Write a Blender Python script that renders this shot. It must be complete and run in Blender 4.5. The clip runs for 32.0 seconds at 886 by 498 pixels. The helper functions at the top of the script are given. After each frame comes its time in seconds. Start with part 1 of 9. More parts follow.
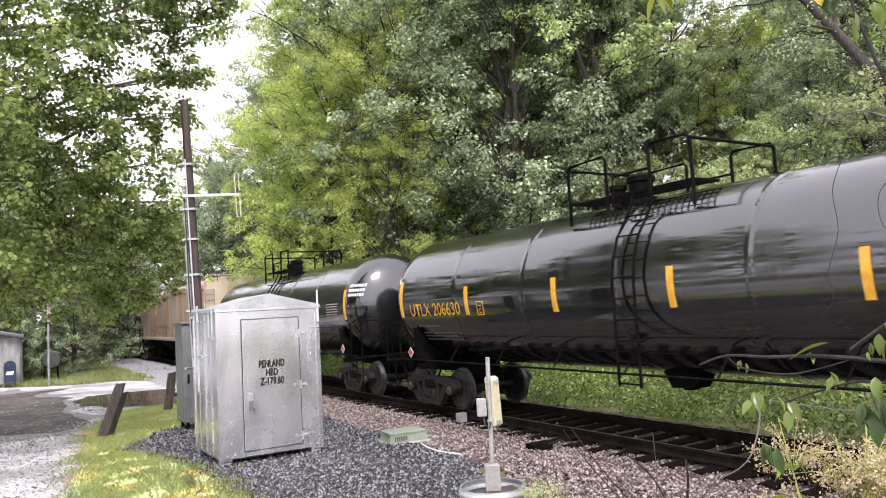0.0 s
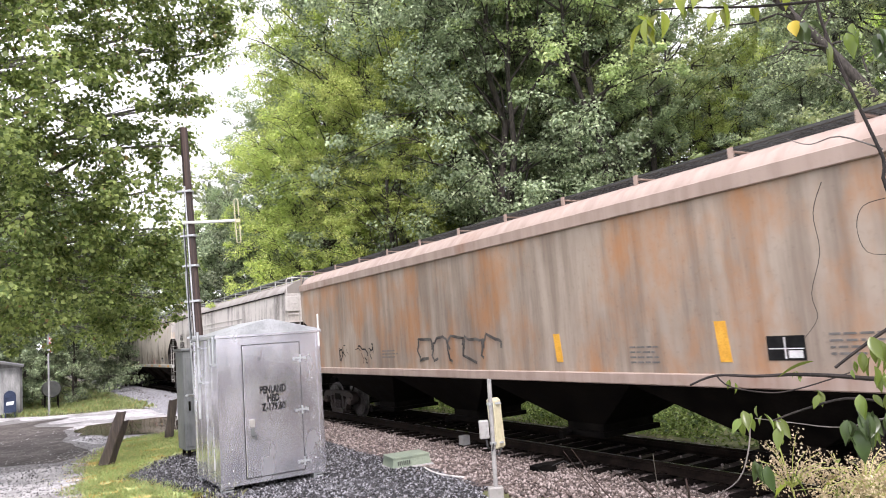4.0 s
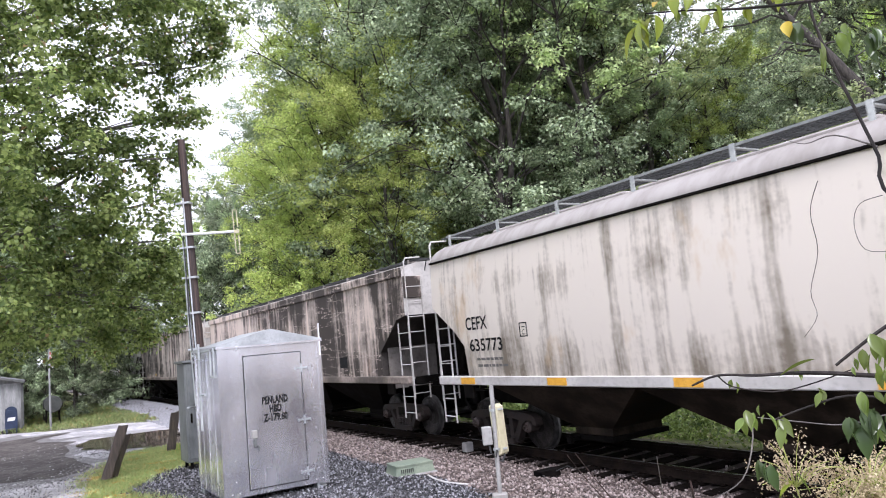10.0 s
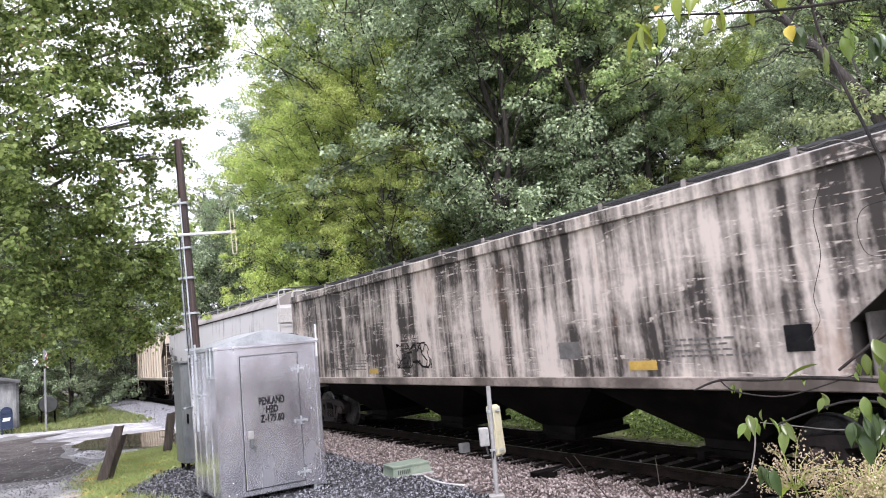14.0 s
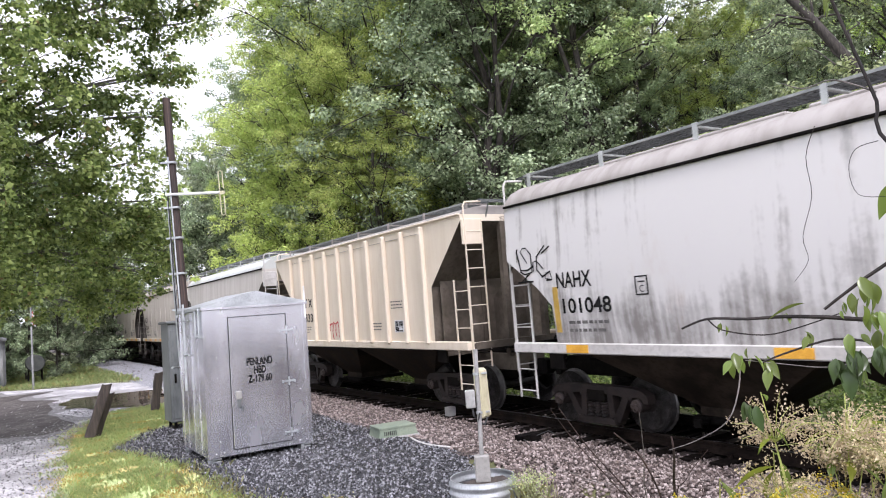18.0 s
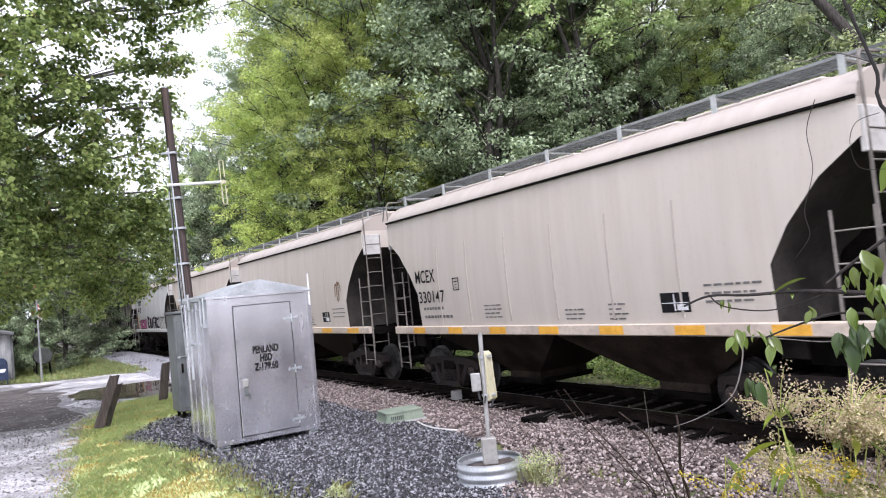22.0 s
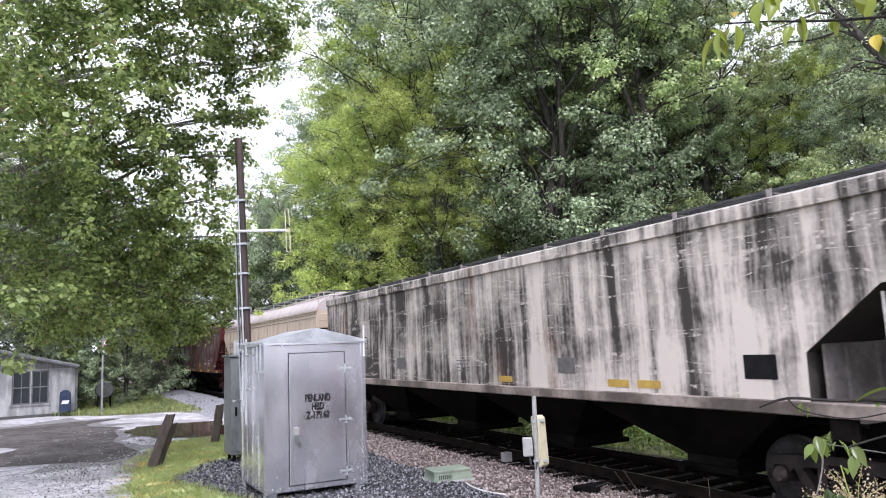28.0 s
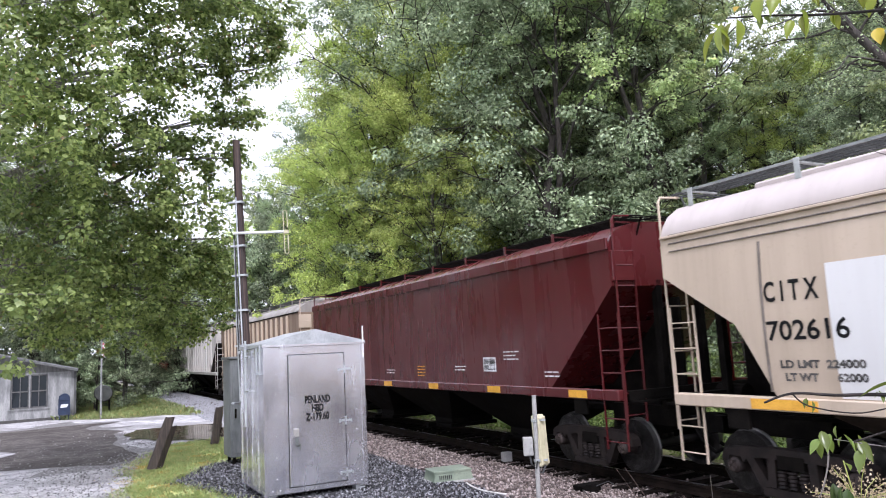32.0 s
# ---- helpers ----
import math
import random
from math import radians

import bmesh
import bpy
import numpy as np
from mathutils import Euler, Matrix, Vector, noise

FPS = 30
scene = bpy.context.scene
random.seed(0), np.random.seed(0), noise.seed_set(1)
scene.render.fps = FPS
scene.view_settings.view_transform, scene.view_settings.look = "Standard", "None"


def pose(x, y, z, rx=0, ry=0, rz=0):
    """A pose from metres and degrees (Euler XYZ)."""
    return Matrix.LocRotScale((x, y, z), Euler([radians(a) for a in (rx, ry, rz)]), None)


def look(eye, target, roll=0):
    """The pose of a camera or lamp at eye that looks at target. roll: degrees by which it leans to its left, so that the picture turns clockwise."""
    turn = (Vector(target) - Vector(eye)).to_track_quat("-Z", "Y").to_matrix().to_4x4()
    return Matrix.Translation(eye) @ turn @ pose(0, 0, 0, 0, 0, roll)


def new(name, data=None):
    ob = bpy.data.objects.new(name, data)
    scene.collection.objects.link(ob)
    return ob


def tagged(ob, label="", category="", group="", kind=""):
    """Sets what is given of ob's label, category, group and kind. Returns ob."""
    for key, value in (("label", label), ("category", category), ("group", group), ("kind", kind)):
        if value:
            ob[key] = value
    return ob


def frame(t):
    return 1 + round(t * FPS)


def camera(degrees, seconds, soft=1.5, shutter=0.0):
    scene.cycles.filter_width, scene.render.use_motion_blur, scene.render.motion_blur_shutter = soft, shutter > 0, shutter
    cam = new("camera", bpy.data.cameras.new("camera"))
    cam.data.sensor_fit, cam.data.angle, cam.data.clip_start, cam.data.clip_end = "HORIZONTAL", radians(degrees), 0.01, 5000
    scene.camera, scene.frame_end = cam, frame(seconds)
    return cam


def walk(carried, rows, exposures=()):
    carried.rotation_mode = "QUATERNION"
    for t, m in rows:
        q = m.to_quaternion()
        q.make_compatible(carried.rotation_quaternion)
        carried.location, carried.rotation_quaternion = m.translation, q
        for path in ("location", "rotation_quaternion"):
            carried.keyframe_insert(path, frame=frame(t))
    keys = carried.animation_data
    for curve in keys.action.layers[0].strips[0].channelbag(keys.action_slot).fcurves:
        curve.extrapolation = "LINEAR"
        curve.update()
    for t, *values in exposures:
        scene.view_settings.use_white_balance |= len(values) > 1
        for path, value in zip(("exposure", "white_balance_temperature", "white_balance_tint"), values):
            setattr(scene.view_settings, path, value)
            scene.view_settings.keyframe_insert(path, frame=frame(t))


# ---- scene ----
cam = camera(64.12, 32.0, soft=1.0, shutter=0.1)
PATH = [
    (0, pose(0.006, 0.026, 2.320, 94.89, 3.52, -0.12)),
    (0.5, pose(0.003, 0.018, 2.319, 94.49, 3.70, 0.83)),
    (1, pose(0.004, 0.001, 2.316, 94.50, 3.77, 1.32)),
    (1.5, pose(-0.004, -0.008, 2.320, 94.74, 3.75, 1.41)),
    (2, pose(-0.004, -0.009, 2.318, 95.10, 3.80, 1.24)),
    (2.5, pose(0.004, -0.005, 2.325, 95.44, 3.96, 0.94)),
    (3, pose(0.004, -0.001, 2.322, 95.81, 4.13, 0.57)),
    (3.5, pose(0.004, -0.001, 2.325, 96.21, 4.34, 0.20)),
    (4, pose(0.014, -0.004, 2.325, 96.64, 4.54, -0.02)),
    (4.5, pose(0.005, -0.003, 2.328, 97.07, 4.72, -0.13)),
    (6.5, pose(0.009, -0.017, 2.328, 97.70, 5.27, 0.04)),
    (7, pose(0.011, -0.011, 2.326, 97.58, 5.44, 0.04)),
    (7.5, pose(0.011, -0.011, 2.321, 97.49, 5.54, 0.05)),
    (8, pose(0.011, -0.007, 2.323, 97.42, 5.64, 0.12)),
    (8.5, pose(0.009, -0.011, 2.329, 97.38, 5.71, 0.14)),
    (9, pose(0.007, -0.009, 2.323, 97.39, 5.76, 0.15)),
    (9.5, pose(0.010, 0.001, 2.328, 97.31, 5.73, 0.12)),
    (10, pose(0.013, -0.008, 2.323, 97.21, 5.66, 0.06)),
    (10.5, pose(0.008, -0.010, 2.324, 97.05, 5.55, -0.04)),
    (11, pose(0.008, 0.001, 2.317, 96.98, 5.56, -0.10)),
    (11.5, pose(0.015, 0.002, 2.320, 96.94, 5.61, -0.12)),
    (12, pose(0.010, -0.000, 2.322, 96.99, 5.66, -0.17)),
    (12.5, pose(0.008, -0.004, 2.325, 97.06, 5.68, -0.19)),
    (13, pose(0.010, -0.008, 2.325, 97.13, 5.64, -0.18)),
    (13.5, pose(0.007, -0.008, 2.322, 97.20, 5.62, -0.19)),
    (14, pose(0.006, -0.005, 2.329, 97.22, 5.60, -0.22)),
    (14.5, pose(0.007, -0.011, 2.325, 97.24, 5.67, -0.25)),
    (16.5, pose(0.008, 0.006, 2.316, 96.67, 4.92, -1.08)),
    (17, pose(0.002, 0.005, 2.320, 96.16, 4.68, -1.31)),
    (17.5, pose(0.003, -0.000, 2.309, 95.47, 4.59, -1.32)),
    (18, pose(-0.002, 0.001, 2.284, 94.50, 4.58, -1.19)),
    (18.5, pose(-0.006, 0.004, 2.268, 93.66, 4.79, -1.02)),
    (19, pose(-0.004, 0.010, 2.276, 93.15, 4.97, -0.95)),
    (19.5, pose(-0.004, 0.012, 2.275, 93.01, 5.21, -1.00)),
    (20, pose(0.001, 0.014, 2.275, 93.10, 5.49, -1.04)),
    (20.5, pose(-0.001, 0.011, 2.280, 93.20, 5.66, -1.04)),
    (21, pose(-0.000, 0.012, 2.276, 93.26, 5.75, -1.00)),
    (21.5, pose(0.001, 0.003, 2.279, 93.26, 5.76, -0.92)),
    (22, pose(0.001, 0.002, 2.281, 93.29, 5.81, -0.86)),
    (22.5, pose(-0.004, 0.005, 2.286, 93.35, 5.82, -0.84)),
    (23, pose(-0.001, -0.002, 2.282, 93.40, 5.94, -0.81)),
    (23.5, pose(0.002, 0.000, 2.280, 93.41, 5.97, -0.80)),
    (24, pose(0.001, 0.009, 2.279, 93.38, 5.93, -0.74)),
    (24.5, pose(0.001, 0.012, 2.281, 93.24, 5.92, -0.60)),
    (25, pose(-0.006, 0.015, 2.293, 93.16, 5.88, -0.30)),
    (25.5, pose(-0.018, 0.037, 2.303, 93.30, 5.69, 0.47)),
    (27.5, pose(-0.016, -0.005, 2.322, 97.09, 2.62, 3.47)),
    (28, pose(-0.013, -0.005, 2.322, 98.00, 2.63, 3.45)),
    (28.5, pose(-0.011, -0.013, 2.323, 98.54, 2.82, 3.36)),
    (29, pose(-0.022, -0.014, 2.321, 98.71, 2.89, 3.35)),
    (29.5, pose(-0.020, -0.007, 2.321, 98.55, 2.95, 3.36)),
    (30, pose(-0.022, -0.003, 2.318, 98.26, 2.94, 3.35)),
    (30.5, pose(-0.017, -0.007, 2.315, 98.04, 2.96, 3.34)),
    (31, pose(-0.013, -0.002, 2.312, 97.95, 3.04, 3.34)),
    (31.5, pose(-0.019, 0.006, 2.317, 97.95, 3.04, 3.32)),
    (32, pose(-0.019, -0.000, 2.319, 98.03, 3.12, 3.37)),
]
EXPOSURES = [(0, 1.15, 6450, 21), (4, 1.15, 6400, 21), (7, 0.98, 6080, 21), (12, 0.93, 5930, 21), (14, 1.02, 6050, 21), (18, 0.92, 6100, 21), (21, 0.96, 5950, 21), (25, 0.90, 5950, 21), (28, 0.89, 5900, 21), (32, 0.91, 5900, 21)]
walk(cam, PATH, EXPOSURES)

# ---- world, sun, exposure ----
scene.view_settings.exposure = 1.15
SUN_ELEV, SUN_AZ = 50.0, 165.0
world = bpy.data.worlds.new("sky")
scene.world = world
world.use_nodes = True
wn, wl = world.node_tree.nodes, world.node_tree.links
wn.clear()
w_out = wn.new("ShaderNodeOutputWorld")
w_bg = wn.new("ShaderNodeBackground")
w_sky = wn.new("ShaderNodeTexSky")
w_sky.sky_type = "NISHITA"
w_sky.sun_disc = False
w_sky.sun_elevation = radians(SUN_ELEV)
w_sky.sun_rotation = radians(SUN_AZ)
w_sky.dust_density = 6.0
w_sky.ozone_density = 0.6
w_hsv = wn.new("ShaderNodeHueSaturation")
w_hsv.inputs["Saturation"].default_value = 0.12
w_noise = wn.new("ShaderNodeTexNoise")
w_noise.inputs["Scale"].default_value = 2.2
w_noise.inputs["Detail"].default_value = 4.0
w_mix = wn.new("ShaderNodeMix")
w_mix.data_type = "RGBA"
w_mix.inputs[7].default_value = (9.0, 9.2, 9.6, 1)
w_map = wn.new("ShaderNodeMapRange")
w_map.inputs["To Min"].default_value = 0.75
w_map.inputs["To Max"].default_value = 1.0
wl.new(w_sky.outputs[0], w_hsv.inputs["Color"])
wl.new(w_noise.outputs["Fac"], w_map.inputs["Value"])
wl.new(w_map.outputs[0], w_mix.inputs[0])
wl.new(w_hsv.outputs[0], w_mix.inputs[6])
wl.new(w_mix.outputs[2], w_bg.inputs["Color"])
w_bg.inputs["Strength"].default_value = 0.13
wl.new(w_bg.outputs[0], w_out.inputs[0])
sun_data = bpy.data.lights.new("sun", "SUN")
sun_data.energy = 1.5
sun_data.angle = radians(14)
sun_data.color = (1.0, 0.97, 0.92)
sun = new("sun", sun_data)
az = radians(SUN_AZ)
sun_dir = Vector((math.sin(az) * math.cos(radians(SUN_ELEV)), math.cos(az) * math.cos(radians(SUN_ELEV)), math.sin(radians(SUN_ELEV))))
sun.matrix_world = look(sun_dir * 50, (0, 0, 0))

# ---- materials ----
def material(name):
    m = bpy.data.materials.new(name)
    m.use_nodes = True
    nt = m.node_tree
    return m, nt.nodes, nt.links, nt.nodes["Principled BSDF"]


def rgba(c):
    return (c[0], c[1], c[2], 1)


def node(nodes, kind, **values):
    n = nodes.new(kind)
    for key, value in values.items():
        n.inputs[key].default_value = value
    return n


def coords(nodes, links, scale=(1, 1, 1), shift=(0, 0, 0)):
    tc = nodes.new("ShaderNodeTexCoord")
    mp = nodes.new("ShaderNodeMapping")
    mp.inputs["Scale"].default_value = scale
    mp.inputs["Location"].default_value = shift
    links.new(tc.outputs["Object"], mp.inputs["Vector"])
    return mp.outputs[0]


def ramp(nodes, links, source, lo, hi, to_lo=0.0, to_hi=1.0):
    r = nodes.new("ShaderNodeMapRange")
    r.interpolation_type = "SMOOTHSTEP"
    for key, v in (("From Min", lo), ("From Max", hi), ("To Min", to_lo), ("To Max", to_hi)):
        r.inputs[key].default_value = v
    links.new(source, r.inputs["Value"])
    return r.outputs[0]


def blend(nodes, links, fac, a, b):
    mx = nodes.new("ShaderNodeMix")
    mx.data_type = "RGBA"
    for socket, v in ((mx.inputs[0], fac), (mx.inputs[6], a), (mx.inputs[7], b)):
        if isinstance(v, (tuple, list)):
            socket.default_value = rgba(v)
        elif isinstance(v, (int, float)):
            socket.default_value = v
        else:
            links.new(v, socket)
    return mx.outputs[2]


def noise_tex(nodes, links, vec, scale, detail=4.0, rough=0.55):
    n = node(nodes, "ShaderNodeTexNoise", Scale=scale, Detail=detail, Roughness=rough)
    if vec is not None:
        links.new(vec, n.inputs["Vector"])
    return n.outputs["Fac"]


def bump(nodes, links, bsdf, height, strength=0.3, distance=0.01):
    b = node(nodes, "ShaderNodeBump", Strength=strength, Distance=distance)
    links.new(height, b.inputs["Height"])
    links.new(b.outputs[0], bsdf.inputs["Normal"])


def plain(name, a, b, rough=0.6, metal=0.0, scale=6.0, bumpy=0.15, stretch=(1, 1, 1), spec=0.5):
    """Two-tone surface with grain at two scales."""
    m, nodes, links, bsdf = material(name)
    v = coords(nodes, links, stretch)
    f1 = noise_tex(nodes, links, v, scale, 6.0, 0.6)
    f2 = noise_tex(nodes, links, v, scale * 9.0, 3.0)
    col = blend(nodes, links, ramp(nodes, links, f1, 0.35, 0.65), a, b)
    col2 = blend(nodes, links, ramp(nodes, links, f2, 0.45, 0.7, 0.0, 0.35), col, tuple(x * 0.6 for x in a))
    links.new(col2, bsdf.inputs["Base Color"])
    links.new(ramp(nodes, links, f1, 0.3, 0.7, max(0.02, rough - 0.12), min(1.0, rough + 0.12)), bsdf.inputs["Roughness"])
    bsdf.inputs["Metallic"].default_value = metal
    bsdf.inputs["Specular IOR Level"].default_value = spec
    if bumpy:
        bump(nodes, links, bsdf, f2, bumpy, 0.004)
    return m


def car_paint(name, paint, stain, streak, rust=(0.23, 0.09, 0.035), rusty=0.0, rough=0.5, seed=0.0, patch=0.3, fine=0.5):
    """Weathered freight-car paint: rain streaks down the side, cloudy grime, rust patches."""
    m, nodes, links, bsdf = material(name)
    sh = (seed * 13.7, seed * 3.1, seed * 7.3)
    vs = coords(nodes, links, (1.7, 0.6, 0.16), sh)
    vf = coords(nodes, links, (9.0, 3.0, 0.35), sh)
    vc = coords(nodes, links, (1, 1, 1), sh)
    n1 = noise_tex(nodes, links, vs, 1.6, 5.0, 0.6)
    n2 = noise_tex(nodes, links, vf, 1.0, 4.0, 0.6)
    n3 = noise_tex(nodes, links, vc, 0.55, 6.0, 0.62)
    n4 = noise_tex(nodes, links, vc, 14.0, 4.0, 0.6)
    col = blend(nodes, links, ramp(nodes, links, n3, 0.38, 0.72, 0.0, patch), paint, tuple(0.5 * (p + q) for p, q in zip(paint, stain)))
    mul = nodes.new("ShaderNodeMath")
    mul.operation = "MULTIPLY"
    links.new(ramp(nodes, links, n1, 0.36, 0.64), mul.inputs[0])
    links.new(ramp(nodes, links, n2, 0.30, 0.72, 1.0 - fine, 1.0), mul.inputs[1])
    amount = nodes.new("ShaderNodeMath")
    amount.operation = "MULTIPLY"
    amount.inputs[1].default_value = streak
    links.new(mul.outputs[0], amount.inputs[0])
    col = blend(nodes, links, amount.outputs[0], col, stain)
    if rusty > 0:
        n5 = noise_tex(nodes, links, coords(nodes, links, (0.9, 0.6, 0.45), tuple(x + 5 for x in sh)), 0.9, 6.0, 0.65)
        col = blend(nodes, links, ramp(nodes, links, n5, 0.62 - 0.25 * rusty, 0.80 - 0.15 * rusty, 0.0, min(1.0, 0.4 + rusty * 0.5)), col, rust)
    col = blend(nodes, links, ramp(nodes, links, n4, 0.56, 0.76, 0.0, 0.22), col, stain)
    links.new(col, bsdf.inputs["Base Color"])
    links.new(ramp(nodes, links, n1, 0.3, 0.7, rough - 0.1, rough + 0.15), bsdf.inputs["Roughness"])
    wob = noise_tex(nodes, links, coords(nodes, links, (0.8, 0.8, 0.5), sh), 1.2, 2.0)
    bump(nodes, links, bsdf, wob, 0.45, 0.05)
    return m


def soot_paint(name, paint, soot, amount=0.5, seed=0.0, rust=(0.24, 0.12, 0.06), splash=0.0, rusty=0.45, scrapes=0.0, run=0.0):
    """Pale freight-car paint run over by black rain streaks, with scraped horizontal lines."""
    m, nodes, links, bsdf = material(name)
    sh = (seed * 11.3, seed * 2.7, seed * 5.9)
    bend = node(nodes, "ShaderNodeTexNoise", Scale=0.9, Detail=3.0)
    links.new(coords(nodes, links, (1, 1, 1), sh), bend.inputs["Vector"])

    def bent(scale, amount):
        """Coordinates that wander, so that no streak runs dead straight."""
        k = nodes.new("ShaderNodeVectorMath")
        k.operation = "MULTIPLY_ADD"
        links.new(bend.outputs["Color"], k.inputs[0])
        k.inputs[1].default_value = (amount, amount, amount * 0.3)
        links.new(coords(nodes, links, scale, sh), k.inputs[2])
        return k.outputs[0]

    cloud = noise_tex(nodes, links, bent((0.40, 0.5, 0.52), 0.5), 1.0, 5.0, 0.6)
    wide = noise_tex(nodes, links, bent((2.0, 0.5, 0.13), 0.35), 1.0, 4.0, 0.62)
    thin = noise_tex(nodes, links, bent((7.0, 0.5, 0.28), 0.6), 1.0, 5.0, 0.65)
    speck = noise_tex(nodes, links, coords(nodes, links, (3, 3, 2), sh), 5.0, 5.0, 0.65)

    def math_node(op, a, b):
        k = nodes.new("ShaderNodeMath")
        k.operation = op
        for socket, v in zip(k.inputs, (a, b)):
            if isinstance(v, (int, float)):
                socket.default_value = v
            else:
                links.new(v, socket)
        return k.outputs[0]

    total = math_node("ADD", math_node("ADD", math_node("MULTIPLY", cloud, 0.90), math_node("MULTIPLY", wide, 0.90)), math_node("ADD", math_node("MULTIPLY", thin, 0.50), math_node("MULTIPLY", speck, 0.20)))
    tc = nodes.new("ShaderNodeTexCoord")
    sep = nodes.new("ShaderNodeSeparateXYZ")
    links.new(tc.outputs["Object"], sep.inputs[0])
    if run:  # one end of the car carries more soot than the other
        total = math_node("ADD", total, ramp(nodes, links, sep.outputs[0], -7.0, 7.0, -run, run))
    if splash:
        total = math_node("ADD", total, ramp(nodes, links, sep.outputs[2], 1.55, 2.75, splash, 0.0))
    mid = 1.43 - 0.36 * amount
    grey = blend(nodes, links, ramp(nodes, links, total, mid - 0.15, mid + 0.03), paint, tuple(0.42 * p + 0.58 * q for p, q in zip(paint, soot)))
    col = blend(nodes, links, ramp(nodes, links, total, mid + 0.0, mid + 0.13), grey, soot)
    lines = noise_tex(nodes, links, coords(nodes, links, (0.16, 0.2, 1.5), tuple(x + 9 for x in sh)), 1.6, 3.0, 0.6)
    near = math_node("ABSOLUTE", math_node("SUBTRACT", lines, 0.5), 0.0)
    scrape = math_node("MULTIPLY", ramp(nodes, links, near, 0.004, 0.018, 1.0, 0.0), ramp(nodes, links, speck, 0.46, 0.60, 0.0, scrapes))
    col = blend(nodes, links, scrape, col, paint)
    ru = noise_tex(nodes, links, coords(nodes, links, (1.2, 0.6, 0.5), tuple(x + 4 for x in sh)), 0.9, 5.0, 0.65)
    col = blend(nodes, links, ramp(nodes, links, ru, 0.58, 0.72, 0.0, rusty), col, rust)
    links.new(col, bsdf.inputs["Base Color"])
    links.new(ramp(nodes, links, total, mid - 0.2, mid + 0.2, 0.5, 0.72), bsdf.inputs["Roughness"])
    bump(nodes, links, bsdf, noise_tex(nodes, links, coords(nodes, links, (0.8, 0.8, 0.5), sh), 1.2, 2.0), 0.25, 0.05)
    return m


def tank_paint(name, paint, dull, seed=0.0):
    """Glossy black tank enamel, dulled by drips and cloudy dust."""
    m, nodes, links, bsdf = material(name)
    sh = (seed * 11.3, seed * 2.7, seed * 5.9)
    drip = noise_tex(nodes, links, coords(nodes, links, (2.6, 1.2, 0.35), sh), 1.4, 6.0, 0.66)
    cloud = noise_tex(nodes, links, coords(nodes, links, (0.35, 0.6, 0.6), sh), 1.3, 5.0, 0.6)
    col = blend(nodes, links, ramp(nodes, links, drip, 0.40, 0.66, 0.0, 0.7), paint, dull)
    col = blend(nodes, links, ramp(nodes, links, cloud, 0.42, 0.70, 0.0, 0.6), col, tuple(1.5 * x for x in dull))
    links.new(col, bsdf.inputs["Base Color"])
    links.new(ramp(nodes, links, drip, 0.38, 0.64, 0.06, 0.17), bsdf.inputs["Roughness"])
    bsdf.inputs["Specular IOR Level"].default_value = 0.85
    bsdf.inputs["IOR"].default_value = 1.65
    bump(nodes, links, bsdf, noise_tex(nodes, links, coords(nodes, links, (0.7, 0.7, 0.7), sh), 1.0, 2.0), 0.07, 0.04)
    return m


def leaf_mat(name, a, b, yellow=(0.22, 0.20, 0.03), yfrac=0.03, trans=0.35, rough=0.5, vary=True):
    m, nodes, links, bsdf = material(name)
    geo = nodes.new("ShaderNodeNewGeometry")
    info = nodes.new("ShaderNodeObjectInfo")
    f3 = noise_tex(nodes, links, coords(nodes, links), 0.35, 3.0)
    c1 = blend(nodes, links, geo.outputs["Random Per Island"], a, b)
    c2 = blend(nodes, links, ramp(nodes, links, f3, 0.4, 0.62, 0.0, 0.5), c1, tuple(0.7 * x for x in a))
    gt = nodes.new("ShaderNodeMath")
    gt.operation = "LESS_THAN"
    gt.inputs[1].default_value = yfrac
    links.new(geo.outputs["Random Per Island"], gt.inputs[0])
    c3 = blend(nodes, links, gt.outputs[0], c2, yellow)
    hsv = nodes.new("ShaderNodeHueSaturation")
    if vary:
        links.new(ramp(nodes, links, info.outputs["Random"], 0.0, 1.0, 0.78, 1.22), hsv.inputs["Value"])
        links.new(ramp(nodes, links, info.outputs["Random"], 0.0, 1.0, 0.492, 0.509), hsv.inputs["Hue"])
    links.new(c3, hsv.inputs["Color"])
    links.new(hsv.outputs[0], bsdf.inputs["Base Color"])
    bsdf.inputs["Roughness"].default_value = rough
    out = nodes["Material Output"]
    tr = nodes.new("ShaderNodeBsdfTranslucent")
    links.new(hsv.outputs[0], tr.inputs["Color"])
    ms = nodes.new("ShaderNodeMixShader")
    ms.inputs[0].default_value = trans
    links.new(bsdf.outputs[0], ms.inputs[1])
    links.new(tr.outputs[0], ms.inputs[2])
    links.new(ms.outputs[0], out.inputs["Surface"])
    return m


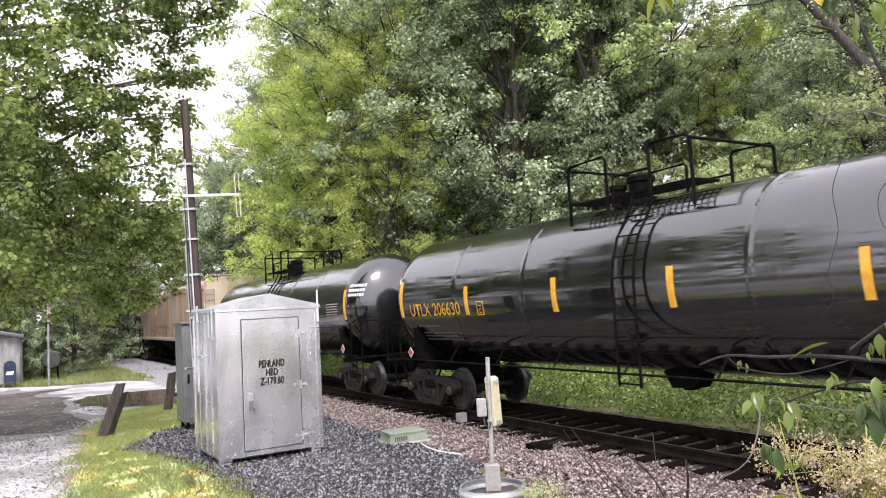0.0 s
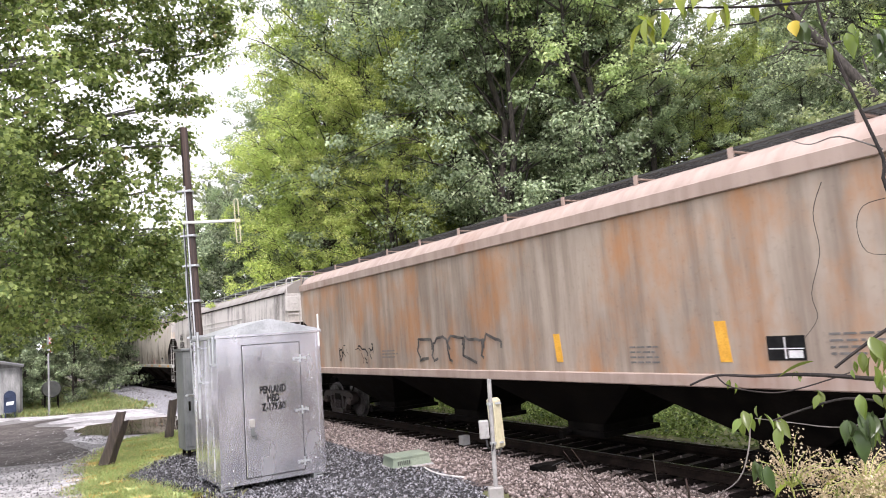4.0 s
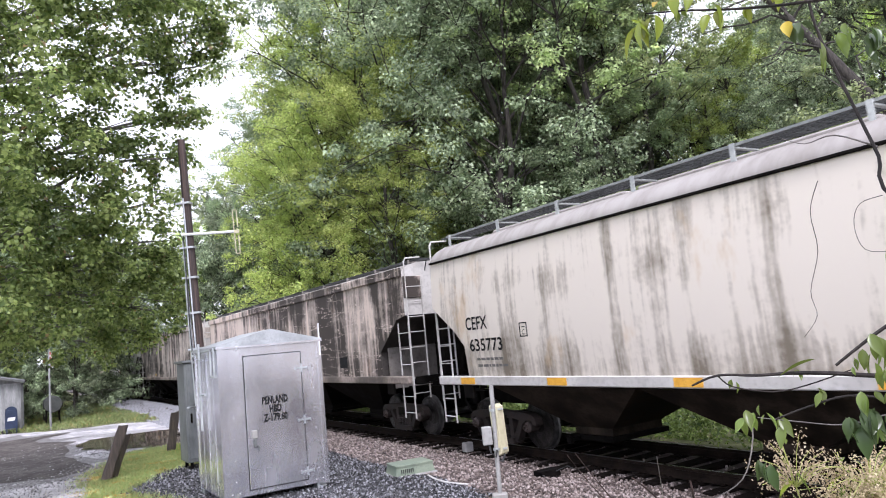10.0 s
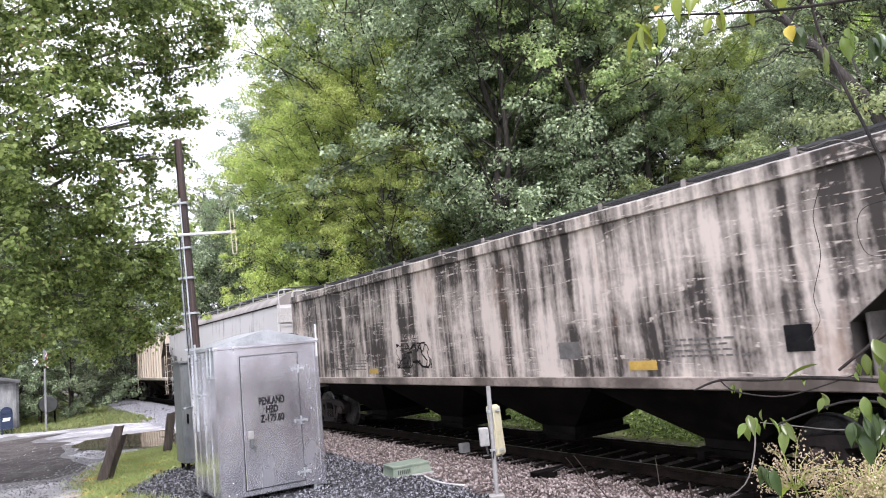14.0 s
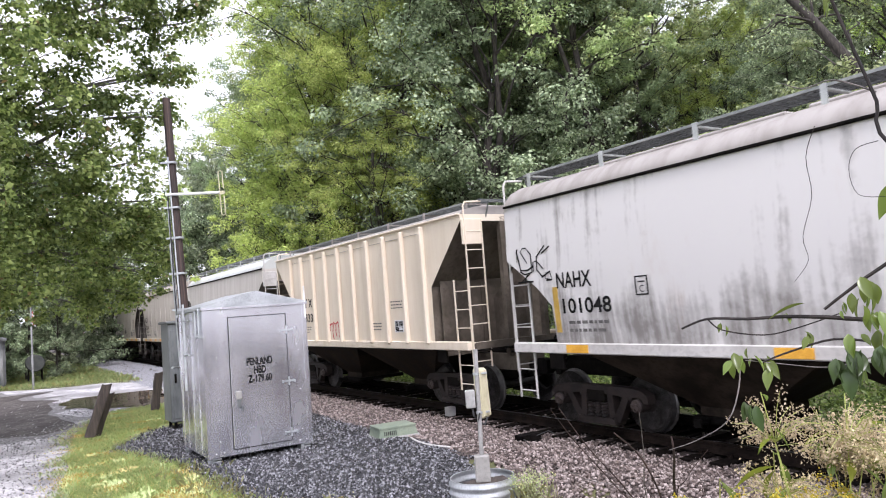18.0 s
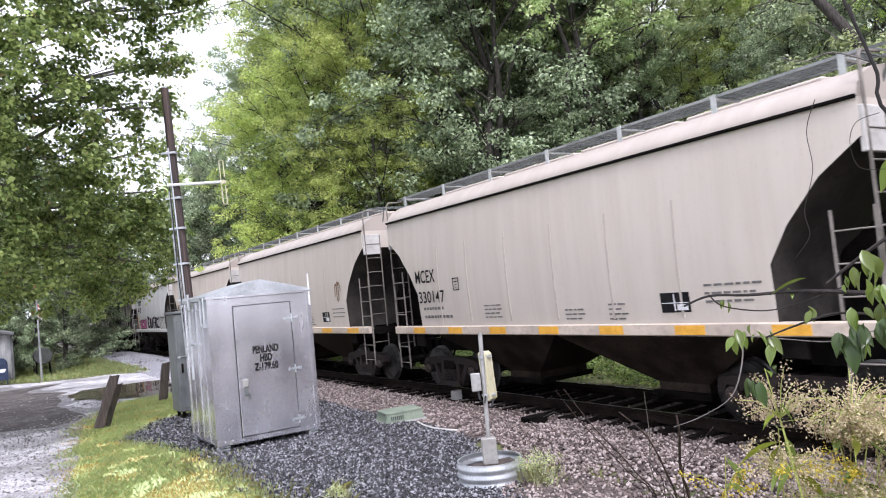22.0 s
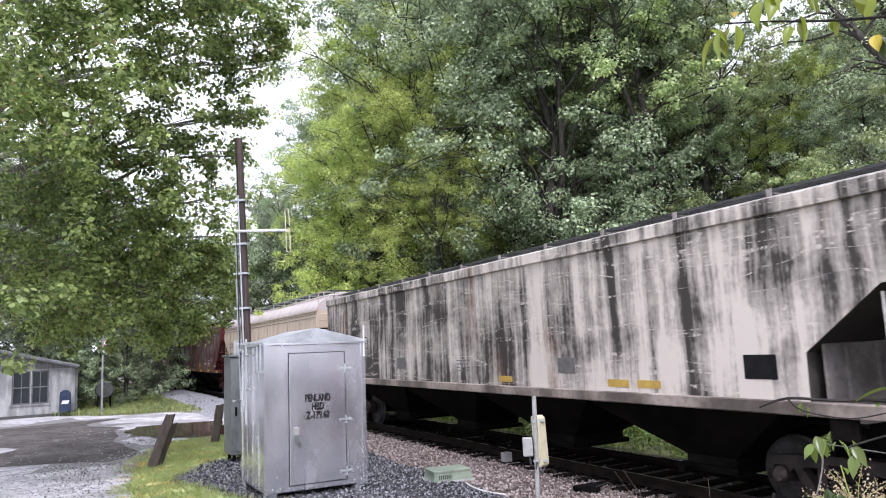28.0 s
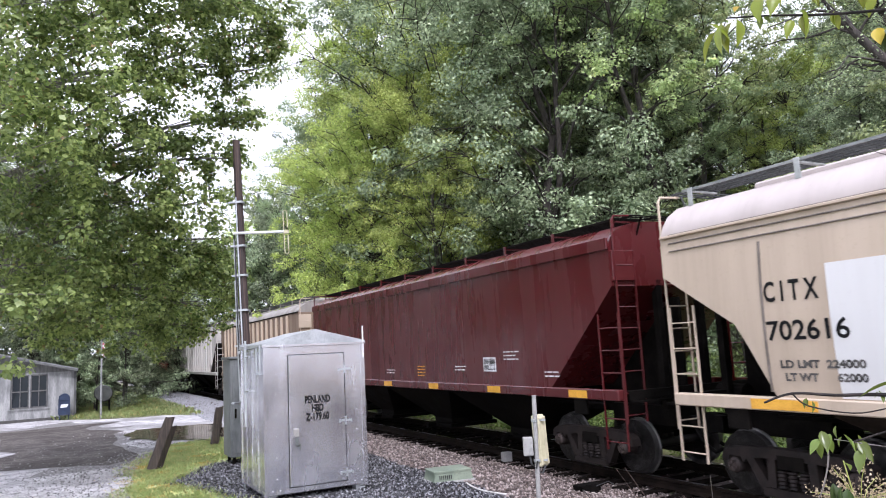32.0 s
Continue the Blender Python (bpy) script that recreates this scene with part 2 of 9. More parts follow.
def stone_mat(name, a, b, c, rough=0.75):
    m, nodes, links, bsdf = material(name)
    geo = nodes.new("ShaderNodeNewGeometry")
    rp = nodes.new("ShaderNodeValToRGB")
    rp.color_ramp.interpolation = "LINEAR"
    rp.color_ramp.elements[0].color, rp.color_ramp.elements[1].color = rgba(a), rgba(c)
    mid = rp.color_ramp.elements.new(0.5)
    mid.color = rgba(b)
    links.new(geo.outputs["Random Per Island"], rp.inputs[0])
    f = noise_tex(nodes, links, coords(nodes, links), 60.0, 4.0)
    col = blend(nodes, links, ramp(nodes, links, f, 0.4, 0.75, 0.0, 0.5), rp.outputs[0], tuple(x * 0.45 for x in a))
    links.new(col, bsdf.inputs["Base Color"])
    bsdf.inputs["Roughness"].default_value = rough
    return m


def aluminium_mat(name):
    m, nodes, links, bsdf = material(name)
    v = coords(nodes, links, (1.2, 1.2, 0.5))
    f = noise_tex(nodes, links, v, 1.8, 4.0, 0.55)
    g = noise_tex(nodes, links, coords(nodes, links, (60, 60, 2)), 1.0, 3.0)
    col = blend(nodes, links, ramp(nodes, links, f, 0.3, 0.7), (0.72, 0.72, 0.765), (0.86, 0.86, 0.895))
    links.new(col, bsdf.inputs["Base Color"])
    bsdf.inputs["Metallic"].default_value = 0.92
    links.new(ramp(nodes, links, f, 0.3, 0.7, 0.19, 0.28), bsdf.inputs["Roughness"])
    bump(nodes, links, bsdf, f, 0.05, 0.05)
    return m


def ground_mat(name, lush=1.0, green=1.0):
    """Verge and lane ground: grass soil, wet gravel, each where it lies on the plan."""
    m, nodes, links, bsdf = material(name)
    v = coords(nodes, links)
    f1 = noise_tex(nodes, links, v, 0.7, 6.0, 0.6)
    f2 = noise_tex(nodes, links, v, 35.0, 4.0, 0.7)
    f3 = noise_tex(nodes, links, v, 4.0, 5.0, 0.6)
    col = blend(nodes, links, ramp(nodes, links, f1, 0.4, 0.6), tuple(lush * x for x in (0.07, 0.08 * green, 0.025)), tuple(lush * x for x in (0.12 / green, 0.12, 0.04)))
    col = blend(nodes, links, ramp(nodes, links, f3, 0.5, 0.7, 0.0, 0.6), col, tuple(lush * x for x in (0.085, 0.065, 0.04)))
    col = blend(nodes, links, ramp(nodes, links, f2, 0.45, 0.7, 0.0, 0.5), col, tuple(lush * x for x in (0.035, 0.04, 0.015)))
    links.new(col, bsdf.inputs["Base Color"])
    bsdf.inputs["Roughness"].default_value = 0.85
    bump(nodes, links, bsdf, f2, 0.6, 0.03)
    return m


def verge_mat(name):
    """Short turf: green, yellowed patches, a little bare soil."""
    m, nodes, links, bsdf = material(name)
    v = coords(nodes, links)
    f1 = noise_tex(nodes, links, v, 1.1, 5.0, 0.6)
    f2 = noise_tex(nodes, links, v, 28.0, 4.0, 0.7)
    f3 = noise_tex(nodes, links, v, 5.0, 5.0, 0.6)
    col = blend(nodes, links, ramp(nodes, links, f1, 0.50, 0.66), (0.52, 0.60, 0.27), (0.78, 0.61, 0.26))
    col = blend(nodes, links, ramp(nodes, links, f3, 0.55, 0.75, 0.0, 0.5), col, (0.20, 0.155, 0.09))
    col = blend(nodes, links, ramp(nodes, links, f2, 0.48, 0.72, 0.0, 0.55), col, (0.28, 0.33, 0.13))
    links.new(col, bsdf.inputs["Base Color"])
    bsdf.inputs["Roughness"].default_value = 0.85
    bump(nodes, links, bsdf, f2, 0.5, 0.02)
    return m


def gravel_mat(name, a, b, c, wet=0.5, scale=42.0, patches=0.5, spec=0.5):
    m, nodes, links, bsdf = material(name)
    v = coords(nodes, links)
    vor = node(nodes, "ShaderNodeTexVoronoi", Scale=scale)
    links.new(v, vor.inputs["Vector"])
    sep = nodes.new("ShaderNodeSeparateColor")
    links.new(vor.outputs["Color"], sep.inputs[0])
    f1 = noise_tex(nodes, links, v, 0.55, 6.0, 0.62)
    f2 = noise_tex(nodes, links, v, 2.6, 5.0, 0.6)
    col = blend(nodes, links, sep.outputs[0], a, b)
    bsdf.inputs["Specular IOR Level"].default_value = spec
    damp = ramp(nodes, links, f1, 0.44, 0.60)
    col = blend(nodes, links, ramp(nodes, links, f2, 0.42, 0.66, 0.0, 0.55), col, tuple(x * 0.7 for x in c))
    mulf = nodes.new("ShaderNodeMath")
    mulf.operation = "MULTIPLY"
    mulf.inputs[1].default_value = patches
    links.new(damp, mulf.inputs[0])
    col = blend(nodes, links, mulf.outputs[0], col, c)
    links.new(col, bsdf.inputs["Base Color"])
    links.new(ramp(nodes, links, f1, 0.42, 0.62, 0.75, 0.75 - 0.55 * wet), bsdf.inputs["Roughness"])
    bump(nodes, links, bsdf, vor.outputs["Distance"], 0.5, 0.02)
    return m


def water_mat(name):
    m, nodes, links, bsdf = material(name)
    f = noise_tex(nodes, links, coords(nodes, links), 1.4, 3.0)
    links.new(blend(nodes, links, f, (0.075, 0.055, 0.038), (0.11, 0.085, 0.06)), bsdf.inputs["Base Color"])
    bsdf.inputs["Roughness"].default_value = 0.04
    bsdf.inputs["IOR"].default_value = 1.33
    bump(nodes, links, bsdf, noise_tex(nodes, links, coords(nodes, links), 9.0, 2.0), 0.04, 0.01)
    return m


def bark_mat(name, a, b):
    m, nodes, links, bsdf = material(name)
    f = noise_tex(nodes, links, coords(nodes, links, (6, 6, 1.1)), 3.0, 6.0, 0.65)
    links.new(blend(nodes, links, ramp(nodes, links, f, 0.35, 0.65), a, b), bsdf.inputs["Base Color"])
    bsdf.inputs["Roughness"].default_value = 0.9
    bump(nodes, links, bsdf, f, 0.7, 0.03)
    return m


def glass_mat(name):
    m, nodes, links, bsdf = material(name)
    bsdf.inputs["Base Color"].default_value = (0.02, 0.025, 0.03, 1)
    bsdf.inputs["Roughness"].default_value = 0.05
    bsdf.inputs["IOR"].default_value = 1.5
    f = noise_tex(nodes, links, coords(nodes, links), 3.0, 3.0)
    links.new(ramp(nodes, links, f, 0.3, 0.8, 0.04, 0.14), bsdf.inputs["Roughness"])
    return m


ALU = aluminium_mat("aluminium")
ALU_DULL = plain("dull_galvanised", (0.42, 0.44, 0.45), (0.55, 0.57, 0.58), 0.45, 0.7, 5.0, 0.05)
RELAY_GREY = plain("dark_galvanised_sheet", (0.12, 0.13, 0.128), (0.20, 0.212, 0.208), 0.5, 0.35, 2.0, 0.05, (1, 1, 0.3))
# These two steels are near black: shade under the cars is in the colour.
STEEL_DARK = plain("grimy_shaded_steel", (0.0035, 0.0032, 0.0031), (0.010, 0.0088, 0.008), 0.7, 0.0, 5.0, 0.3, spec=0.03)
STEEL_UNDER = plain("dusty_shaded_underframe_steel", (0.0045, 0.004, 0.0037), (0.012, 0.0104, 0.009), 0.75, 0.0, 3.0, 0.3, spec=0.03)
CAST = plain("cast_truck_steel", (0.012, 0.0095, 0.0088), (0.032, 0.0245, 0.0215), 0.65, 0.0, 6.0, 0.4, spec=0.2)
WHEEL = plain("wheel_steel", (0.010, 0.008, 0.0075), (0.024, 0.019, 0.017), 0.6, 0.1, 4.0, 0.2)
RUST_CAP = plain("rusty_bearing_cap", (0.032, 0.022, 0.019), (0.065, 0.047, 0.04), 0.7, 0.1, 9.0, 0.3)
TREAD = plain("worn_tread", (0.06, 0.058, 0.056), (0.13, 0.125, 0.12), 0.4, 0.6, 8.0, 0.0)
RAIL = plain("rail_steel", (0.009, 0.007, 0.006), (0.022, 0.016, 0.013), 0.65, 0.0, 4.0, 0.3, spec=0.03)
RAIL_TOP = plain("rail_head", (0.22, 0.22, 0.23), (0.34, 0.34, 0.35), 0.28, 0.9, 3.0, 0.0)
TIE = plain("creosoted_tie_wood", (0.006, 0.005, 0.0044), (0.016, 0.0128, 0.011), 0.8, 0.0, 4.0, 0.5, (0.6, 5, 5), spec=0.02)
BALLAST = stone_mat("ballast_stone", (0.045, 0.032, 0.028), (0.17, 0.13, 0.113), (0.46, 0.39, 0.36), 0.6)
# The palest of the three tones paints wet glints on dark stones.
PADSTONE = stone_mat("dark_pad_gravel", (0.008, 0.008, 0.0095), (0.032, 0.032, 0.036), (0.36, 0.36, 0.38), 0.25)
# Both beds are darkened so gaps between loose stones look shaded.
BALLAST_BED = gravel_mat("ballast_bed", (0.03, 0.021, 0.018), (0.12, 0.09, 0.078), (0.03, 0.022, 0.02), 0.1, 26.0, 0.3)
PAD_BED = gravel_mat("pad_bed", (0.012, 0.012, 0.013), (0.035, 0.035, 0.038), (0.018, 0.018, 0.019), 0.2, 50.0, 0.3)
LANE = gravel_mat("wet_gravel_lane", (0.40, 0.385, 0.39), (0.66, 0.64, 0.65), (0.13, 0.12, 0.118), 0.7, 30.0, 0.6)
DAMP = gravel_mat("damp_dark_gravel", (0.072, 0.063, 0.058), (0.18, 0.16, 0.148), (0.045, 0.039, 0.035), 0.0, 30.0, 0.6, 0.1)
MOIST = gravel_mat("moist_gravel", (0.15, 0.142, 0.138), (0.32, 0.305, 0.30), (0.10, 0.094, 0.09), 0.4, 30.0, 0.6, 0.3)
GROUND = ground_mat("verge_soil")
VERGE = verge_mat("mown_verge_turf")
PUDDLE = water_mat("puddle_water")
OLDWOOD = plain("weathered_post_wood", (0.035, 0.027, 0.022), (0.085, 0.066, 0.055), 0.85, 0.0, 4.0, 0.6, (6, 6, 0.6))
POLEWOOD = plain("treated_pole_wood", (0.018, 0.012, 0.010), (0.085, 0.055, 0.046), 0.75, 0.0, 3.0, 0.5, (8, 8, 0.25))
# Weathered white lowered to grey: tree shade over the cottage is in it.
WHITE_PAINT = plain("weathered_shaded_white_paint", (0.17, 0.175, 0.172), (0.36, 0.36, 0.35), 0.7, 0.0, 1.6, 0.3, (2.0, 2.0, 0.5))
PVC = plain("grey_plastic_conduit", (0.25, 0.245, 0.235), (0.35, 0.345, 0.33), 0.5, 0.0, 3.0, 0.05)
CREAM = plain("cream_enamel", (0.46, 0.42, 0.27), (0.55, 0.51, 0.35), 0.45, 0.0, 2.5, 0.05)
GREYBOX = plain("grey_junction_paint", (0.27, 0.26, 0.24), (0.37, 0.36, 0.335), 0.5, 0.0, 3.0, 0.05)
GREENBOX = plain("grey_green_vault_plastic", (0.15, 0.19, 0.14), (0.22, 0.26, 0.19), 0.6, 0.0, 3.0, 0.15)
BLACK_CABLE = plain("black_cable", (0.015, 0.015, 0.016), (0.03, 0.03, 0.03), 0.5, 0.0, 4.0, 0.0)
GREY_CABLE = plain("grey_cable", (0.45, 0.44, 0.42), (0.55, 0.53, 0.5), 0.55, 0.0, 4.0, 0.0)
RED_CABLE = plain("red_cable", (0.28, 0.03, 0.03), (0.36, 0.05, 0.04), 0.5, 0.0, 4.0, 0.0)
INK = plain("black_stencil_paint", (0.006, 0.006, 0.007), (0.016, 0.016, 0.016), 0.6, 0.0, 7.0, 0.0, spec=0.12)
YELLOW = plain("yellow_reflector", (0.66, 0.33, 0.03), (0.80, 0.43, 0.05), 0.45, 0.0, 6.0, 0.0)
WHITE_INK = plain("white_stencil_paint", (0.62, 0.62, 0.62), (0.78, 0.78, 0.78), 0.55, 0.0, 7.0, 0.0)
RED_INK = plain("red_stencil_paint", (0.45, 0.05, 0.05), (0.55, 0.09, 0.08), 0.55, 0.0, 7.0, 0.0)
PINK_INK = plain("magenta_spray_paint", (0.5, 0.06, 0.25), (0.65, 0.14, 0.36), 0.5, 0.0, 4.0, 0.0)
GREEN_INK = plain("green_spray_paint", (0.12, 0.2, 0.09), (0.3, 0.36, 0.16), 0.5, 0.0, 2.0, 0.0)
TEAL_INK = plain("teal_spray_paint", (0.02, 0.10, 0.13), (0.05, 0.19, 0.23), 0.5, 0.0, 2.0, 0.0)
GREY_SPRAY = plain("grey_spray_paint", (0.18, 0.18, 0.20), (0.36, 0.36, 0.39), 0.5, 0.0, 2.0, 0.0)
ORANGE_SPRAY = plain("orange_spray_paint", (0.42, 0.16, 0.08), (0.30, 0.20, 0.22), 0.5, 0.0, 2.0, 0.0)
LEAF_A = leaf_mat("broad_leaf_green", (0.17, 0.24, 0.11), (0.70, 0.79, 0.46), (0.50, 0.54, 0.22), 0.02, 0.42, rough=0.38)
LEAF_B = leaf_mat("bright_leaf_green", (0.25, 0.34, 0.13), (0.80, 0.88, 0.46), (0.66, 0.66, 0.26), 0.02, 0.52, rough=0.42)
LEAF_L = leaf_mat("locust_leaf_green", (0.32, 0.46, 0.10), (0.90, 0.98, 0.34), (0.66, 0.66, 0.22), 0.02, 0.52, rough=0.42)
LEAF_C = leaf_mat("dark_leaf_green", (0.115, 0.165, 0.085), (0.60, 0.68, 0.43), yfrac=0.0, trans=0.4, rough=0.45)
LEAF_N = leaf_mat("sycamore_leaf_green", (0.085, 0.145, 0.036), (0.54, 0.64, 0.22), (0.36, 0.27, 0.12), 0.015, 0.5, rough=0.38, vary=False)
BARK = bark_mat("grey_brown_bark", (0.022, 0.018, 0.015), (0.065, 0.056, 0.047))
BARK_PALE = bark_mat("pale_sycamore_bark", (0.14, 0.13, 0.11), (0.26, 0.25, 0.22))
GRASS = leaf_mat("grass_blade_green", (0.56, 0.68, 0.28), (0.80, 0.88, 0.47), (0.88, 0.80, 0.42), 0.15, 0.5, vary=False)
GRASS_DRY = leaf_mat("straw_grass", (0.76, 0.54, 0.17), (0.86, 0.68, 0.28), (0.56, 0.60, 0.20), 0.25, 0.45, vary=False)
GRASS_STALK = leaf_mat("pale_grass_stalk", (0.55, 0.55, 0.30), (0.75, 0.72, 0.45), (0.62, 0.58, 0.2), 0.1, 0.4, vary=False)
GLASS = glass_mat("window_glass")

# ---- geometry helpers ----
class Geo:
    """Collects vertices and faces of one mesh."""

    def __init__(self):
        self.v, self.f, self.mi = [], [], []
        self.slot = 0

    def add(self, verts, faces):
        o = len(self.v)
        self.v.extend(tuple(p) for p in verts)
        self.f.extend(tuple(i + o for i in q) for q in faces)
        self.mi.extend([self.slot] * len(faces))
        return self

    def box(self, x0, x1, y0, y1, z0, z1, m=None):
        p = [(x, y, z) for z in (z0, z1) for x, y in ((x0, y0), (x1, y0), (x1, y1), (x0, y1))]
        if m is not None:
            p = [tuple(m @ Vector(q)) for q in p]
        return self.add(p, [(3, 2, 1, 0), (4, 5, 6, 7), (0, 1, 5, 4), (1, 2, 6, 5), (2, 3, 7, 6), (3, 0, 4, 7)])

    def bevel_box(self, x0, x1, y0, y1, z0, z1, b=0.02, m=None):
        xs, ys, zs = (x0, x1), (y0, y1), (z0, z1)
        p = []
        for k, z in ((0, z0), (1, z0 + b), (1, z1 - b), (0, z1)):
            i = b if k == 0 else 0.0
            j = b
            p += [(x0 + i + j * k * 0, y0 + j, z), (x0 + j, y0 + i, z), (x1 - j, y0 + i, z), (x1 - i, y0 + j, z),
                  (x1 - i, y1 - j, z), (x1 - j, y1 - i, z), (x0 + j, y1 - i, z), (x0 + i, y1 - j, z)]
        if m is not None:
            p = [tuple(m @ Vector(q)) for q in p]
        f = [tuple(range(7, -1, -1)), tuple(range(24, 32))]
        for k in range(3):
            for q in range(8):
                a, c = k * 8 + q, k * 8 + (q + 1) % 8
                f.append((a, c, c + 8, a + 8))
        return self.add(p, f)

    def tube(self, pts, r, n=8, caps=True, taper=None):
        pts = [Vector(p) for p in pts]
        ring, o = [], len(self.v)
        up = None
        for i, p in enumerate(pts):
            d = (pts[min(i + 1, len(pts) - 1)] - pts[max(i - 1, 0)]).normalized()
            if up is None:
                up = Vector((0, 0, 1)) if abs(d.z) < 0.9 else Vector((1, 0, 0))
            a = d.cross(up)
            if a.length < 1e-4:
                a = d.orthogonal()
            a.normalize()
            b = a.cross(d).normalized()
            rr = r if taper is None else r * (1 + (taper - 1) * i / max(1, len(pts) - 1))
            for k in range(n):
                t = 2 * math.pi * k / n
                ring.append(tuple(p + a * (rr * math.cos(t)) + b * (rr * math.sin(t))))
        f = []
        for i in range(len(pts) - 1):
            for k in range(n):
                f.append((i * n + k, i * n + (k + 1) % n, (i + 1) * n + (k + 1) % n, (i + 1) * n + k))
        if caps:
            f.append(tuple(range(n - 1, -1, -1)))
            f.append(tuple(range((len(pts) - 1) * n, len(pts) * n)))
        return self.add(ring, f)

    def lathe(self, profile, axis="y", center=(0, 0, 0), n=24):
        """profile: (along, radius) pairs, turned about the axis."""
        p = []
        for a, r in profile:
            for k in range(n):
                t = 2 * math.pi * k / n
                c, s = r * math.cos(t), r * math.sin(t)
                q = {"x": (a, c, s), "y": (c, a, s), "z": (c, s, a)}[axis]
                p.append(tuple(u + w for u, w in zip(q, center)))
        f = []
        for i in range(len(profile) - 1):
            for k in range(n):
                f.append((i * n + k, i * n + (k + 1) % n, (i + 1) * n + (k + 1) % n, (i + 1) * n + k))
        if profile[0][1] > 1e-6:
            f.append(tuple(range(n - 1, -1, -1)))
        if profile[-1][1] > 1e-6:
            f.append(tuple(range((len(profile) - 1) * n, len(profile) * n)))
        return self.add(p, f)

    def prism(self, outline, y0, y1):
        """An outline of (x, z) pairs, extruded from y0 to y1."""
        n = len(outline)
        p = [(x, y0, z) for x, z in outline] + [(x, y1, z) for x, z in outline]
        f = [tuple(range(n)), tuple(range(2 * n - 1, n - 1, -1))]
        f += [(i, i + n, (i + 1) % n + n, (i + 1) % n) for i in range(n)]
        return self.add(p, f)

    def loft(self, sections, closed=True, caps=True):
        n = len(sections[0])
        p = [q for s in sections for q in s]
        f = []
        for i in range(len(sections) - 1):
            for k in range(n if closed else n - 1):
                j = (k + 1) % n
                f.append((i * n + k, i * n + j, (i + 1) * n + j, (i + 1) * n + k))
        if caps:
            f.append(tuple(range(n - 1, -1, -1)))
            f.append(tuple(range((len(sections) - 1) * n, len(sections) * n)))
        return self.add(p, f)

    def mesh(self, name, mats, smooth=None):
        me = bpy.data.meshes.new(name)
        me.from_pydata(self.v, [], self.f)
        for m in mats if isinstance(mats, (list, tuple)) else [mats]:
            me.materials.append(m)
        if any(self.mi):
            me.polygons.foreach_set("material_index", self.mi)
        bm = bmesh.new()
        bm.from_mesh(me)
        bmesh.ops.recalc_face_normals(bm, faces=bm.faces)
        bm.to_mesh(me)
        bm.free()
        if smooth is not None:
            me.polygons.foreach_set("use_smooth", [True] * len(me.polygons))
            me.set_sharp_from_angle(angle=radians(smooth))
        me.update()
        return me


def part(name, geo, mats, parent=None, label="", smooth=None, at=None):
    """One mesh object under a thing or under a part."""
    me = geo if isinstance(geo, bpy.types.Mesh) else geo.mesh(name, mats, smooth)
    ob = new(name, me)
    if parent is not None:
        ob.parent = parent
    if at is not None:
        ob.matrix_basis = at
    return tagged(ob, label=label)


def thing(name, label, category, group="", at=None, kind=""):
    """An empty at a thing's base, to which its parts belong."""
    ob = new(name)
    ob.empty_display_size = 0.2
    if at is not None:
        ob.matrix_basis = at
    return tagged(ob, label, category, group, kind)


def single(name, geo, mats, label, category, group="", at=None, smooth=None, kind=""):
    ob = part(name, geo, mats, None, "", smooth, at)
    return tagged(ob, label, category, group, kind)


text_cache = {}


def letters(txt, size, align="LEFT", bold=0.0, wide=1.0):
    """The mesh of some words in the plane x, z, facing -y."""
    key = (txt, size, align, bold, wide)
    if key not in text_cache:
        cu = bpy.data.curves.new("lettering", "FONT")
        cu.body, cu.size, cu.align_x, cu.offset, cu.resolution_u = txt, size, align, bold, 3
        ob = bpy.data.objects.new("lettering", cu)
        scene.collection.objects.link(ob)
        me = bpy.data.meshes.new_from_object(ob)
        bpy.data.objects.remove(ob)
        for v in me.vertices:
            v.co = (v.co.x * wide, 0, v.co.y)
        text_cache[key] = me
    return text_cache[key].copy()


def stencil(txt, size, x, z, side, mat, parent, bold=0.0, wide=1.0, lift=0.008, name="lettering", width=None):
    """Words on a car's near side; side(z) gives the side's y."""
    me = letters(txt, size, "LEFT", bold, wide)
    if width:
        a, b = min(v.co.x for v in me.vertices), max(v.co.x for v in me.vertices)
        for v in me.vertices:
            v.co.x = (v.co.x - a) * width / (b - a)
    for v in me.vertices:
        v.co = (v.co.x + x, side(v.co.z + z) - lift, v.co.z + z)
    me.materials.clear()
    me.materials.append(mat)
    return part(name, me, mat, parent)


def patch_on(x0, x1, z0, z1, side, lift=0.006, slant=0.0, geo=None, cols=1):
    """A thin plate that lies on a car's side."""
    g = geo or Geo()
    n = max(2, int((z1 - z0) / 0.15) + 1)
    secs = []
    for i in range(n):
        z = z0 + (z1 - z0) * i / (n - 1)
        y, dx = side(z), slant * (z - z0)
        secs.append([(x0 + dx, y - lift, z), (x1 + dx, y - lift, z), (x1 + dx, y + 0.004, z), (x0 + dx, y + 0.004, z)])
    return g.loft(secs)

# ---- setting: ground, track, lane ----
TRACK_TURN, GRADE, TRACK_OFF = radians(-58.7), -0.005, 9.585
TD = Vector((math.cos(TRACK_TURN), math.sin(TRACK_TURN), 0))
TN = Vector((-TD.y, TD.x, 0))
TRACK_RIGID = Matrix.Translation(TN * TRACK_OFF + Vector((0, 0, GRADE * 8))) @ Matrix.Rotation(TRACK_TURN, 4, "Z") @ Matrix.Rotation(-math.atan(GRADE), 4, "Y")


def to_track(x, y):
    p = Vector((x, y, 0))
    return p.dot(TD), p.dot(TN) - TRACK_OFF


def step(a, b, x):
    t = min(1.0, max(0.0, (x - a) / (b - a)))
    return t * t * (3 - 2 * t)


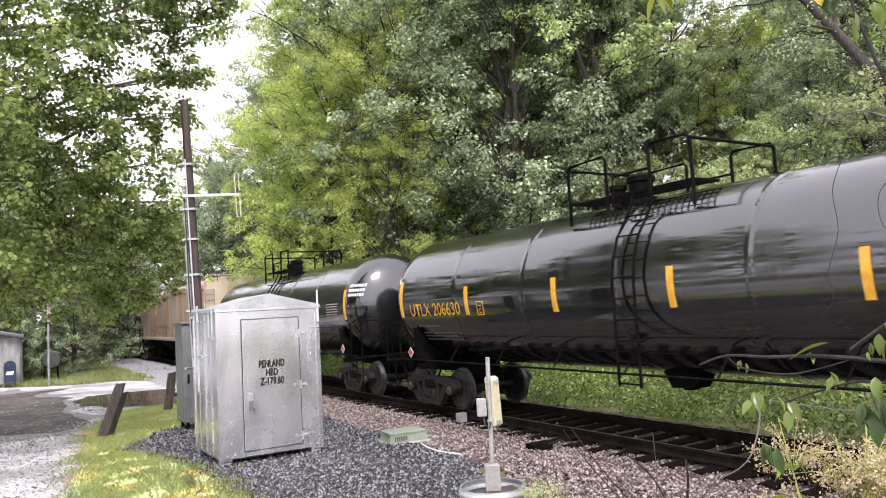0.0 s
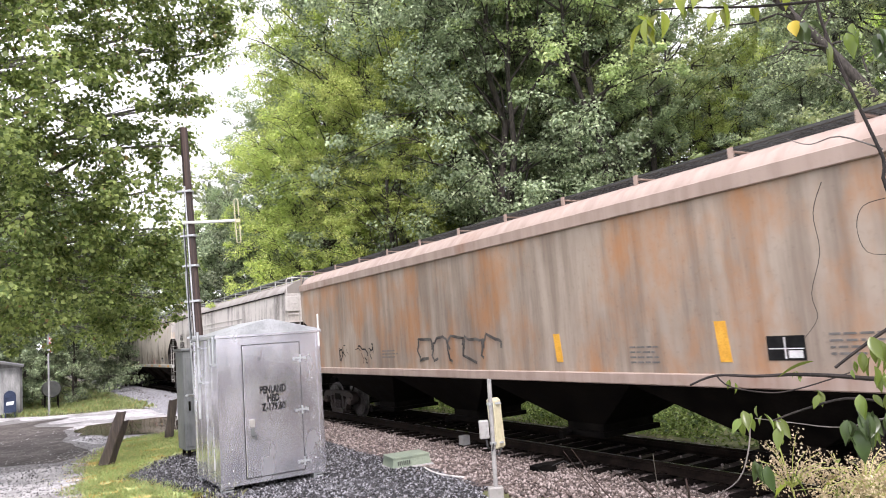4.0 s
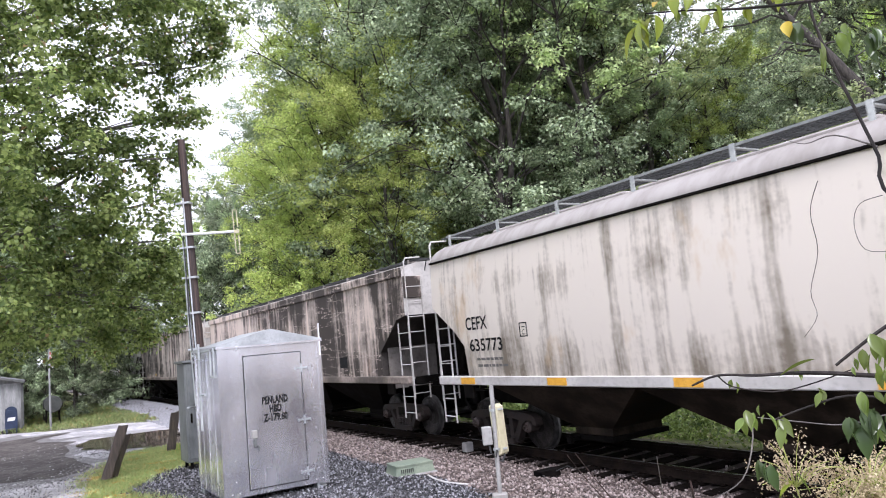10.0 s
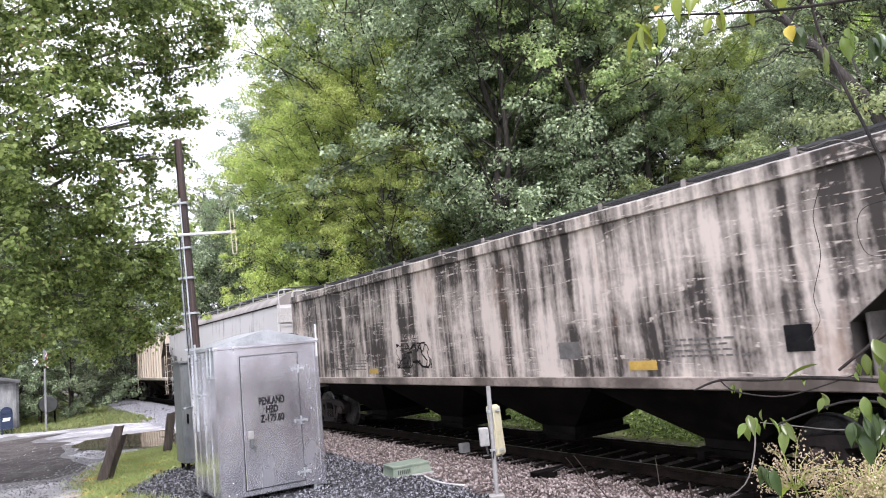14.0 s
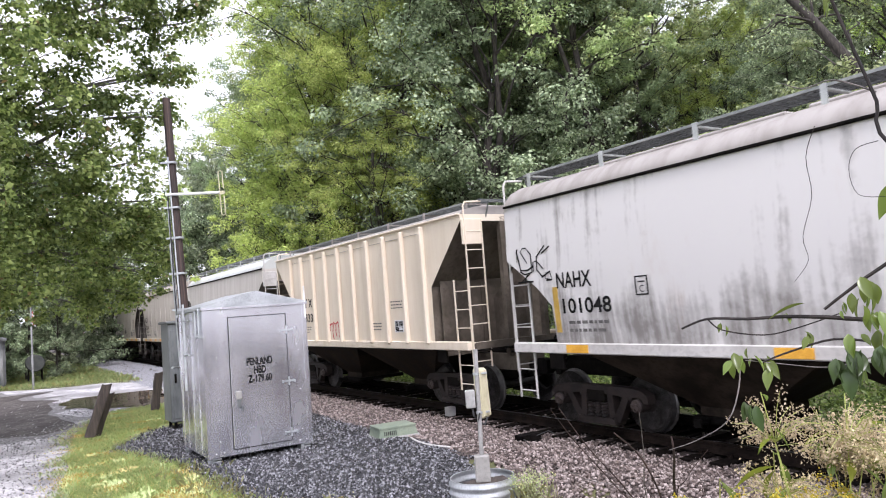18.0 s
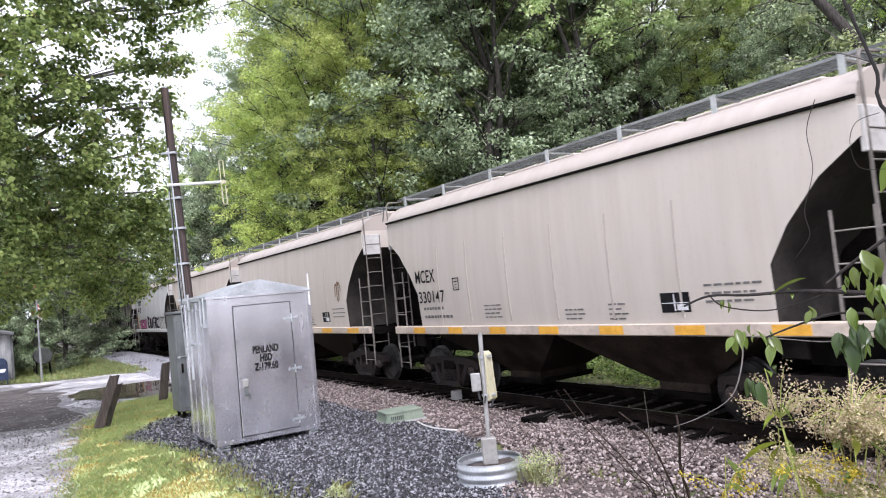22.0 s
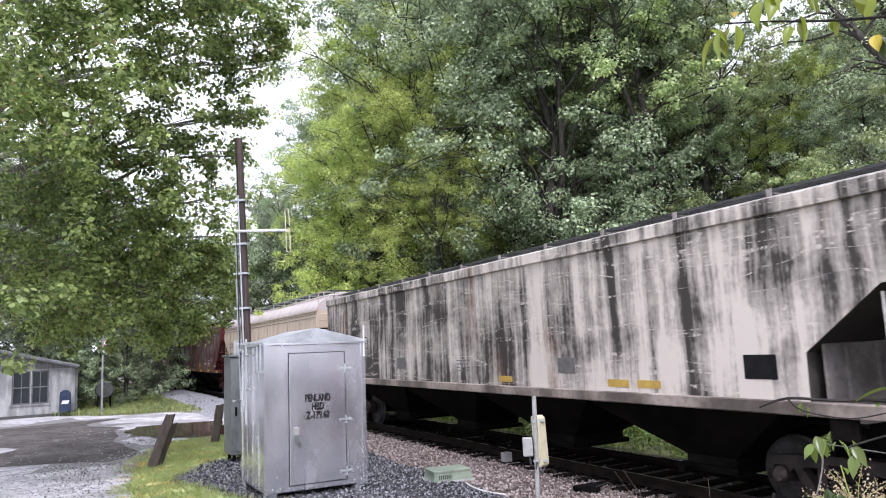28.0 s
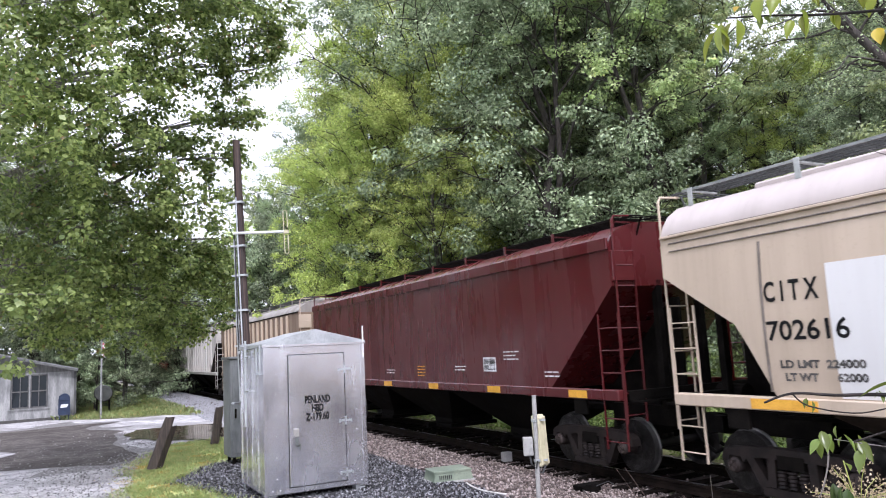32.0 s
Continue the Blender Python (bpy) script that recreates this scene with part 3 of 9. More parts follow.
def ground_z(x, y):
    s, p = to_track(x, y)
    r = math.hypot(x, y)
    z = 0.05 + 0.45 * (1 - step(2.5, 6.5, r))
    rail = GRADE * (s + 8)
    bed = rail - 0.30
    z = z + (bed - z) * step(-3.9, -1.9, p) if p < 0 else bed
    if p < -4.5 and s < -30:
        z += (rail - 0.30) * step(-30, -60, s) * 0.8
    if p > 2.0:
        z = bed - 0.25 * step(2.0, 4.0, p) + 0.5 * step(6, 14, p) + max(0.0, p - 12) * 0.28 * (1 - step(70, 120, p) * 0.3)
        z = min(z, 26)
    return z + 0.03 * noise.noise(Vector((x * 0.4, y * 0.4, 0)))


def grid_lines(lo, hi, fine, near):
    out, v = [], 0.0
    pos = [0.0]
    while v < hi:
        v += fine if v < near else max(fine, (v - near) * 0.16 + fine)
        pos.append(v)
    neg, v = [], 0.0
    while v > lo:
        v -= fine if -v < near else max(fine, (-v - near) * 0.16 + fine)
        neg.append(v)
    return neg[::-1] + pos


def ground_sheet():
    xs, ys = grid_lines(-900, 900, 0.6, 30), grid_lines(-900, 900, 0.6, 42)
    v = [(x, y, ground_z(x, y)) for y in ys for x in xs]
    n = len(xs)
    f = [(j * n + i, j * n + i + 1, (j + 1) * n + i + 1, (j + 1) * n + i) for j in range(len(ys) - 1) for i in range(n - 1)]
    me = bpy.data.meshes.new("ground")
    me.from_pydata(v, [], f)
    me.materials.append(GROUND)
    me.polygons.foreach_set("use_smooth", [True] * len(f))
    return tagged(new("ground", me), "damp grassy ground with bare soil round the track", "ground", kind="structure")


def sheet(name, outline, lift, mat, label, category, freq=1.3, rough_edge=0.12):
    """A flat area of the ground, with an uneven outline."""
    pts, n = [], len(outline)
    for i in range(n):
        a, b = Vector(outline[i]), Vector(outline[(i + 1) % n])
        k = max(1, int((b - a).length / 0.5))
        for j in range(k):
            p = a.lerp(b, j / k)
            q = noise.noise_vector(Vector((p.x * freq, p.y * freq, 3.0)))
            pts.append((p.x + q.x * rough_edge, p.y + q.y * rough_edge))
    bm = bmesh.new()
    ring = [bm.verts.new((x, y, 0)) for x, y in pts]
    bm.faces.new(ring)
    bmesh.ops.triangulate(bm, faces=bm.faces)
    for _ in range(3):
        long = [e for e in bm.edges if e.calc_length() > 1.2]
        if not long:
            break
        bmesh.ops.subdivide_edges(bm, edges=long, cuts=1)
        bmesh.ops.triangulate(bm, faces=bm.faces)
    for v in bm.verts:
        v.co.z = ground_z(v.co.x, v.co.y) + lift
    me = bpy.data.meshes.new(name)
    bmesh.ops.recalc_face_normals(bm, faces=bm.faces)
    bm.to_mesh(me)
    bm.free()
    me.materials.append(mat)
    return tagged(new(name, me), label, category, kind="structure")


ground = ground_sheet()
LANE_OUT = [(-60, 62), (-30, 36.5), (-22, 33.2), (-17.5, 31.2), (-14.5, 31.6), (-11.5, 30.2), (-8.4, 25.5), (-7.6, 20.6), (-9.3, 20.3), (-8.0, 16.0), (-6.7, 13.2), (-5.5, 10.6), (-4.4, 8.6), (-4.0, 4), (-9, 0), (-24, 8), (-40, 30), (-70, 50)]
VERGE_OUT = [(-9.0, 20.2), (-7.2, 21.5), (-5.6, 18.6), (-5.2, 17.3), (-6.4, 16.0), (-6.3, 13.8), (-5.0, 12.5), (-4.0, 11.4), (-3.1, 10.1), (-2.2, 8.4), (-1.2, 6.8), (-1.5, 5.0), (-3.6, 5.6), (-4.6, 8.7), (-5.6, 10.7), (-6.9, 13.3), (-8.1, 16.0)]
verge = sheet("grass_verge", VERGE_OUT, 0.008, VERGE, "yellow-green grassy verge between the lane and the gravel pad", "verge")
lane = sheet("road", LANE_OUT, 0.012, LANE, "wet pale gravel lane with dark damp patches", "road")
PAD_OUT = [(-6.2, 13.9), (-6.3, 15.9), (-4.6, 17.2), (-2.9, 16.8), (-1.6, 14.1), (-0.3, 12.3), (0.35, 10.4), (0.55, 8.6), (0.5, 6.8), (-1.3, 6.9), (-2.1, 8.5), (-3.0, 10.2), (-3.9, 11.6), (-4.9, 12.6)]
pad = sheet("gravel_pad", PAD_OUT, 0.016, PAD_BED, "dark crushed gravel pad round the equipment cabinets", "gravel pad", rough_edge=0.2)
DAMP_OUT = [(-18.4, 26.4), (-17.6, 28.6), (-15.2, 27.8), (-12.6, 24.2), (-10.6, 20.6), (-9.6, 18.2), (-9.3, 16.9), (-10.1, 16.3), (-11.2, 16.1), (-15, 20)]
FRINGE_OUT = [(-13.4 + (x - -13.4) * 1.22, 22.3 + (y - 22.3) * 1.24) for x, y in DAMP_OUT]
sheet("damp_fringe", FRINGE_OUT, 0.014, MOIST, "moist grey gravel round the dark stain", "gravel", freq=0.7, rough_edge=1.4)
damp = sheet("damp_gravel", DAMP_OUT, 0.02, DAMP, "dark wet gravel stain across the lane", "gravel", freq=0.4, rough_edge=1.6)
PUDDLE_OUT = [(-11.9, 23.0), (-12.4, 24.9), (-11.2, 25.8), (-9.9, 25.9), (-8.5, 23.6), (-7.9, 21.2), (-8.6, 20.7), (-9.7, 20.9), (-10.5, 21.6), (-11.2, 21.9)]
puddle = sheet("puddle", PUDDLE_OUT, 0.03, PUDDLE, "shallow muddy rain puddle on the gravel lane", "puddle", rough_edge=0.3)


APRON_OUT = [tuple((TD * s + TN * (TRACK_OFF + p)).xy) for s, p in ((-8.2, -3.4), (-7.2, -4.5), (-6.6, -5.2), (-5.2, -5.6), (-3.0, -5.5), (0.0, -5.0), (2.0, -3.4))]
sheet("ballast_apron", APRON_OUT, 0.012, BALLAST_BED, "crushed stone spilling from the ballast towards the weeds", "ballast", rough_edge=0.25)


def track_strip():
    """The ballast bed under the rails, in the track's own space."""
    g = Geo()
    prof = [(-4.2, 0.045), (-3.3, 0.03), (-2.3, -0.10), (-1.75, -0.20), (-1.2, -0.22), (0, -0.23), (1.2, -0.22), (1.75, -0.2), (2.5, -0.42), (3.2, -0.60)]
    xs = [-400, -200, -120] + [-80 + i * 1.0 for i in range(101)] + [40, 80, 160]
    secs = []
    for x in xs:
        row = []
        for y, z in prof:
            k = noise.noise(Vector((x * 0.35, y, 1.0))) * 0.25
            edge = (step(-12, 2, x) * -1.0) if y < -3 else 0.0
            zz = z if y > -3 else z - GRADE * (x + 8)
            row.append((x, y + (k if y < -2 else 0) + edge, zz + noise.noise(Vector((x * 2, y * 2, 0))) * 0.02))
        secs.append(row)
    g.loft(secs, closed=False, caps=False)
    return tagged(part("ballast_bed", g, BALLAST_BED, None, smooth=40, at=TRACK_RIGID), "pinkish crushed stone ballast under the railway track", "ballast", kind="structure")


ballast_bed = track_strip()


def rail_track():
    track = thing("railway_track", "single railway track, dark ties and worn steel rails on ballast", "railway track", at=TRACK_RIGID, kind="structure")
    prof = [(-0.07, -0.17), (0.07, -0.17), (0.07, -0.155), (0.012, -0.125), (0.010, -0.05), (0.035, -0.04), (0.036, -0.008), (0.026, 0.0), (-0.026, 0.0), (-0.036, -0.008), (-0.035, -0.04), (-0.010, -0.05), (-0.012, -0.125), (-0.07, -0.155)]
    for y in (-0.755, 0.755):
        g = Geo()
        g.loft([[(x, y + a, b) for a, b in prof] for x in (-400, 120)])
        rail = part("rail", g, RAIL, track)
        h = Geo()
        h.box(-400, 120, y - 0.022, y + 0.022, 0.0, 0.0015)
        part("rail_head", h, RAIL_TOP, rail, "polished wheel-worn rail head")
    return track


track = rail_track()

# ---- the train ----
TRAIN = [130.132, 0.995, 0.418, 0.114, 0.863]


def train_at(t):
    """How far the train has come along the track at t seconds."""
    u = t / 16 - 1
    return sum(c * u ** (k + 1) for k, c in enumerate(TRAIN))


WHEEL_R = 0.457
CARS = []
WHEELSETS = []


def wheelset_mesh():
    g = Geo()
    for sgn in (-1, 1):
        y = sgn * 0.755
        o = sgn
        prof = [(y + o * 0.07, 0.0), (y + o * 0.085, 0.09), (y + o * 0.075, 0.13), (y + o * 0.02, 0.16), (y - o * 0.005, 0.34), (y + o * 0.05, 0.39), (y + o * 0.065, 0.40), (y + o * 0.065, 0.452)]
        g.lathe(prof, "y", n=24)
        g.slot = 1
        g.lathe([(y + o * 0.065, 0.452), (y - o * 0.035, 0.459), (y - o * 0.05, 0.487), (y - o * 0.072, 0.485), (y - o * 0.075, 0.40)], "y", n=24)
        g.slot = 0
        g.lathe([(y - o * 0.075, 0.40), (y - o * 0.03, 0.34), (y - o * 0.04, 0.1)], "y", n=24)
    g.slot = 0
    g.lathe([(-0.95, 0.075), (0.95, 0.075)], "y", n=12)
    for sgn in (-1, 1):
        g.slot = 2
        g.lathe([(sgn * 0.93, 0.10), (sgn * 1.12, 0.105), (sgn * 1.14, 0.085), (sgn * 1.16, 0.08), (sgn * 1.165, 0.0)], "y", n=14)
        for k in range(3):
            a = k * 2 * math.pi / 3
            g.box(-0.018, 0.018, min(sgn * 1.15, sgn * 1.185), max(sgn * 1.15, sgn * 1.185), -0.018, 0.018, Matrix.Translation((0.045 * math.cos(a), 0, 0.045 * math.sin(a))))
    return g.mesh("wheelset", [WHEEL, TREAD, RUST_CAP], 35)


def sideframe_mesh():
    g = Geo()
    top = [(-1.12, 0.50), (-1.10, 0.62), (-0.98, 0.70), (-0.70, 0.73), (-0.30, 0.74), (0.30, 0.74), (0.70, 0.73), (0.98, 0.70), (1.10, 0.62), (1.12, 0.50), (1.02, 0.50), (0.98, 0.58), (0.80, 0.58), (0.76, 0.50), (0.70, 0.56), (0.42, 0.60), (-0.42, 0.60), (-0.70, 0.56), (-0.76, 0.50), (-0.80, 0.58), (-0.98, 0.58), (-1.02, 0.50)]
    g.prism(top, -0.09, 0.09)
    for s in (-1, 1):
        g.prism([(s * 0.36, 0.63), (s * 0.24, 0.63), (s * 0.26, 0.16), (s * 0.40, 0.16)], -0.08, 0.08)
        g.prism([(s * 0.72, 0.58), (s * 0.62, 0.64), (s * 0.36, 0.24), (s * 0.40, 0.14), (s * 0.48, 0.16)], -0.075, 0.075)
    g.prism([(-0.44, 0.11), (0.44, 0.11), (0.40, 0.22), (-0.40, 0.22)], -0.13, 0.11)
    return g.mesh("sideframe", CAST, 30)


def bearing_mesh():
    g = Geo()
    g.lathe([(-0.12, 0.0), (-0.12, 0.10), (-0.105, 0.115), (0.105, 0.115), (0.12, 0.10), (0.12, 0.0)], "y", (0, 0, 0.46), 12)
    return g.mesh("journal_bearing", CAST, 30)


def spring_mesh():
    g = Geo()
    prof = []
    for k in range(5):
        z = 0.22 + k * 0.05
        prof += [(z, 0.052), (z + 0.02, 0.072), (z + 0.038, 0.055)]
    g.lathe(prof, "z", (0, 0, 0), 8)
    return g.mesh("spring", CAST, 30)


def bolster_mesh():
    g = Geo()
    g.prism([(-0.2, 0.48), (0.2, 0.48), (0.2, 0.66), (-0.2, 0.66)], -1.1, 1.1)
    g.lathe([(0.66, 0.2), (0.74, 0.19)], "z", (0, 0, 0), 16)
    for s in (-1, 1):
        g.box(s * 0.5 - 0.04, s * 0.5 + 0.04, -0.8, 0.8, 0.30, 0.38)
        g.box(s * 0.42 - 0.03, s * 0.42 + 0.06, -0.95, -0.6, 0.28, 0.56)
        g.box(s * 0.42 - 0.03, s * 0.42 + 0.06, 0.6, 0.95, 0.28, 0.56)
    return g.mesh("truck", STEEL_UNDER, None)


WHEELSET_ME, SIDEFRAME_ME, SPRING_ME, BOLSTER_ME, BEARING_ME = wheelset_mesh(), sideframe_mesh(), spring_mesh(), bolster_mesh(), bearing_mesh()


def add_trucks(car, centers):
    for x in centers:
        truck = part("truck", BOLSTER_ME, None, car, "four-wheeled cast steel freight truck", at=pose(x, 0, 0))
        for y in (-1.0, 1.0):
            part("sideframe", SIDEFRAME_ME, None, truck, at=pose(0, y, 0))
            for dx in (-0.89, 0.89):
                part("journal_bearing", BEARING_ME, None, truck, at=pose(dx, y, 0))
            for dx in (-0.16, 0.0, 0.16):
                part("spring", SPRING_ME, None, truck, at=pose(dx, y + (-0.06 if y < 0 else 0.06), 0))
        for dx in (-0.89, 0.89):
            ws = part("wheelset", WHEELSET_ME, None, truck, "steel wheels with bright treads", at=pose(dx, 0, WHEEL_R))
            WHEELSETS.append((ws, dx, car, x))


def coupler_mesh(reach):
    g = Geo()
    g.bevel_box(-reach, 0.0, -0.09, 0.09, 0.78, 0.94, 0.02)
    g.prism([(0.0, 0.70), (0.22, 0.70), (0.28, 0.76), (0.28, 0.98), (0.2, 1.02), (0.0, 1.02)], -0.16, 0.04)
    g.prism([(0.0, 0.73), (0.15, 0.73), (0.18, 1.0), (0.0, 1.0)], 0.04, 0.20)
    g.tube([(-0.1, -0.25, 0.80), (0.1, -0.27, 0.55), (0.3, -0.25, 0.42), (0.45, -0.2, 0.5)], 0.03, 6)
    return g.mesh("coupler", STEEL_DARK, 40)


COUPLER_ME = coupler_mesh(0.9)


def coupling(car, half):
    part("coupler", COUPLER_ME, None, car, at=pose(half + 0.42, 0, 0))
    part("coupler", COUPLER_ME, None, car, at=pose(-half - 0.42, 0, 0, 0, 0, 180))


def ladder_geo(a, b, z0, z1, rungs, r=0.016, flat=0.017):
    """Two stiles at the plan points a and b, and rungs between them."""
    g = Geo()
    for p in (a, b):
        g.box(p[0] - flat, p[0] + flat, p[1] - flat * 0.6, p[1] + flat * 0.6, z0, z1)
    for i in range(rungs):
        z = z0 + (z1 - z0) * (i + 0.35) / rungs
        g.tube([(a[0], a[1], z), (b[0], b[1], z)], r * 0.75, 6, caps=False)
    return g


def grating(x0, x1, y0, y1, z, cell=0.14):
    g = Geo()
    for k in range(5):
        y = y0 + (y1 - y0) * k / 4
        g.box(x0, x1, y - 0.010, y + 0.010, z - 0.035, z)
    n = int((x1 - x0) / cell)
    for i in range(n + 1):
        x = x0 + (x1 - x0) * i / n
        g.box(x - 0.009, x + 0.009, y0, y1, z - 0.025, z - 0.004)
    return g


def side_profile(style, zs, ze):
    """The side's half width at height z."""
    def at(z):
        u = (z - zs) / (ze - zs)
        if style == "flat":
            return 1.56
        return 1.55 + 0.055 * math.sin(math.pi * min(1.0, max(0.0, u)) ** 0.9)
    return at


def hopper_car(spec):
    """A covered hopper wagon, centre at the origin, travelling towards +x."""
    L, bays, style = spec["length"], spec["bays"], spec["style"]
    h, zs, ze, zr = L / 2, 1.44, spec.get("eave", 3.95), spec.get("roof", 4.42)
    paint, roof_m, sill_m, trim = spec["paint"], spec.get("roof_paint", ROOF_GREY), spec.get("sill_paint", spec["paint"]), spec.get("trim", spec["paint"])
    dark = spec.get("under", STEEL_UNDER)
    car = thing("covered_hopper_car", spec["label"], "hopper car", "cars of the freight train")
    prof = side_profile(style, zs, ze)
    side = lambda z: -prof(z)
    car_half = h
    cut = spec["cut_line"][-1][0] + 0.012 if spec.get("cut_line") else spec.get("cut", 1.5)
    knee = spec.get("knee", 3.25)

    def bottom(x):
        e = h - abs(x)
        if e >= cut - 1e-6:
            return zs
        if spec.get("cut_line"):
            return float(np.interp(e, [q[0] for q in spec["cut_line"]], [q[1] for q in spec["cut_line"]]))
        u = e / cut
        if spec.get("end", "round") == "round":
            return zs + (knee - zs) * max(0.0, 1 - min(1.0, u) ** 1.6) ** 0.85
        if spec["end"] == "straight":
            return zs + (knee - zs) * (1 - u)
        return knee - (knee - zs) * (u * 0.62) if u < 0.72 else zs + (knee - zs) * (1 - 0.72 * 0.62) * (1 - u) / 0.28

    xs = sorted(set([-h, h] + [s * (h - q[0]) for s in (-1, 1) for q in spec.get("cut_line", ())] + [s * (h - cut * k / 10) for s in (-1, 1) for k in range(0, 11)] + [s * (h - 0.002) for s in (-1, 1)] + [-h + cut + (2 * h - 2 * cut) * i / 6 for i in range(7)]))
    g = Geo()
    secs = []
    for x in xs:
        zb = bottom(x)
        zz = [zb + (ze - zb) * k / 6 for k in range(7)]
        ring = [(x, -prof(z), z) for z in zz] + [(x, prof(z), z) for z in reversed(zz)]
        secs.append(ring)
    g.loft(secs, closed=True, caps=True)
    # End cut-out undersides take a slope paint darkened to read as shade.
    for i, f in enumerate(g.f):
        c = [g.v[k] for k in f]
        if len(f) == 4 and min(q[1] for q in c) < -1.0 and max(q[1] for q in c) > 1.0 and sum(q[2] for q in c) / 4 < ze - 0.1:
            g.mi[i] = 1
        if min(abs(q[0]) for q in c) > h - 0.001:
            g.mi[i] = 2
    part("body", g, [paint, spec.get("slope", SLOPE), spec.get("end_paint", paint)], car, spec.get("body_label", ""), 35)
    # the roof, rounded down to the eaves
    g = Geo()
    rise = zr - ze
    ecc = [(1.555, ze), (1.56, ze + 0.06 * rise), (1.50, ze + 0.3 * rise), (1.38, ze + 0.55 * rise), (1.15, ze + 0.79 * rise), (0.7, zr - 0.02), (0.0, zr)]
    ring = lambda x: [(x, -y, z) for y, z in ecc] + [(x, y, z) for y, z in reversed(ecc[:-1])]
    g.loft([ring(-h), ring(-h / 2), ring(0), ring(h / 2), ring(h)])
    for i, f in enumerate(g.f):
        if min(abs(g.v[k][0]) for k in f) > h - 0.001:
            g.mi[i] = 1
    part("roof", g, [roof_m, spec.get("arch_paint", spec.get("end_paint", roof_m))], car, "", 40)
    for sgn in (-1, 1):
        g = Geo()
        y0 = sgn * prof(ze)
        if spec.get("chord", False):
            g.bevel_box(-h, h, min(y0, y0 + sgn * 0.05), max(y0, y0 + sgn * 0.05), ze - 0.09, ze + 0.12, 0.012)
        else:
            g.bevel_box(-h, h, min(y0 - sgn * 0.02, y0 + sgn * 0.05), max(y0 - sgn * 0.02, y0 + sgn * 0.05), ze - 0.018, ze + 0.022, 0.008)
        # Without a chord the strip defaults to near-black, painting the eave's shadow line.
        part("top_chord", g, trim if spec.get("chord", False) else spec.get("chord_paint", STEEL_UNDER), car, "")
        g = Geo()
        y1 = sgn * (prof(zs) - 0.10)
        y2 = sgn * (prof(zs) + 0.05)
        g.bevel_box(-h + 0.0, h - 0.0, min(y1, y2), max(y1, y2), zs - 0.13, zs + 0.045, 0.015)
        sill = part("side_sill", g, sill_m, car, "")
        if sgn < 0:
            n = len(spec["refl_at"]) if spec.get("refl_at") else spec.get("reflectors", 0)
            for i in range(n):
                x, xl = spec["refl_at"][i] if spec.get("refl_at") else (-h + 0.9 + (L - 2.2) * i / max(1, n - 1), spec.get("refl_len", 0.5))
                q = Geo()
                q.box(x, x + xl, y2 - 0.008, y2, zs - 0.11, zs + 0.02)
                part("reflector", q, YELLOW, sill, "yellow reflective strip")
    # running boards on brackets
    bl = spec.get("board", BOARD_DARK)
    zb = zr + spec.get("board_up", 0.13)
    for sgn in (-1, 1):
        g = grating(-h + 0.15, h - 0.15, min(sgn * 0.62, sgn * 1.12), max(sgn * 0.62, sgn * 1.12), zb)
        rb = part("running_board", g, bl, car, "open grating roof walkway")
        q = Geo()
        q.box(-h + 0.13, h - 0.13, min(sgn * 1.13, sgn * 1.155), max(sgn * 1.13, sgn * 1.15), zb - 0.032, zb + 0.006)
        part("edge_angle", q, spec.get("edge", bl), rb)
        n = max(5, int(L / 1.75))
        for i in range(n + 1):
            x = -h + 0.3 + (L - 0.6) * i / n
            q = Geo()
            yy = sgn * 1.16
            q.box(x - 0.04, x + 0.04, min(yy, yy + sgn * 0.02), max(yy, yy + sgn * 0.02), zr - 0.14, zb + 0.01)
            q.box(x - 0.03, x + 0.03, min(sgn * 0.6, yy), max(sgn * 0.6, yy), zb - 0.06, zb - 0.036)
            part("bracket", q, spec.get("bracket", roof_m), rb)
    for i in range(4):
        q = Geo()
        a, b = -h + 0.8 + (L - 1.6) * i / 4, -h + 0.8 + (L - 1.6) * (i + 0.93) / 4
        q.bevel_box(a, b, -0.35, 0.35, zr - 0.03, zr + 0.15, 0.03)
        part("hatch", q, roof_m, car, "trough roof hatch cover")
    # ends: crossover platforms, posts, ladders
    for sx in (-1, 1):
        xe = sx * h
        q = Geo()
        q.box(min(xe, xe - sx * 1.6), max(xe, xe - sx * 1.6), -0.35, 0.35, 0.78, 1.12)
        q.box(xe - 0.08, xe + 0.08, -1.45, 1.45, zs - 0.12, zs + 0.02)
        for sy in (-0.5, 0.5):
            q.box(min(xe, xe - sx * 0.12), max(xe, xe - sx * 0.12), sy - 0.06, sy + 0.06, 1.1, bottom(h) + 0.1)
        q.prism([(xe - sx * 0.05, 1.12), (xe - sx * 1.9, 1.12), (xe - sx * 2.2, 1.5), (xe - sx * 0.25, 3.0), (xe - sx * 0.05, 3.0)], -0.03, 0.03)
        part("end_frame", q, spec.get("frame_paint", dark), car)
        if spec.get("bulkhead"):
            q = Geo()
            q.bevel_box(min(xe - sx * (cut - 0.16), xe - sx * (cut - 0.12)), max(xe - sx * (cut - 0.16), xe - sx * (cut - 0.12)), -1.42, 1.42, 1.15, spec["cut_line"][-1][1] + 0.1, 0.008)
            for yy in (-1.0, -0.35, 0.35, 1.0):
                q.box(min(xe - sx * (cut - 0.2), xe - sx * (cut - 0.12)), max(xe - sx * (cut - 0.2), xe - sx * (cut - 0.12)), yy - 0.03, yy + 0.03, 1.15, spec["cut_line"][-1][1] + 0.05)
            part("end_bulkhead", q, spec["bulkhead"], car, "stiffened transverse end sheet")
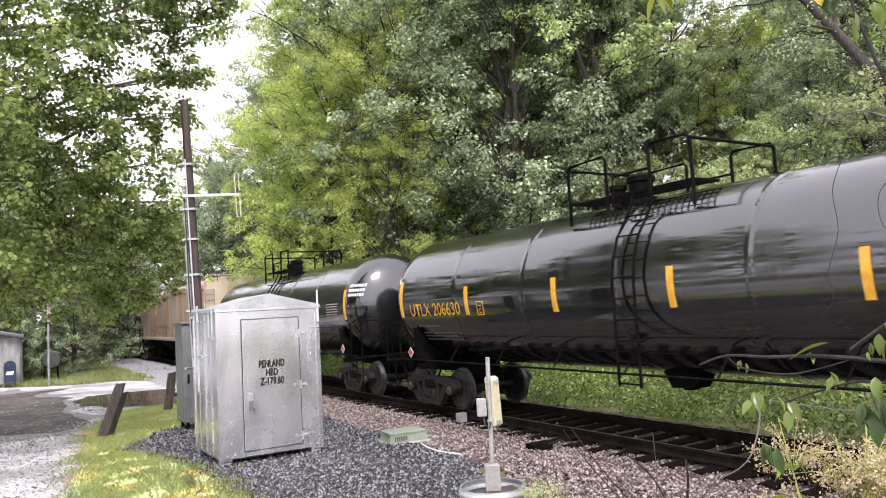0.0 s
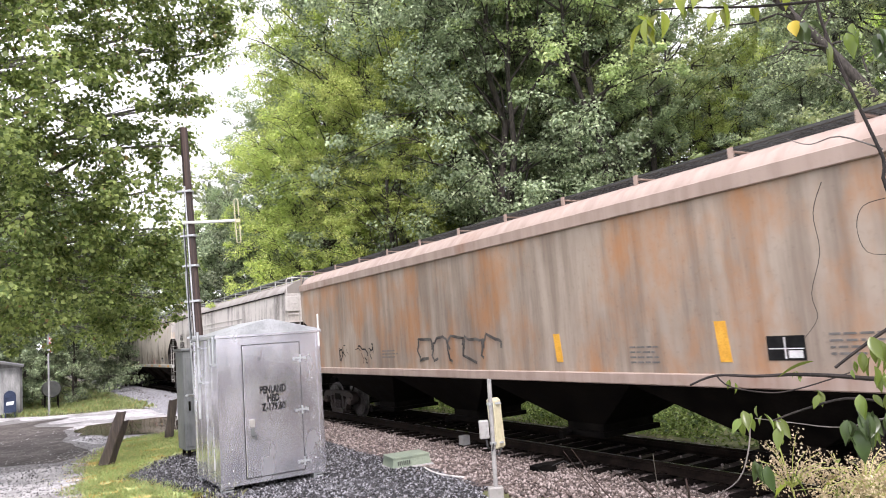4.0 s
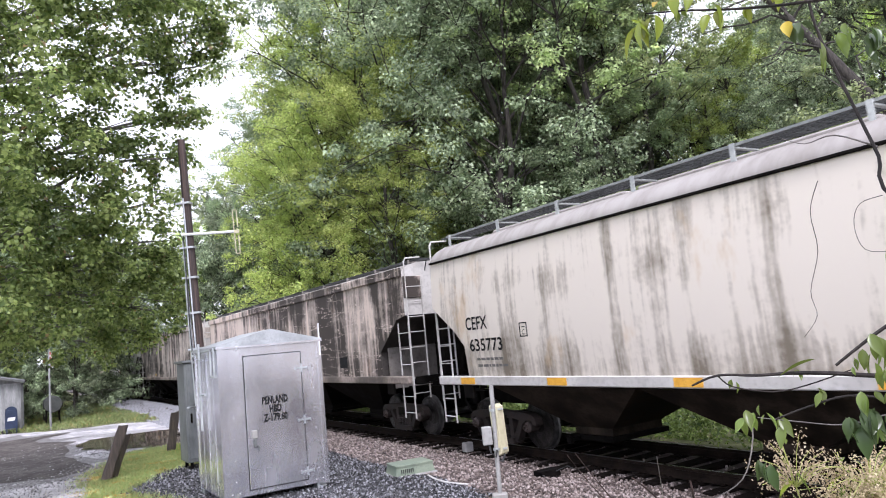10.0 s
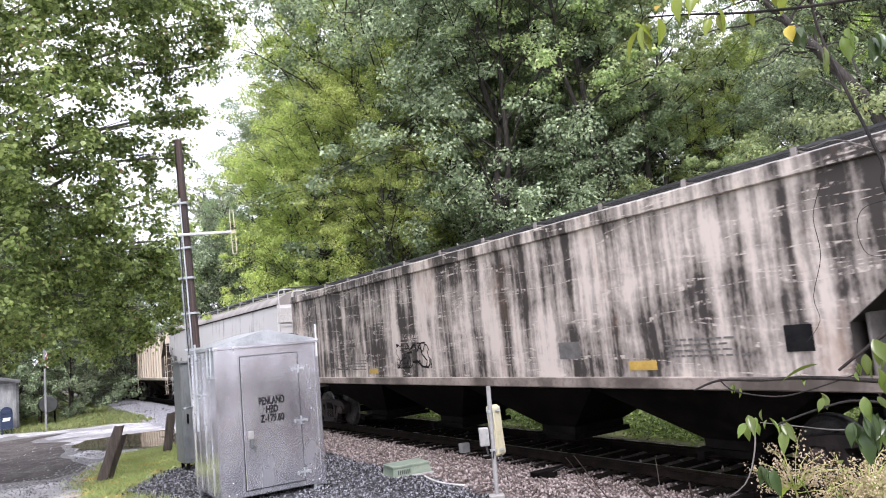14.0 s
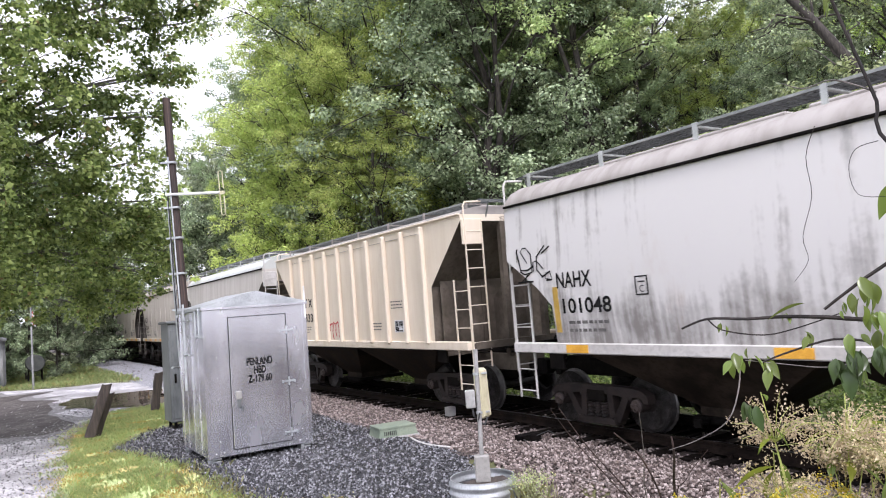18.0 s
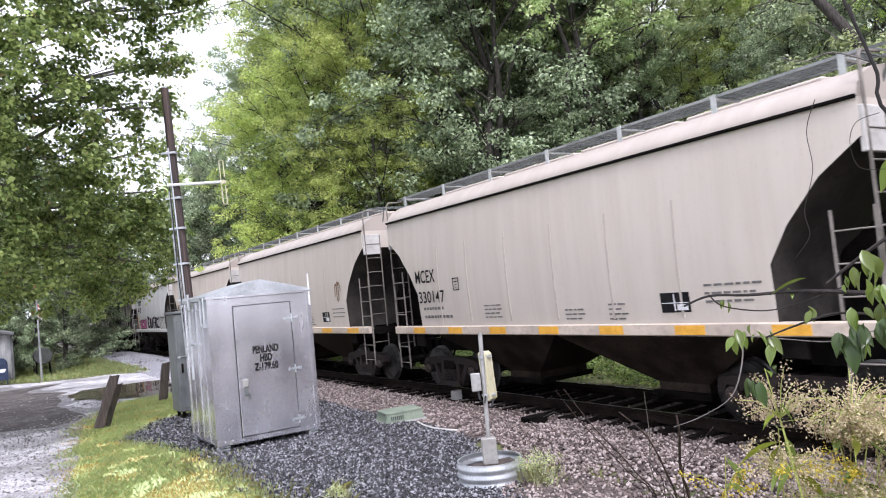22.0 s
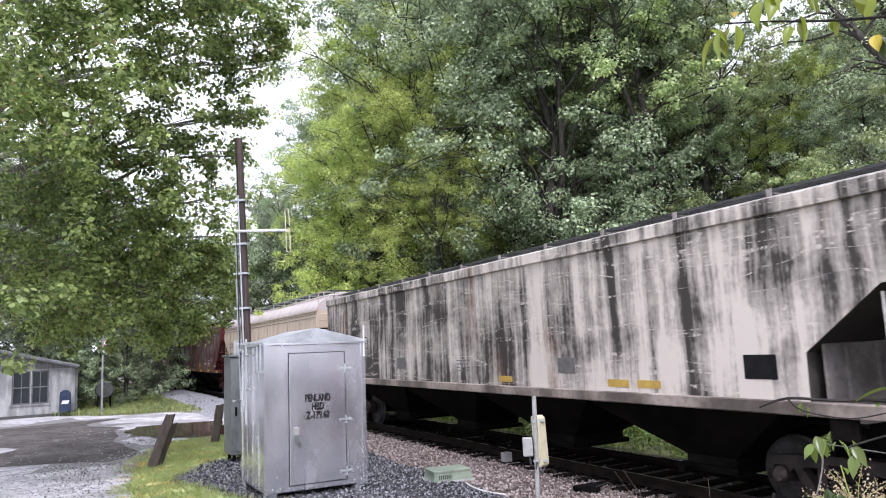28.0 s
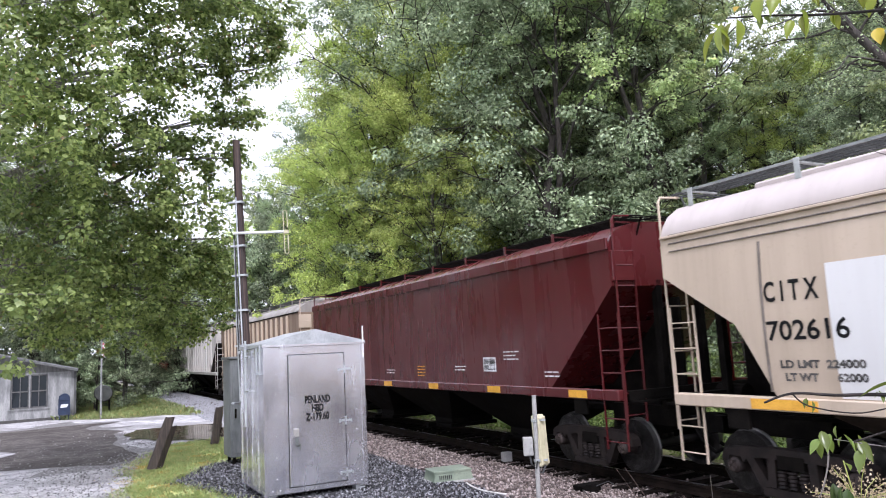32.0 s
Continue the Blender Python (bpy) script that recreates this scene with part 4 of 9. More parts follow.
        q = grating(min(xe - sx * 0.15, xe + sx * 0.35), max(xe - sx * 0.15, xe + sx * 0.35), -1.4, 1.4, zs - 0.12, 0.1)
        part("crossover_platform", q, STEEL_UNDER, car)
        q = grating(min(xe - sx * 0.15, xe + sx * 0.14), max(xe - sx * 0.15, xe + sx * 0.14), -1.1, 1.1, zb, 0.1)
        for sy in (-0.9, 0.9):
            q.tube([(xe - sx * 0.02, sy, zr - 0.28), (xe + sx * 0.13, sy, zb - 0.03)], 0.016, 6)
        part("roof_end_platform", q, bl, car, "grating step across the roof end")
        for sy in (-1, 1):
            yy = sy * 1.50
            lm = spec.get("ladder", trim)
            q = Geo()
            q.tube([(xe + sx * 0.05, yy, ze - 0.14), (xe + sx * 0.05, yy, zr - 0.04), (xe + sx * 0.05, yy - sy * 0.05, zr + 0.04), (xe + sx * 0.05, yy - sy * 0.45, zr + 0.06)], 0.02, 6)
            part("grab_hoop", q, lm, car)
            part("end_ladder", ladder_geo((xe + sx * 0.05, yy), (xe + sx * 0.05, yy - sy * 0.42), 0.95, ze - 0.12, 8), lm, car)
            part("side_ladder", ladder_geo((xe + sx * 0.02, yy - sy * 0.0), (xe - sx * 0.46, yy + sy * 0.02), 0.50, 2.75, 6), lm, car)
            q = Geo()
            q.bevel_box(min(xe - sx * 0.02, xe + sx * 0.05), max(xe - sx * 0.02, xe + sx * 0.05), min(yy + sy * 0.05, yy - sy * 0.45), max(yy + sy * 0.05, yy - sy * 0.45), ze - 0.62, ze - 0.1, 0.01)
            part("corner_plate", q, trim, car)
            q = Geo()
            q.bevel_box(min(xe - sx * 0.9, xe - sx * 1.25), max(xe - sx * 0.9, xe - sx * 1.25), min(yy, yy + sy * 0.06), max(yy, yy + sy * 0.06), zs - 0.40, zs - 0.1, 0.01)
            part("jacking_pad", q, dark, car)
        if sx == spec.get("brake", -1):
            q = Geo()
            wx, wy, wz, wr = xe + sx * 0.10, 0.45, 2.4, 0.28
            rim = [(wx, wy + wr * math.cos(a), wz + wr * math.sin(a)) for a in [k * math.pi / 9 for k in range(19)]]
            q.tube(rim, 0.02, 6, caps=False)
            for k in range(3):
                a = k * math.pi / 3
                q.tube([(wx, wy - wr * math.cos(a), wz - wr * math.sin(a)), (wx, wy + wr * math.cos(a), wz + wr * math.sin(a))], 0.014, 5, caps=False)
            q.tube([(wx, wy, wz), (xe - sx * 0.5, wy, wz)], 0.024, 6)
            part("brake_wheel", q, STEEL_UNDER, car, "spoked handbrake wheel")
            q = Geo()
            q.bevel_box(min(xe - sx * 0.15, xe - sx * 0.45), max(xe - sx * 0.15, xe - sx * 0.45), 0.2, 0.75, 1.3, 2.6, 0.02)
            q.lathe([(0, 0.14), (0.5, 0.14)], "x", (xe - 0.25, -0.3, 1.4), 12)
            part("brake_cylinder", q, STEEL_UNDER, car)
    # hopper bays
    inner = h - cut - spec.get("bay_in", 0.55)
    for i in range(bays):
        a, b = -inner + 2 * inner * i / bays, -inner + 2 * inner * (i + 1) / bays
        m = (a + b) / 2
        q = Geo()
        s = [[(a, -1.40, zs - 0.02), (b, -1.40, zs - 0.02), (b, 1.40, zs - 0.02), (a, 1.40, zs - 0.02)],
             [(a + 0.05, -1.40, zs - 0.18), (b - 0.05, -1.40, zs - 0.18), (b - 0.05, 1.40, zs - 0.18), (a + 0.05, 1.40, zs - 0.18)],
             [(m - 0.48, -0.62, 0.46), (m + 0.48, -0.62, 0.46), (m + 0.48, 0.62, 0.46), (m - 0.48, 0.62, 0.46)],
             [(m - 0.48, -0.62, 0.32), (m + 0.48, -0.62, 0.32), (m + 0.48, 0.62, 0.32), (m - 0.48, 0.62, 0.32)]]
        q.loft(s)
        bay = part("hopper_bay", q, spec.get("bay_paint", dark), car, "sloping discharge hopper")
        q = Geo()
        q.box(m - 0.56, m + 0.56, -0.70, 0.70, 0.24, 0.33)
        q.tube([(m - 0.3, -0.72, 0.27), (m - 0.3, -0.95, 0.27)], 0.04, 8)
        q.box(m - 0.36, m - 0.24, -0.97, -0.93, 0.21, 0.33)
        part("gate", q, STEEL_DARK, bay)
    q = Geo()
    q.tube([(-h + 1.2, -0.9, 1.15), (h - 1.2, -0.9, 1.15)], 0.03, 6)
    q.box(-h + 0.5, h - 0.5, -0.22, 0.22, 0.95, 1.2)
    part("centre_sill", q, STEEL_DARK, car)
    coupling(car, h - 0.05)
    add_trucks(car, (-h + 1.45, h - 1.45))
    # ribs of the post-sided cars
    if spec.get("ribs"):
        lo, hi = spec.get("rib_from", -h + cut * 0.75), spec.get("rib_to", h - cut * 0.75)
        for i in range(spec["ribs"]):
            x = lo + (hi - lo) * i / (spec["ribs"] - 1)
            for sgn in (-1, 1):
                q = Geo()
                zt = max(zs, bottom(x))
                y0, y1 = sgn * 1.555, sgn * 1.66
                q.bevel_box(x - 0.055, x + 0.055, min(y0, y1), max(y0, y1), zt, ze - 0.07, 0.02)
                part("side_post", q, trim, car)
    CARS.append((car, spec["mid"]))
    for fn in spec.get("marks", ()):
        fn(car, side, h)
    return car


def tank_car(spec):
    L, R, zc = spec["length"], 1.47, 2.52
    h = L / 2
    car = thing("tank_car", spec["label"], "tank car", "cars of the freight train")
    paint = spec["paint"]
    g = Geo()
    prof = [(-h - 0.78, 0.0), (-h - 0.765, 0.25)]
    for k in range(1, 7):
        a = math.pi / 2 * k / 6
        prof.append((-h - 0.78 * math.cos(a), max(0.3, R * math.sin(a))))
    prof.append((-h + 0.15, R))
    for x in [-h + L * i / 6 for i in range(1, 6)]:
        prof += [(x - 0.10, R), (x - 0.03, R), (x - 0.012, R + 0.005), (x + 0.012, R + 0.005), (x + 0.03, R), (x + 0.10, R)]
    prof.append((h - 0.15, R))
    for k in range(6, 0, -1):
        a = math.pi / 2 * k / 6
        prof.append((h + 0.78 * math.cos(a), max(0.3, R * math.sin(a))))
    prof += [(h + 0.765, 0.25), (h + 0.78, 0.0)]
    g.lathe(prof, "x", (0, 0, zc), 48)
    part("tank", g, paint, car, spec.get("tank_label", ""), 40)
    side = lambda z: -math.sqrt(max(0.05, R * R - (z - zc) ** 2))
    # manway platform with railing
    zt = zc + R
    g = Geo()
    g.lathe([(zt - 0.1, 0.30), (zt + 0.06, 0.30), (zt + 0.06, 0.21), (zt + 0.34, 0.21), (zt + 0.36, 0.25), (zt + 0.44, 0.25), (zt + 0.48, 0.2), (zt + 0.52, 0.0)], "z", (-0.62, 0, 0), 18)
    part("manway", g, STEEL_DARK, car, "black bolted manway")
    g = Geo()
    g.lathe([(zt - 0.1, 0.13), (zt + 0.26, 0.13), (zt + 0.28, 0.16), (zt + 0.36, 0.16), (zt + 0.4, 0.0)], "z", (-1.08, -0.1, 0), 12)
    part("valve_housing", g, STEEL_DARK, car)
    zt += 0.04
    plat = part("platform", grating(-1.36, 1.3, -1.0, -0.42, zt, 0.12), STEEL_DARK, car)
    part("platform", grating(-1.36, 1.3, 0.42, 1.0, zt, 0.12), STEEL_DARK, car)
    for y in (-1.02, 1.02):
        g = Geo()
        g.tube([(-1.36, y, zt - 0.4), (-1.36, y, zt + 0.60), (-1.3, y, zt + 0.66), (-0.5, y, zt + 0.68), (-0.44, y, zt + 0.62), (-0.44, y, zt - 0.25)], 0.03, 6)
        part("railing", g, STEEL_DARK, plat, "safety railing beside the manway")
        g = Geo()
        g.tube([(0.5, y, zt - 0.25), (0.5, y, zt + 0.60), (0.55, y, zt + 0.68), (1.24, y, zt + 0.66), (1.3, y, zt + 0.58), (1.3, y, zt - 0.4)], 0.03, 6)
        g.tube([(-0.3, y, zt - 0.1), (-0.3, y, zt + 0.3), (0.5, y, zt + 0.3)], 0.02, 6)
        part("railing", g, STEEL_DARK, plat)
    for x in (-1.36, 1.3):
        g = Geo()
        g.tube([(x, -1.02, zt + 0.60), (x, 1.02, zt + 0.60)], 0.026, 6)
        part("railing", g, STEEL_DARK, plat)
    # side ladder bowed along the tank
    for sgn in (-1, 1):
        g = Geo()
        pts = []
        for k in range(9):
            z = 0.98 + (zt - 0.98) * k / 8
            w = math.sqrt(max(0.0, (R + 0.12) ** 2 - max(0.0, z - zc) ** 2)) if z > zc else R + 0.12
            pts.append((max(0.95, w), z))
        for dx in (0.08, 0.52):
            g.tube([(dx, sgn * w, z) for w, z in pts], 0.024, 6)
        for k in range(10):
            z = 1.03 + (zt - 1.13) * k / 9
            w = math.sqrt(max(0.0, (R + 0.12) ** 2 - max(0.0, z - zc) ** 2)) if z > zc else R + 0.12
            g.tube([(0.08, sgn * max(0.95, w), z), (0.52, sgn * max(0.95, w), z)], 0.015, 6, caps=False)
        part("ladder", g, STEEL_DARK, car)
        # long handrail low on the tank
        g = Geo()
        y = sgn * 1.40
        g.tube([(-h - 0.6, y, 1.15), (h + 0.6, y, 1.15)], 0.02, 6)
        n = 8
        for k in range(n + 1):
            x = -h + 0.3 + (L - 0.6) * k / n
            g.tube([(x, y, 1.15), (x + 0.1, sgn * 1.12, 1.62)], 0.015, 5)
        part("handrail", g, STEEL_UNDER, car)
    # stub sills, cradles, end platforms
    for sx in (-1, 1):
        g = Geo()
        a, b = sx * (h - 1.5), sx * (h + 0.95)
        g.box(min(a, b), max(a, b), -0.3, 0.3, 0.78, 1.12)
        c = sx * (h - 0.55)
        ring = [(c - 0.12, 1.02, 0.95), (c - 0.12, 1.35, 1.15), (c - 0.12, 1.40, 1.9), (c - 0.12, 1.1, 1.5), (c - 0.12, 0.5, 1.12)]
        for sy in (-1, 1):
            g.loft([[(x + dx, sy * y, z) for x, y, z in ring] for dx in (0, 0.24)])
            g.box(c - 0.14, c + 0.14, min(sy * 0.3, sy * 1.3), max(sy * 0.3, sy * 1.3), 0.92, 1.06)
        part("cradle", g, STEEL_DARK, car)
        q = grating(min(sx * (h + 0.45), sx * (h + 0.95)), max(sx * (h + 0.45), sx * (h + 0.95)), -1.45, 1.45, 1.12, 0.1)
        part("end_platform", q, STEEL_DARK, car)
        for sy in (-1, 1):
            yy = sy * 1.42
            q = Geo()
            q.tube([(sx * (h + 0.2), yy, 1.1), (sx * (h + 0.2), yy, 2.05), (sx * (h + 0.9), yy, 2.1), (sx * (h + 0.9), yy, 1.1)], 0.022, 6)
            q.tube([(sx * (h + 0.9), yy, 2.1), (sx * (h + 0.9), sy * 0.5, 2.1), (sx * (h + 0.9), sy * 0.5, 1.1)], 0.022, 6)
            part("end_railing", q, STEEL_DARK, car)
            q = Geo()
            q.tube([(sx * (h + 0.5), yy, 1.1), (sx * (h + 0.5), yy, 0.45), (sx * (h + 0.9), yy, 0.45), (sx * (h + 0.9), yy, 1.1)], 0.018, 6)
            part("sill_step", q, STEEL_DARK, car)
        for sy in (-1, 1):
            q = Geo()
            mtx = Matrix.Translation((sx * (h - 0.35), sy * 1.44, 1.32)) @ Matrix.Rotation(radians(45), 4, "Y")
            q.box(-0.09, 0.09, -0.006, 0.006, -0.09, 0.09, mtx)
            pl = part("placard", q, WHITE_INK, car, "diamond hazard placard in a white frame")
            q = Geo()
            q.box(-0.07, 0.07, -0.009, -0.006, -0.07, 0.07, mtx) if sy < 0 else q.box(-0.07, 0.07, 0.006, 0.009, -0.07, 0.07, mtx)
            part("placard_face", q, RED_INK, pl)
    g = Geo()
    g.lathe([(0.76, 0.12), (0.82, 0.16), (1.12, 0.18)], "z", (0.1, 0, 0), 14)
    g.prism([(-0.3, 1.1), (-0.12, 0.80), (0.32, 0.80), (0.5, 1.1)], -0.2, 0.2)
    part("bottom_outlet", g, STEEL_DARK, car)
    for x in spec["bars"]:
        q = patch_on(x - 0.055, x + 0.055, 2.15, 3.0 if abs(abs(x) - h) < 0.4 else 2.75, side, 0.02)
        part("reflector", q, YELLOW, car, "upright yellow reflective strip")
    coupling(car, h + 0.75)
    add_trucks(car, (-h + 0.55, h - 0.55))
    CARS.append((car, spec["mid"]))
    for fn in spec.get("marks", ()):
        fn(car, side, h)
    return car

# marks on the cars
def mark_text(txt, size, x, z, mat=None, bold=0.006, wide=1.0, width=None):
    return lambda car, side, h: stencil(txt, size, x, z, side, mat or INK, car, bold, wide, width=width)


def mark_plate(x0, x1, z0, z1, mat, name="plate", label="", slant=0.0):
    return lambda car, side, h: part(name, patch_on(x0, x1, z0, z1, side, 0.006, slant), mat, car, label)


def mark_bars(x, z, rows, w=0.7, mat=None, hgt=0.026, gap=0.075, seed=1):
    """Small unreadable lines of stencilled data."""
    def fn(car, side, h):
        rnd = random.Random(seed)
        g = Geo()
        for i in range(rows):
            x0 = x
            while x0 < x + w * rnd.uniform(0.75, 1.0):
                k = rnd.uniform(0.05, 0.16)
                patch_on(x0, x0 + k, z - i * gap, z - i * gap + hgt, side, 0.006, 0.0, g)
                x0 += k + 0.035
        tagged(part("data_line", g, mat or INK, car, "small stencilled data lines"), kind="stuff")
    return fn


def mark_square(x, z, w=0.42, hh=0.32, mat=None, inner=True):
    """A dark consolidated-data plate with pale divisions."""
    def fn(car, side, h):
        pl = part("data_plate", patch_on(x, x + w, z, z + hh, side), mat or INK, car, "dark data plate")
        if inner:
            g = Geo()
            patch_on(x + w * 0.46, x + w * 0.5, z + 0.02, z + hh - 0.02, side, 0.010, 0, g)
            patch_on(x + 0.02, x + w - 0.02, z + hh * 0.46, z + hh * 0.50, side, 0.010, 0, g)
            patch_on(x + w * 0.56, x + w * 0.92, z + 0.03, z + hh * 0.40, side, 0.010, 0, g)
            part("plate_lines", g, WHITE_INK, pl)
    return fn


def mark_frame(x, z, w=0.3, mat=None, txt="C"):
    """A stencilled outline square with a letter in it."""
    def fn(car, side, h):
        g = Geo()
        t = 0.02
        patch_on(x, x + w, z, z + t, side, 0.006, 0, g)
        patch_on(x, x + w, z + w * 1.1, z + w * 1.1 + t, side, 0.006, 0, g)
        patch_on(x, x + t, z + t, z + w * 1.1, side, 0.006, 0, g)
        patch_on(x + w - t, x + w, z + t, z + w * 1.1, side, 0.006, 0, g)
        patch_on(x + 0.06, x + w - 0.06, z + w * 0.78, z + w * 0.86, side, 0.006, 0, g)
        fr = part("stencil_frame", g, mat or INK, car)
        stencil(txt, w * 0.62, x + w * 0.30, z + w * 0.18, side, mat or INK, fr)
    return fn


GLYPHS = [[(0, 0), (0.35, 0), (0.38, 0.4), (0.8, 0.45), (0.85, 0.62), (0.4, 0.62), (0.42, 0.78), (1, 0.82), (1.05, 1), (0.05, 1)], [(0, 0.1), (0.3, 0), (0.9, 0.05), (1, 0.9), (0.7, 1), (0.05, 0.92)],
          [(0, 0), (0.9, 0.05), (0.95, 0.3), (0.4, 0.3), (0.38, 0.65), (0.95, 0.7), (1, 1), (0.1, 1), (0, 0.55)], [(0.1, 0), (0.85, 0), (0.9, 0.95), (0.15, 0.98)], [(0, 0), (0.5, 0.05), (0.75, 0.5), (1, 1), (0.45, 1), (0.2, 0.5)]]


def stroke(g, pts, r, side, lift, closed=False):
    """One connected painted line through (x, z) points."""
    n = len(pts)
    row = []
    for k, (x, z) in enumerate(pts):
        a = pts[(k - 1) % n] if closed or k > 0 else pts[k]
        b = pts[(k + 1) % n] if closed or k < n - 1 else pts[k]
        d = Vector((b[0] - a[0], 0, b[1] - a[1]))
        q = Vector((-d.z, 0, d.x)).normalized() * r if d.length > 1e-5 else Vector((r, 0, 0))
        row += [(x + q.x, side(z + q.z) - lift, z + q.z), (x - q.x, side(z - q.z) - lift, z - q.z)]
    g.add(row, [(2 * k, 2 * ((k + 1) % n), 2 * ((k + 1) % n) + 1, 2 * k + 1) for k in range(n if closed else n - 1)])
    return g


def mark_spray(x0, x1, z0, z1, n, mat, seed, r=0.03, edge=None):
    """Sprayed graffiti: looping strokes, or filled shapes with an outline, with no readable words."""
    def fn(car, side, h):
        rnd = random.Random(seed)
        w = (x1 - x0) / n
        for i in range(n):
            cx, cz = x0 + w * (i + 0.5), (z0 + z1) / 2
            pts = []
            if edge and w > 0.2:
                form = GLYPHS[(i + seed) % len(GLYPHS)]
                tilt = rnd.uniform(-0.12, 0.12)
                lift = rnd.uniform(-0.06, 0.10)
                pts = [(x0 + w * (i - 0.14 + 1.28 * u + tilt * v + rnd.uniform(-0.06, 0.06)), z0 + (z1 - z0) * (v * rnd.uniform(0.90, 1.08) + lift * v)) for u, v in form]
            m = len(pts) or 14
            for k in range(0 if pts else m):
                a = 2 * math.pi * k / m
                rx, rz = w * 0.62 * rnd.uniform(0.7, 1.05), (z1 - z0) * 0.5 * rnd.uniform(0.6, 1.05)
                pts.append((cx + rx * math.copysign(abs(math.cos(a)) ** 0.6, math.cos(a)), cz + rz * math.copysign(abs(math.sin(a)) ** 0.6, math.sin(a))))
            if edge:
                fill = Geo().add([(x, side(z) - 0.007 - 0.0015 * i - 0.008 * (seed % 2 == 0), z) for x, z in pts], [tuple(range(m))])
                base = part("graffiti_shape", fill, mat, car, "spray-painted graffiti shape")
                part("graffiti_outline", stroke(Geo(), pts, r, side, 0.0085 + 0.0015 * i + 0.008 * (seed % 2 == 0), True), edge, base)
            else:
                part("graffiti_stroke", stroke(Geo(), pts[: m - rnd.randint(2, 6)], r, side, 0.012), mat, car, "spray-painted scrawl")
    return fn


def mark_scribble(x0, x1, z0, z1, n, mat, seed, r=0.012):
    """Quick angular spray strokes of uneven weight, with no readable words."""
    def fn(car, side, h):
        rnd = random.Random(seed)
        for i in range(n):
            x, z = rnd.uniform(x0, x1), rnd.uniform(z0, z1)
            a = rnd.uniform(0, 6.28)
            pts = [(x, z)]
            for k in range(rnd.randint(2, 5)):
                L = (z1 - z0) * rnd.uniform(0.15, 0.5)
                x, z = min(x1, max(x0, x + L * math.cos(a))), min(z1, max(z0, z + L * math.sin(a)))
                if math.hypot(x - pts[-1][0], z - pts[-1][1]) > 0.02:
                    pts.append((x, z))
                a += rnd.uniform(0.4, 1.5) * rnd.choice((-1, 1))
            if len(pts) > 1:
                part("graffiti_stroke", stroke(Geo(), pts, r * rnd.uniform(0.5, 1.5), side, 0.009 + 0.0003 * i), mat, car)
    return fn


def mark_blob(x, z, outline, mat, label):
    """One flat smear with a jagged outline."""
    def fn(car, side, h):
        part("smear", Geo().add([(x + u, side(z + v) - 0.008, z + v) for u, v in outline], [tuple(range(len(outline)))]), mat, car, label)
    return fn


def mark_diamond(x, z, w, mat):
    """An outline diamond stencilled on the side."""
    def fn(car, side, h):
        g = Geo()
        for k in range(4):
            a, b = math.pi / 2 * k, math.pi / 2 * (k + 1)
            for r0, r1 in ((w, w * 0.82),):
                pts = [(x + r0 * math.cos(a), z + r0 * math.sin(a)), (x + r0 * math.cos(b), z + r0 * math.sin(b)), (x + r1 * math.cos(b), z + r1 * math.sin(b)), (x + r1 * math.cos(a), z + r1 * math.sin(a))]
                g.add([(p, side(q) - 0.008, q) for p, q in pts], [(0, 1, 2, 3)])
        g.add([(p, side(q) - 0.008, q) for p, q in ((x - w * 0.4, z - 0.03), (x + w * 0.4, z - 0.03), (x + w * 0.4, z + 0.03), (x - w * 0.4, z + 0.03))], [(0, 1, 2, 3)])
        part("stencil_diamond", g, mat, car)
    return fn


def mark_sill(txt, size, x, width):
    """Small black words along the side sill."""
    return lambda car, side, h: stencil(txt, size, x, 1.345, lambda z: -1.605, INK, car, 0.003, 1.0, width=width)


def mark_lines(segments, mat, r=0.012):
    """Thin raised strips along the side, each from (x, z) to (x, z)."""
    def fn(car, side, h):
        for x0, z0, x1, z1 in segments:
            g = Geo()
            n = max(2, int(abs(x1 - x0) / 1.0) + 2)
            g.tube([(x0 + (x1 - x0) * k / n, side(z0 + (z1 - z0) * k / n) - 0.01, z0 + (z1 - z0) * k / n) for k in range(n + 1)], r, 6)
            part("trim_strip", g, mat, car)
    return fn


def mark_seams(xs, z0, z1, mat):
    """Upright welded seams, slightly proud of the side."""
    def fn(car, side, h):
        for x in xs:
            part("panel_seam", patch_on(x - 0.018, x + 0.018, z0, z1, side, 0.010, 0.02), mat, car)
    return fn


def mark_head(x0, x1, z, rows):
    """White data lines on the rounded head of a tank."""
    def fn(car, side, h):
        g = Geo()
        face = lambda x, q: -math.sqrt(max(0.02, 1.47 ** 2 * (1 - ((x - h) / 0.78) ** 2) - (q - 2.52) ** 2)) - 0.012
        for i in range(rows):
            zz, x = z - 0.13 * i, x0
            while x < x1 - 0.03:
                g.add([(x, face(x, zz), zz), (x + 0.03, face(x + 0.03, zz), zz), (x + 0.03, face(x + 0.03, zz + 0.08), zz + 0.08), (x, face(x, zz + 0.08), zz + 0.08)], [(0, 1, 2, 3)])
                x += 0.045
        tagged(part("data_line", g, WHITE_INK, car, "white stencilled data lines"), kind="stuff")
    return fn


def mark_end(rows, mat=None):
    """Small stencilled lines on the leading end sheet: height, from y, to y, letter height."""
    def fn(car, side, h):
        g = Geo()
        for z, y0, y1, hgt in rows:
            y = y0
            while y < y1:
                g.box(h, h + 0.006, y, y + hgt * 0.62, z, z + hgt)
                y += hgt * 0.85
        tagged(part("data_line", g, mat or FADED_INK, car, "stencilled lines on the end sheet"), kind="stuff")
    return fn


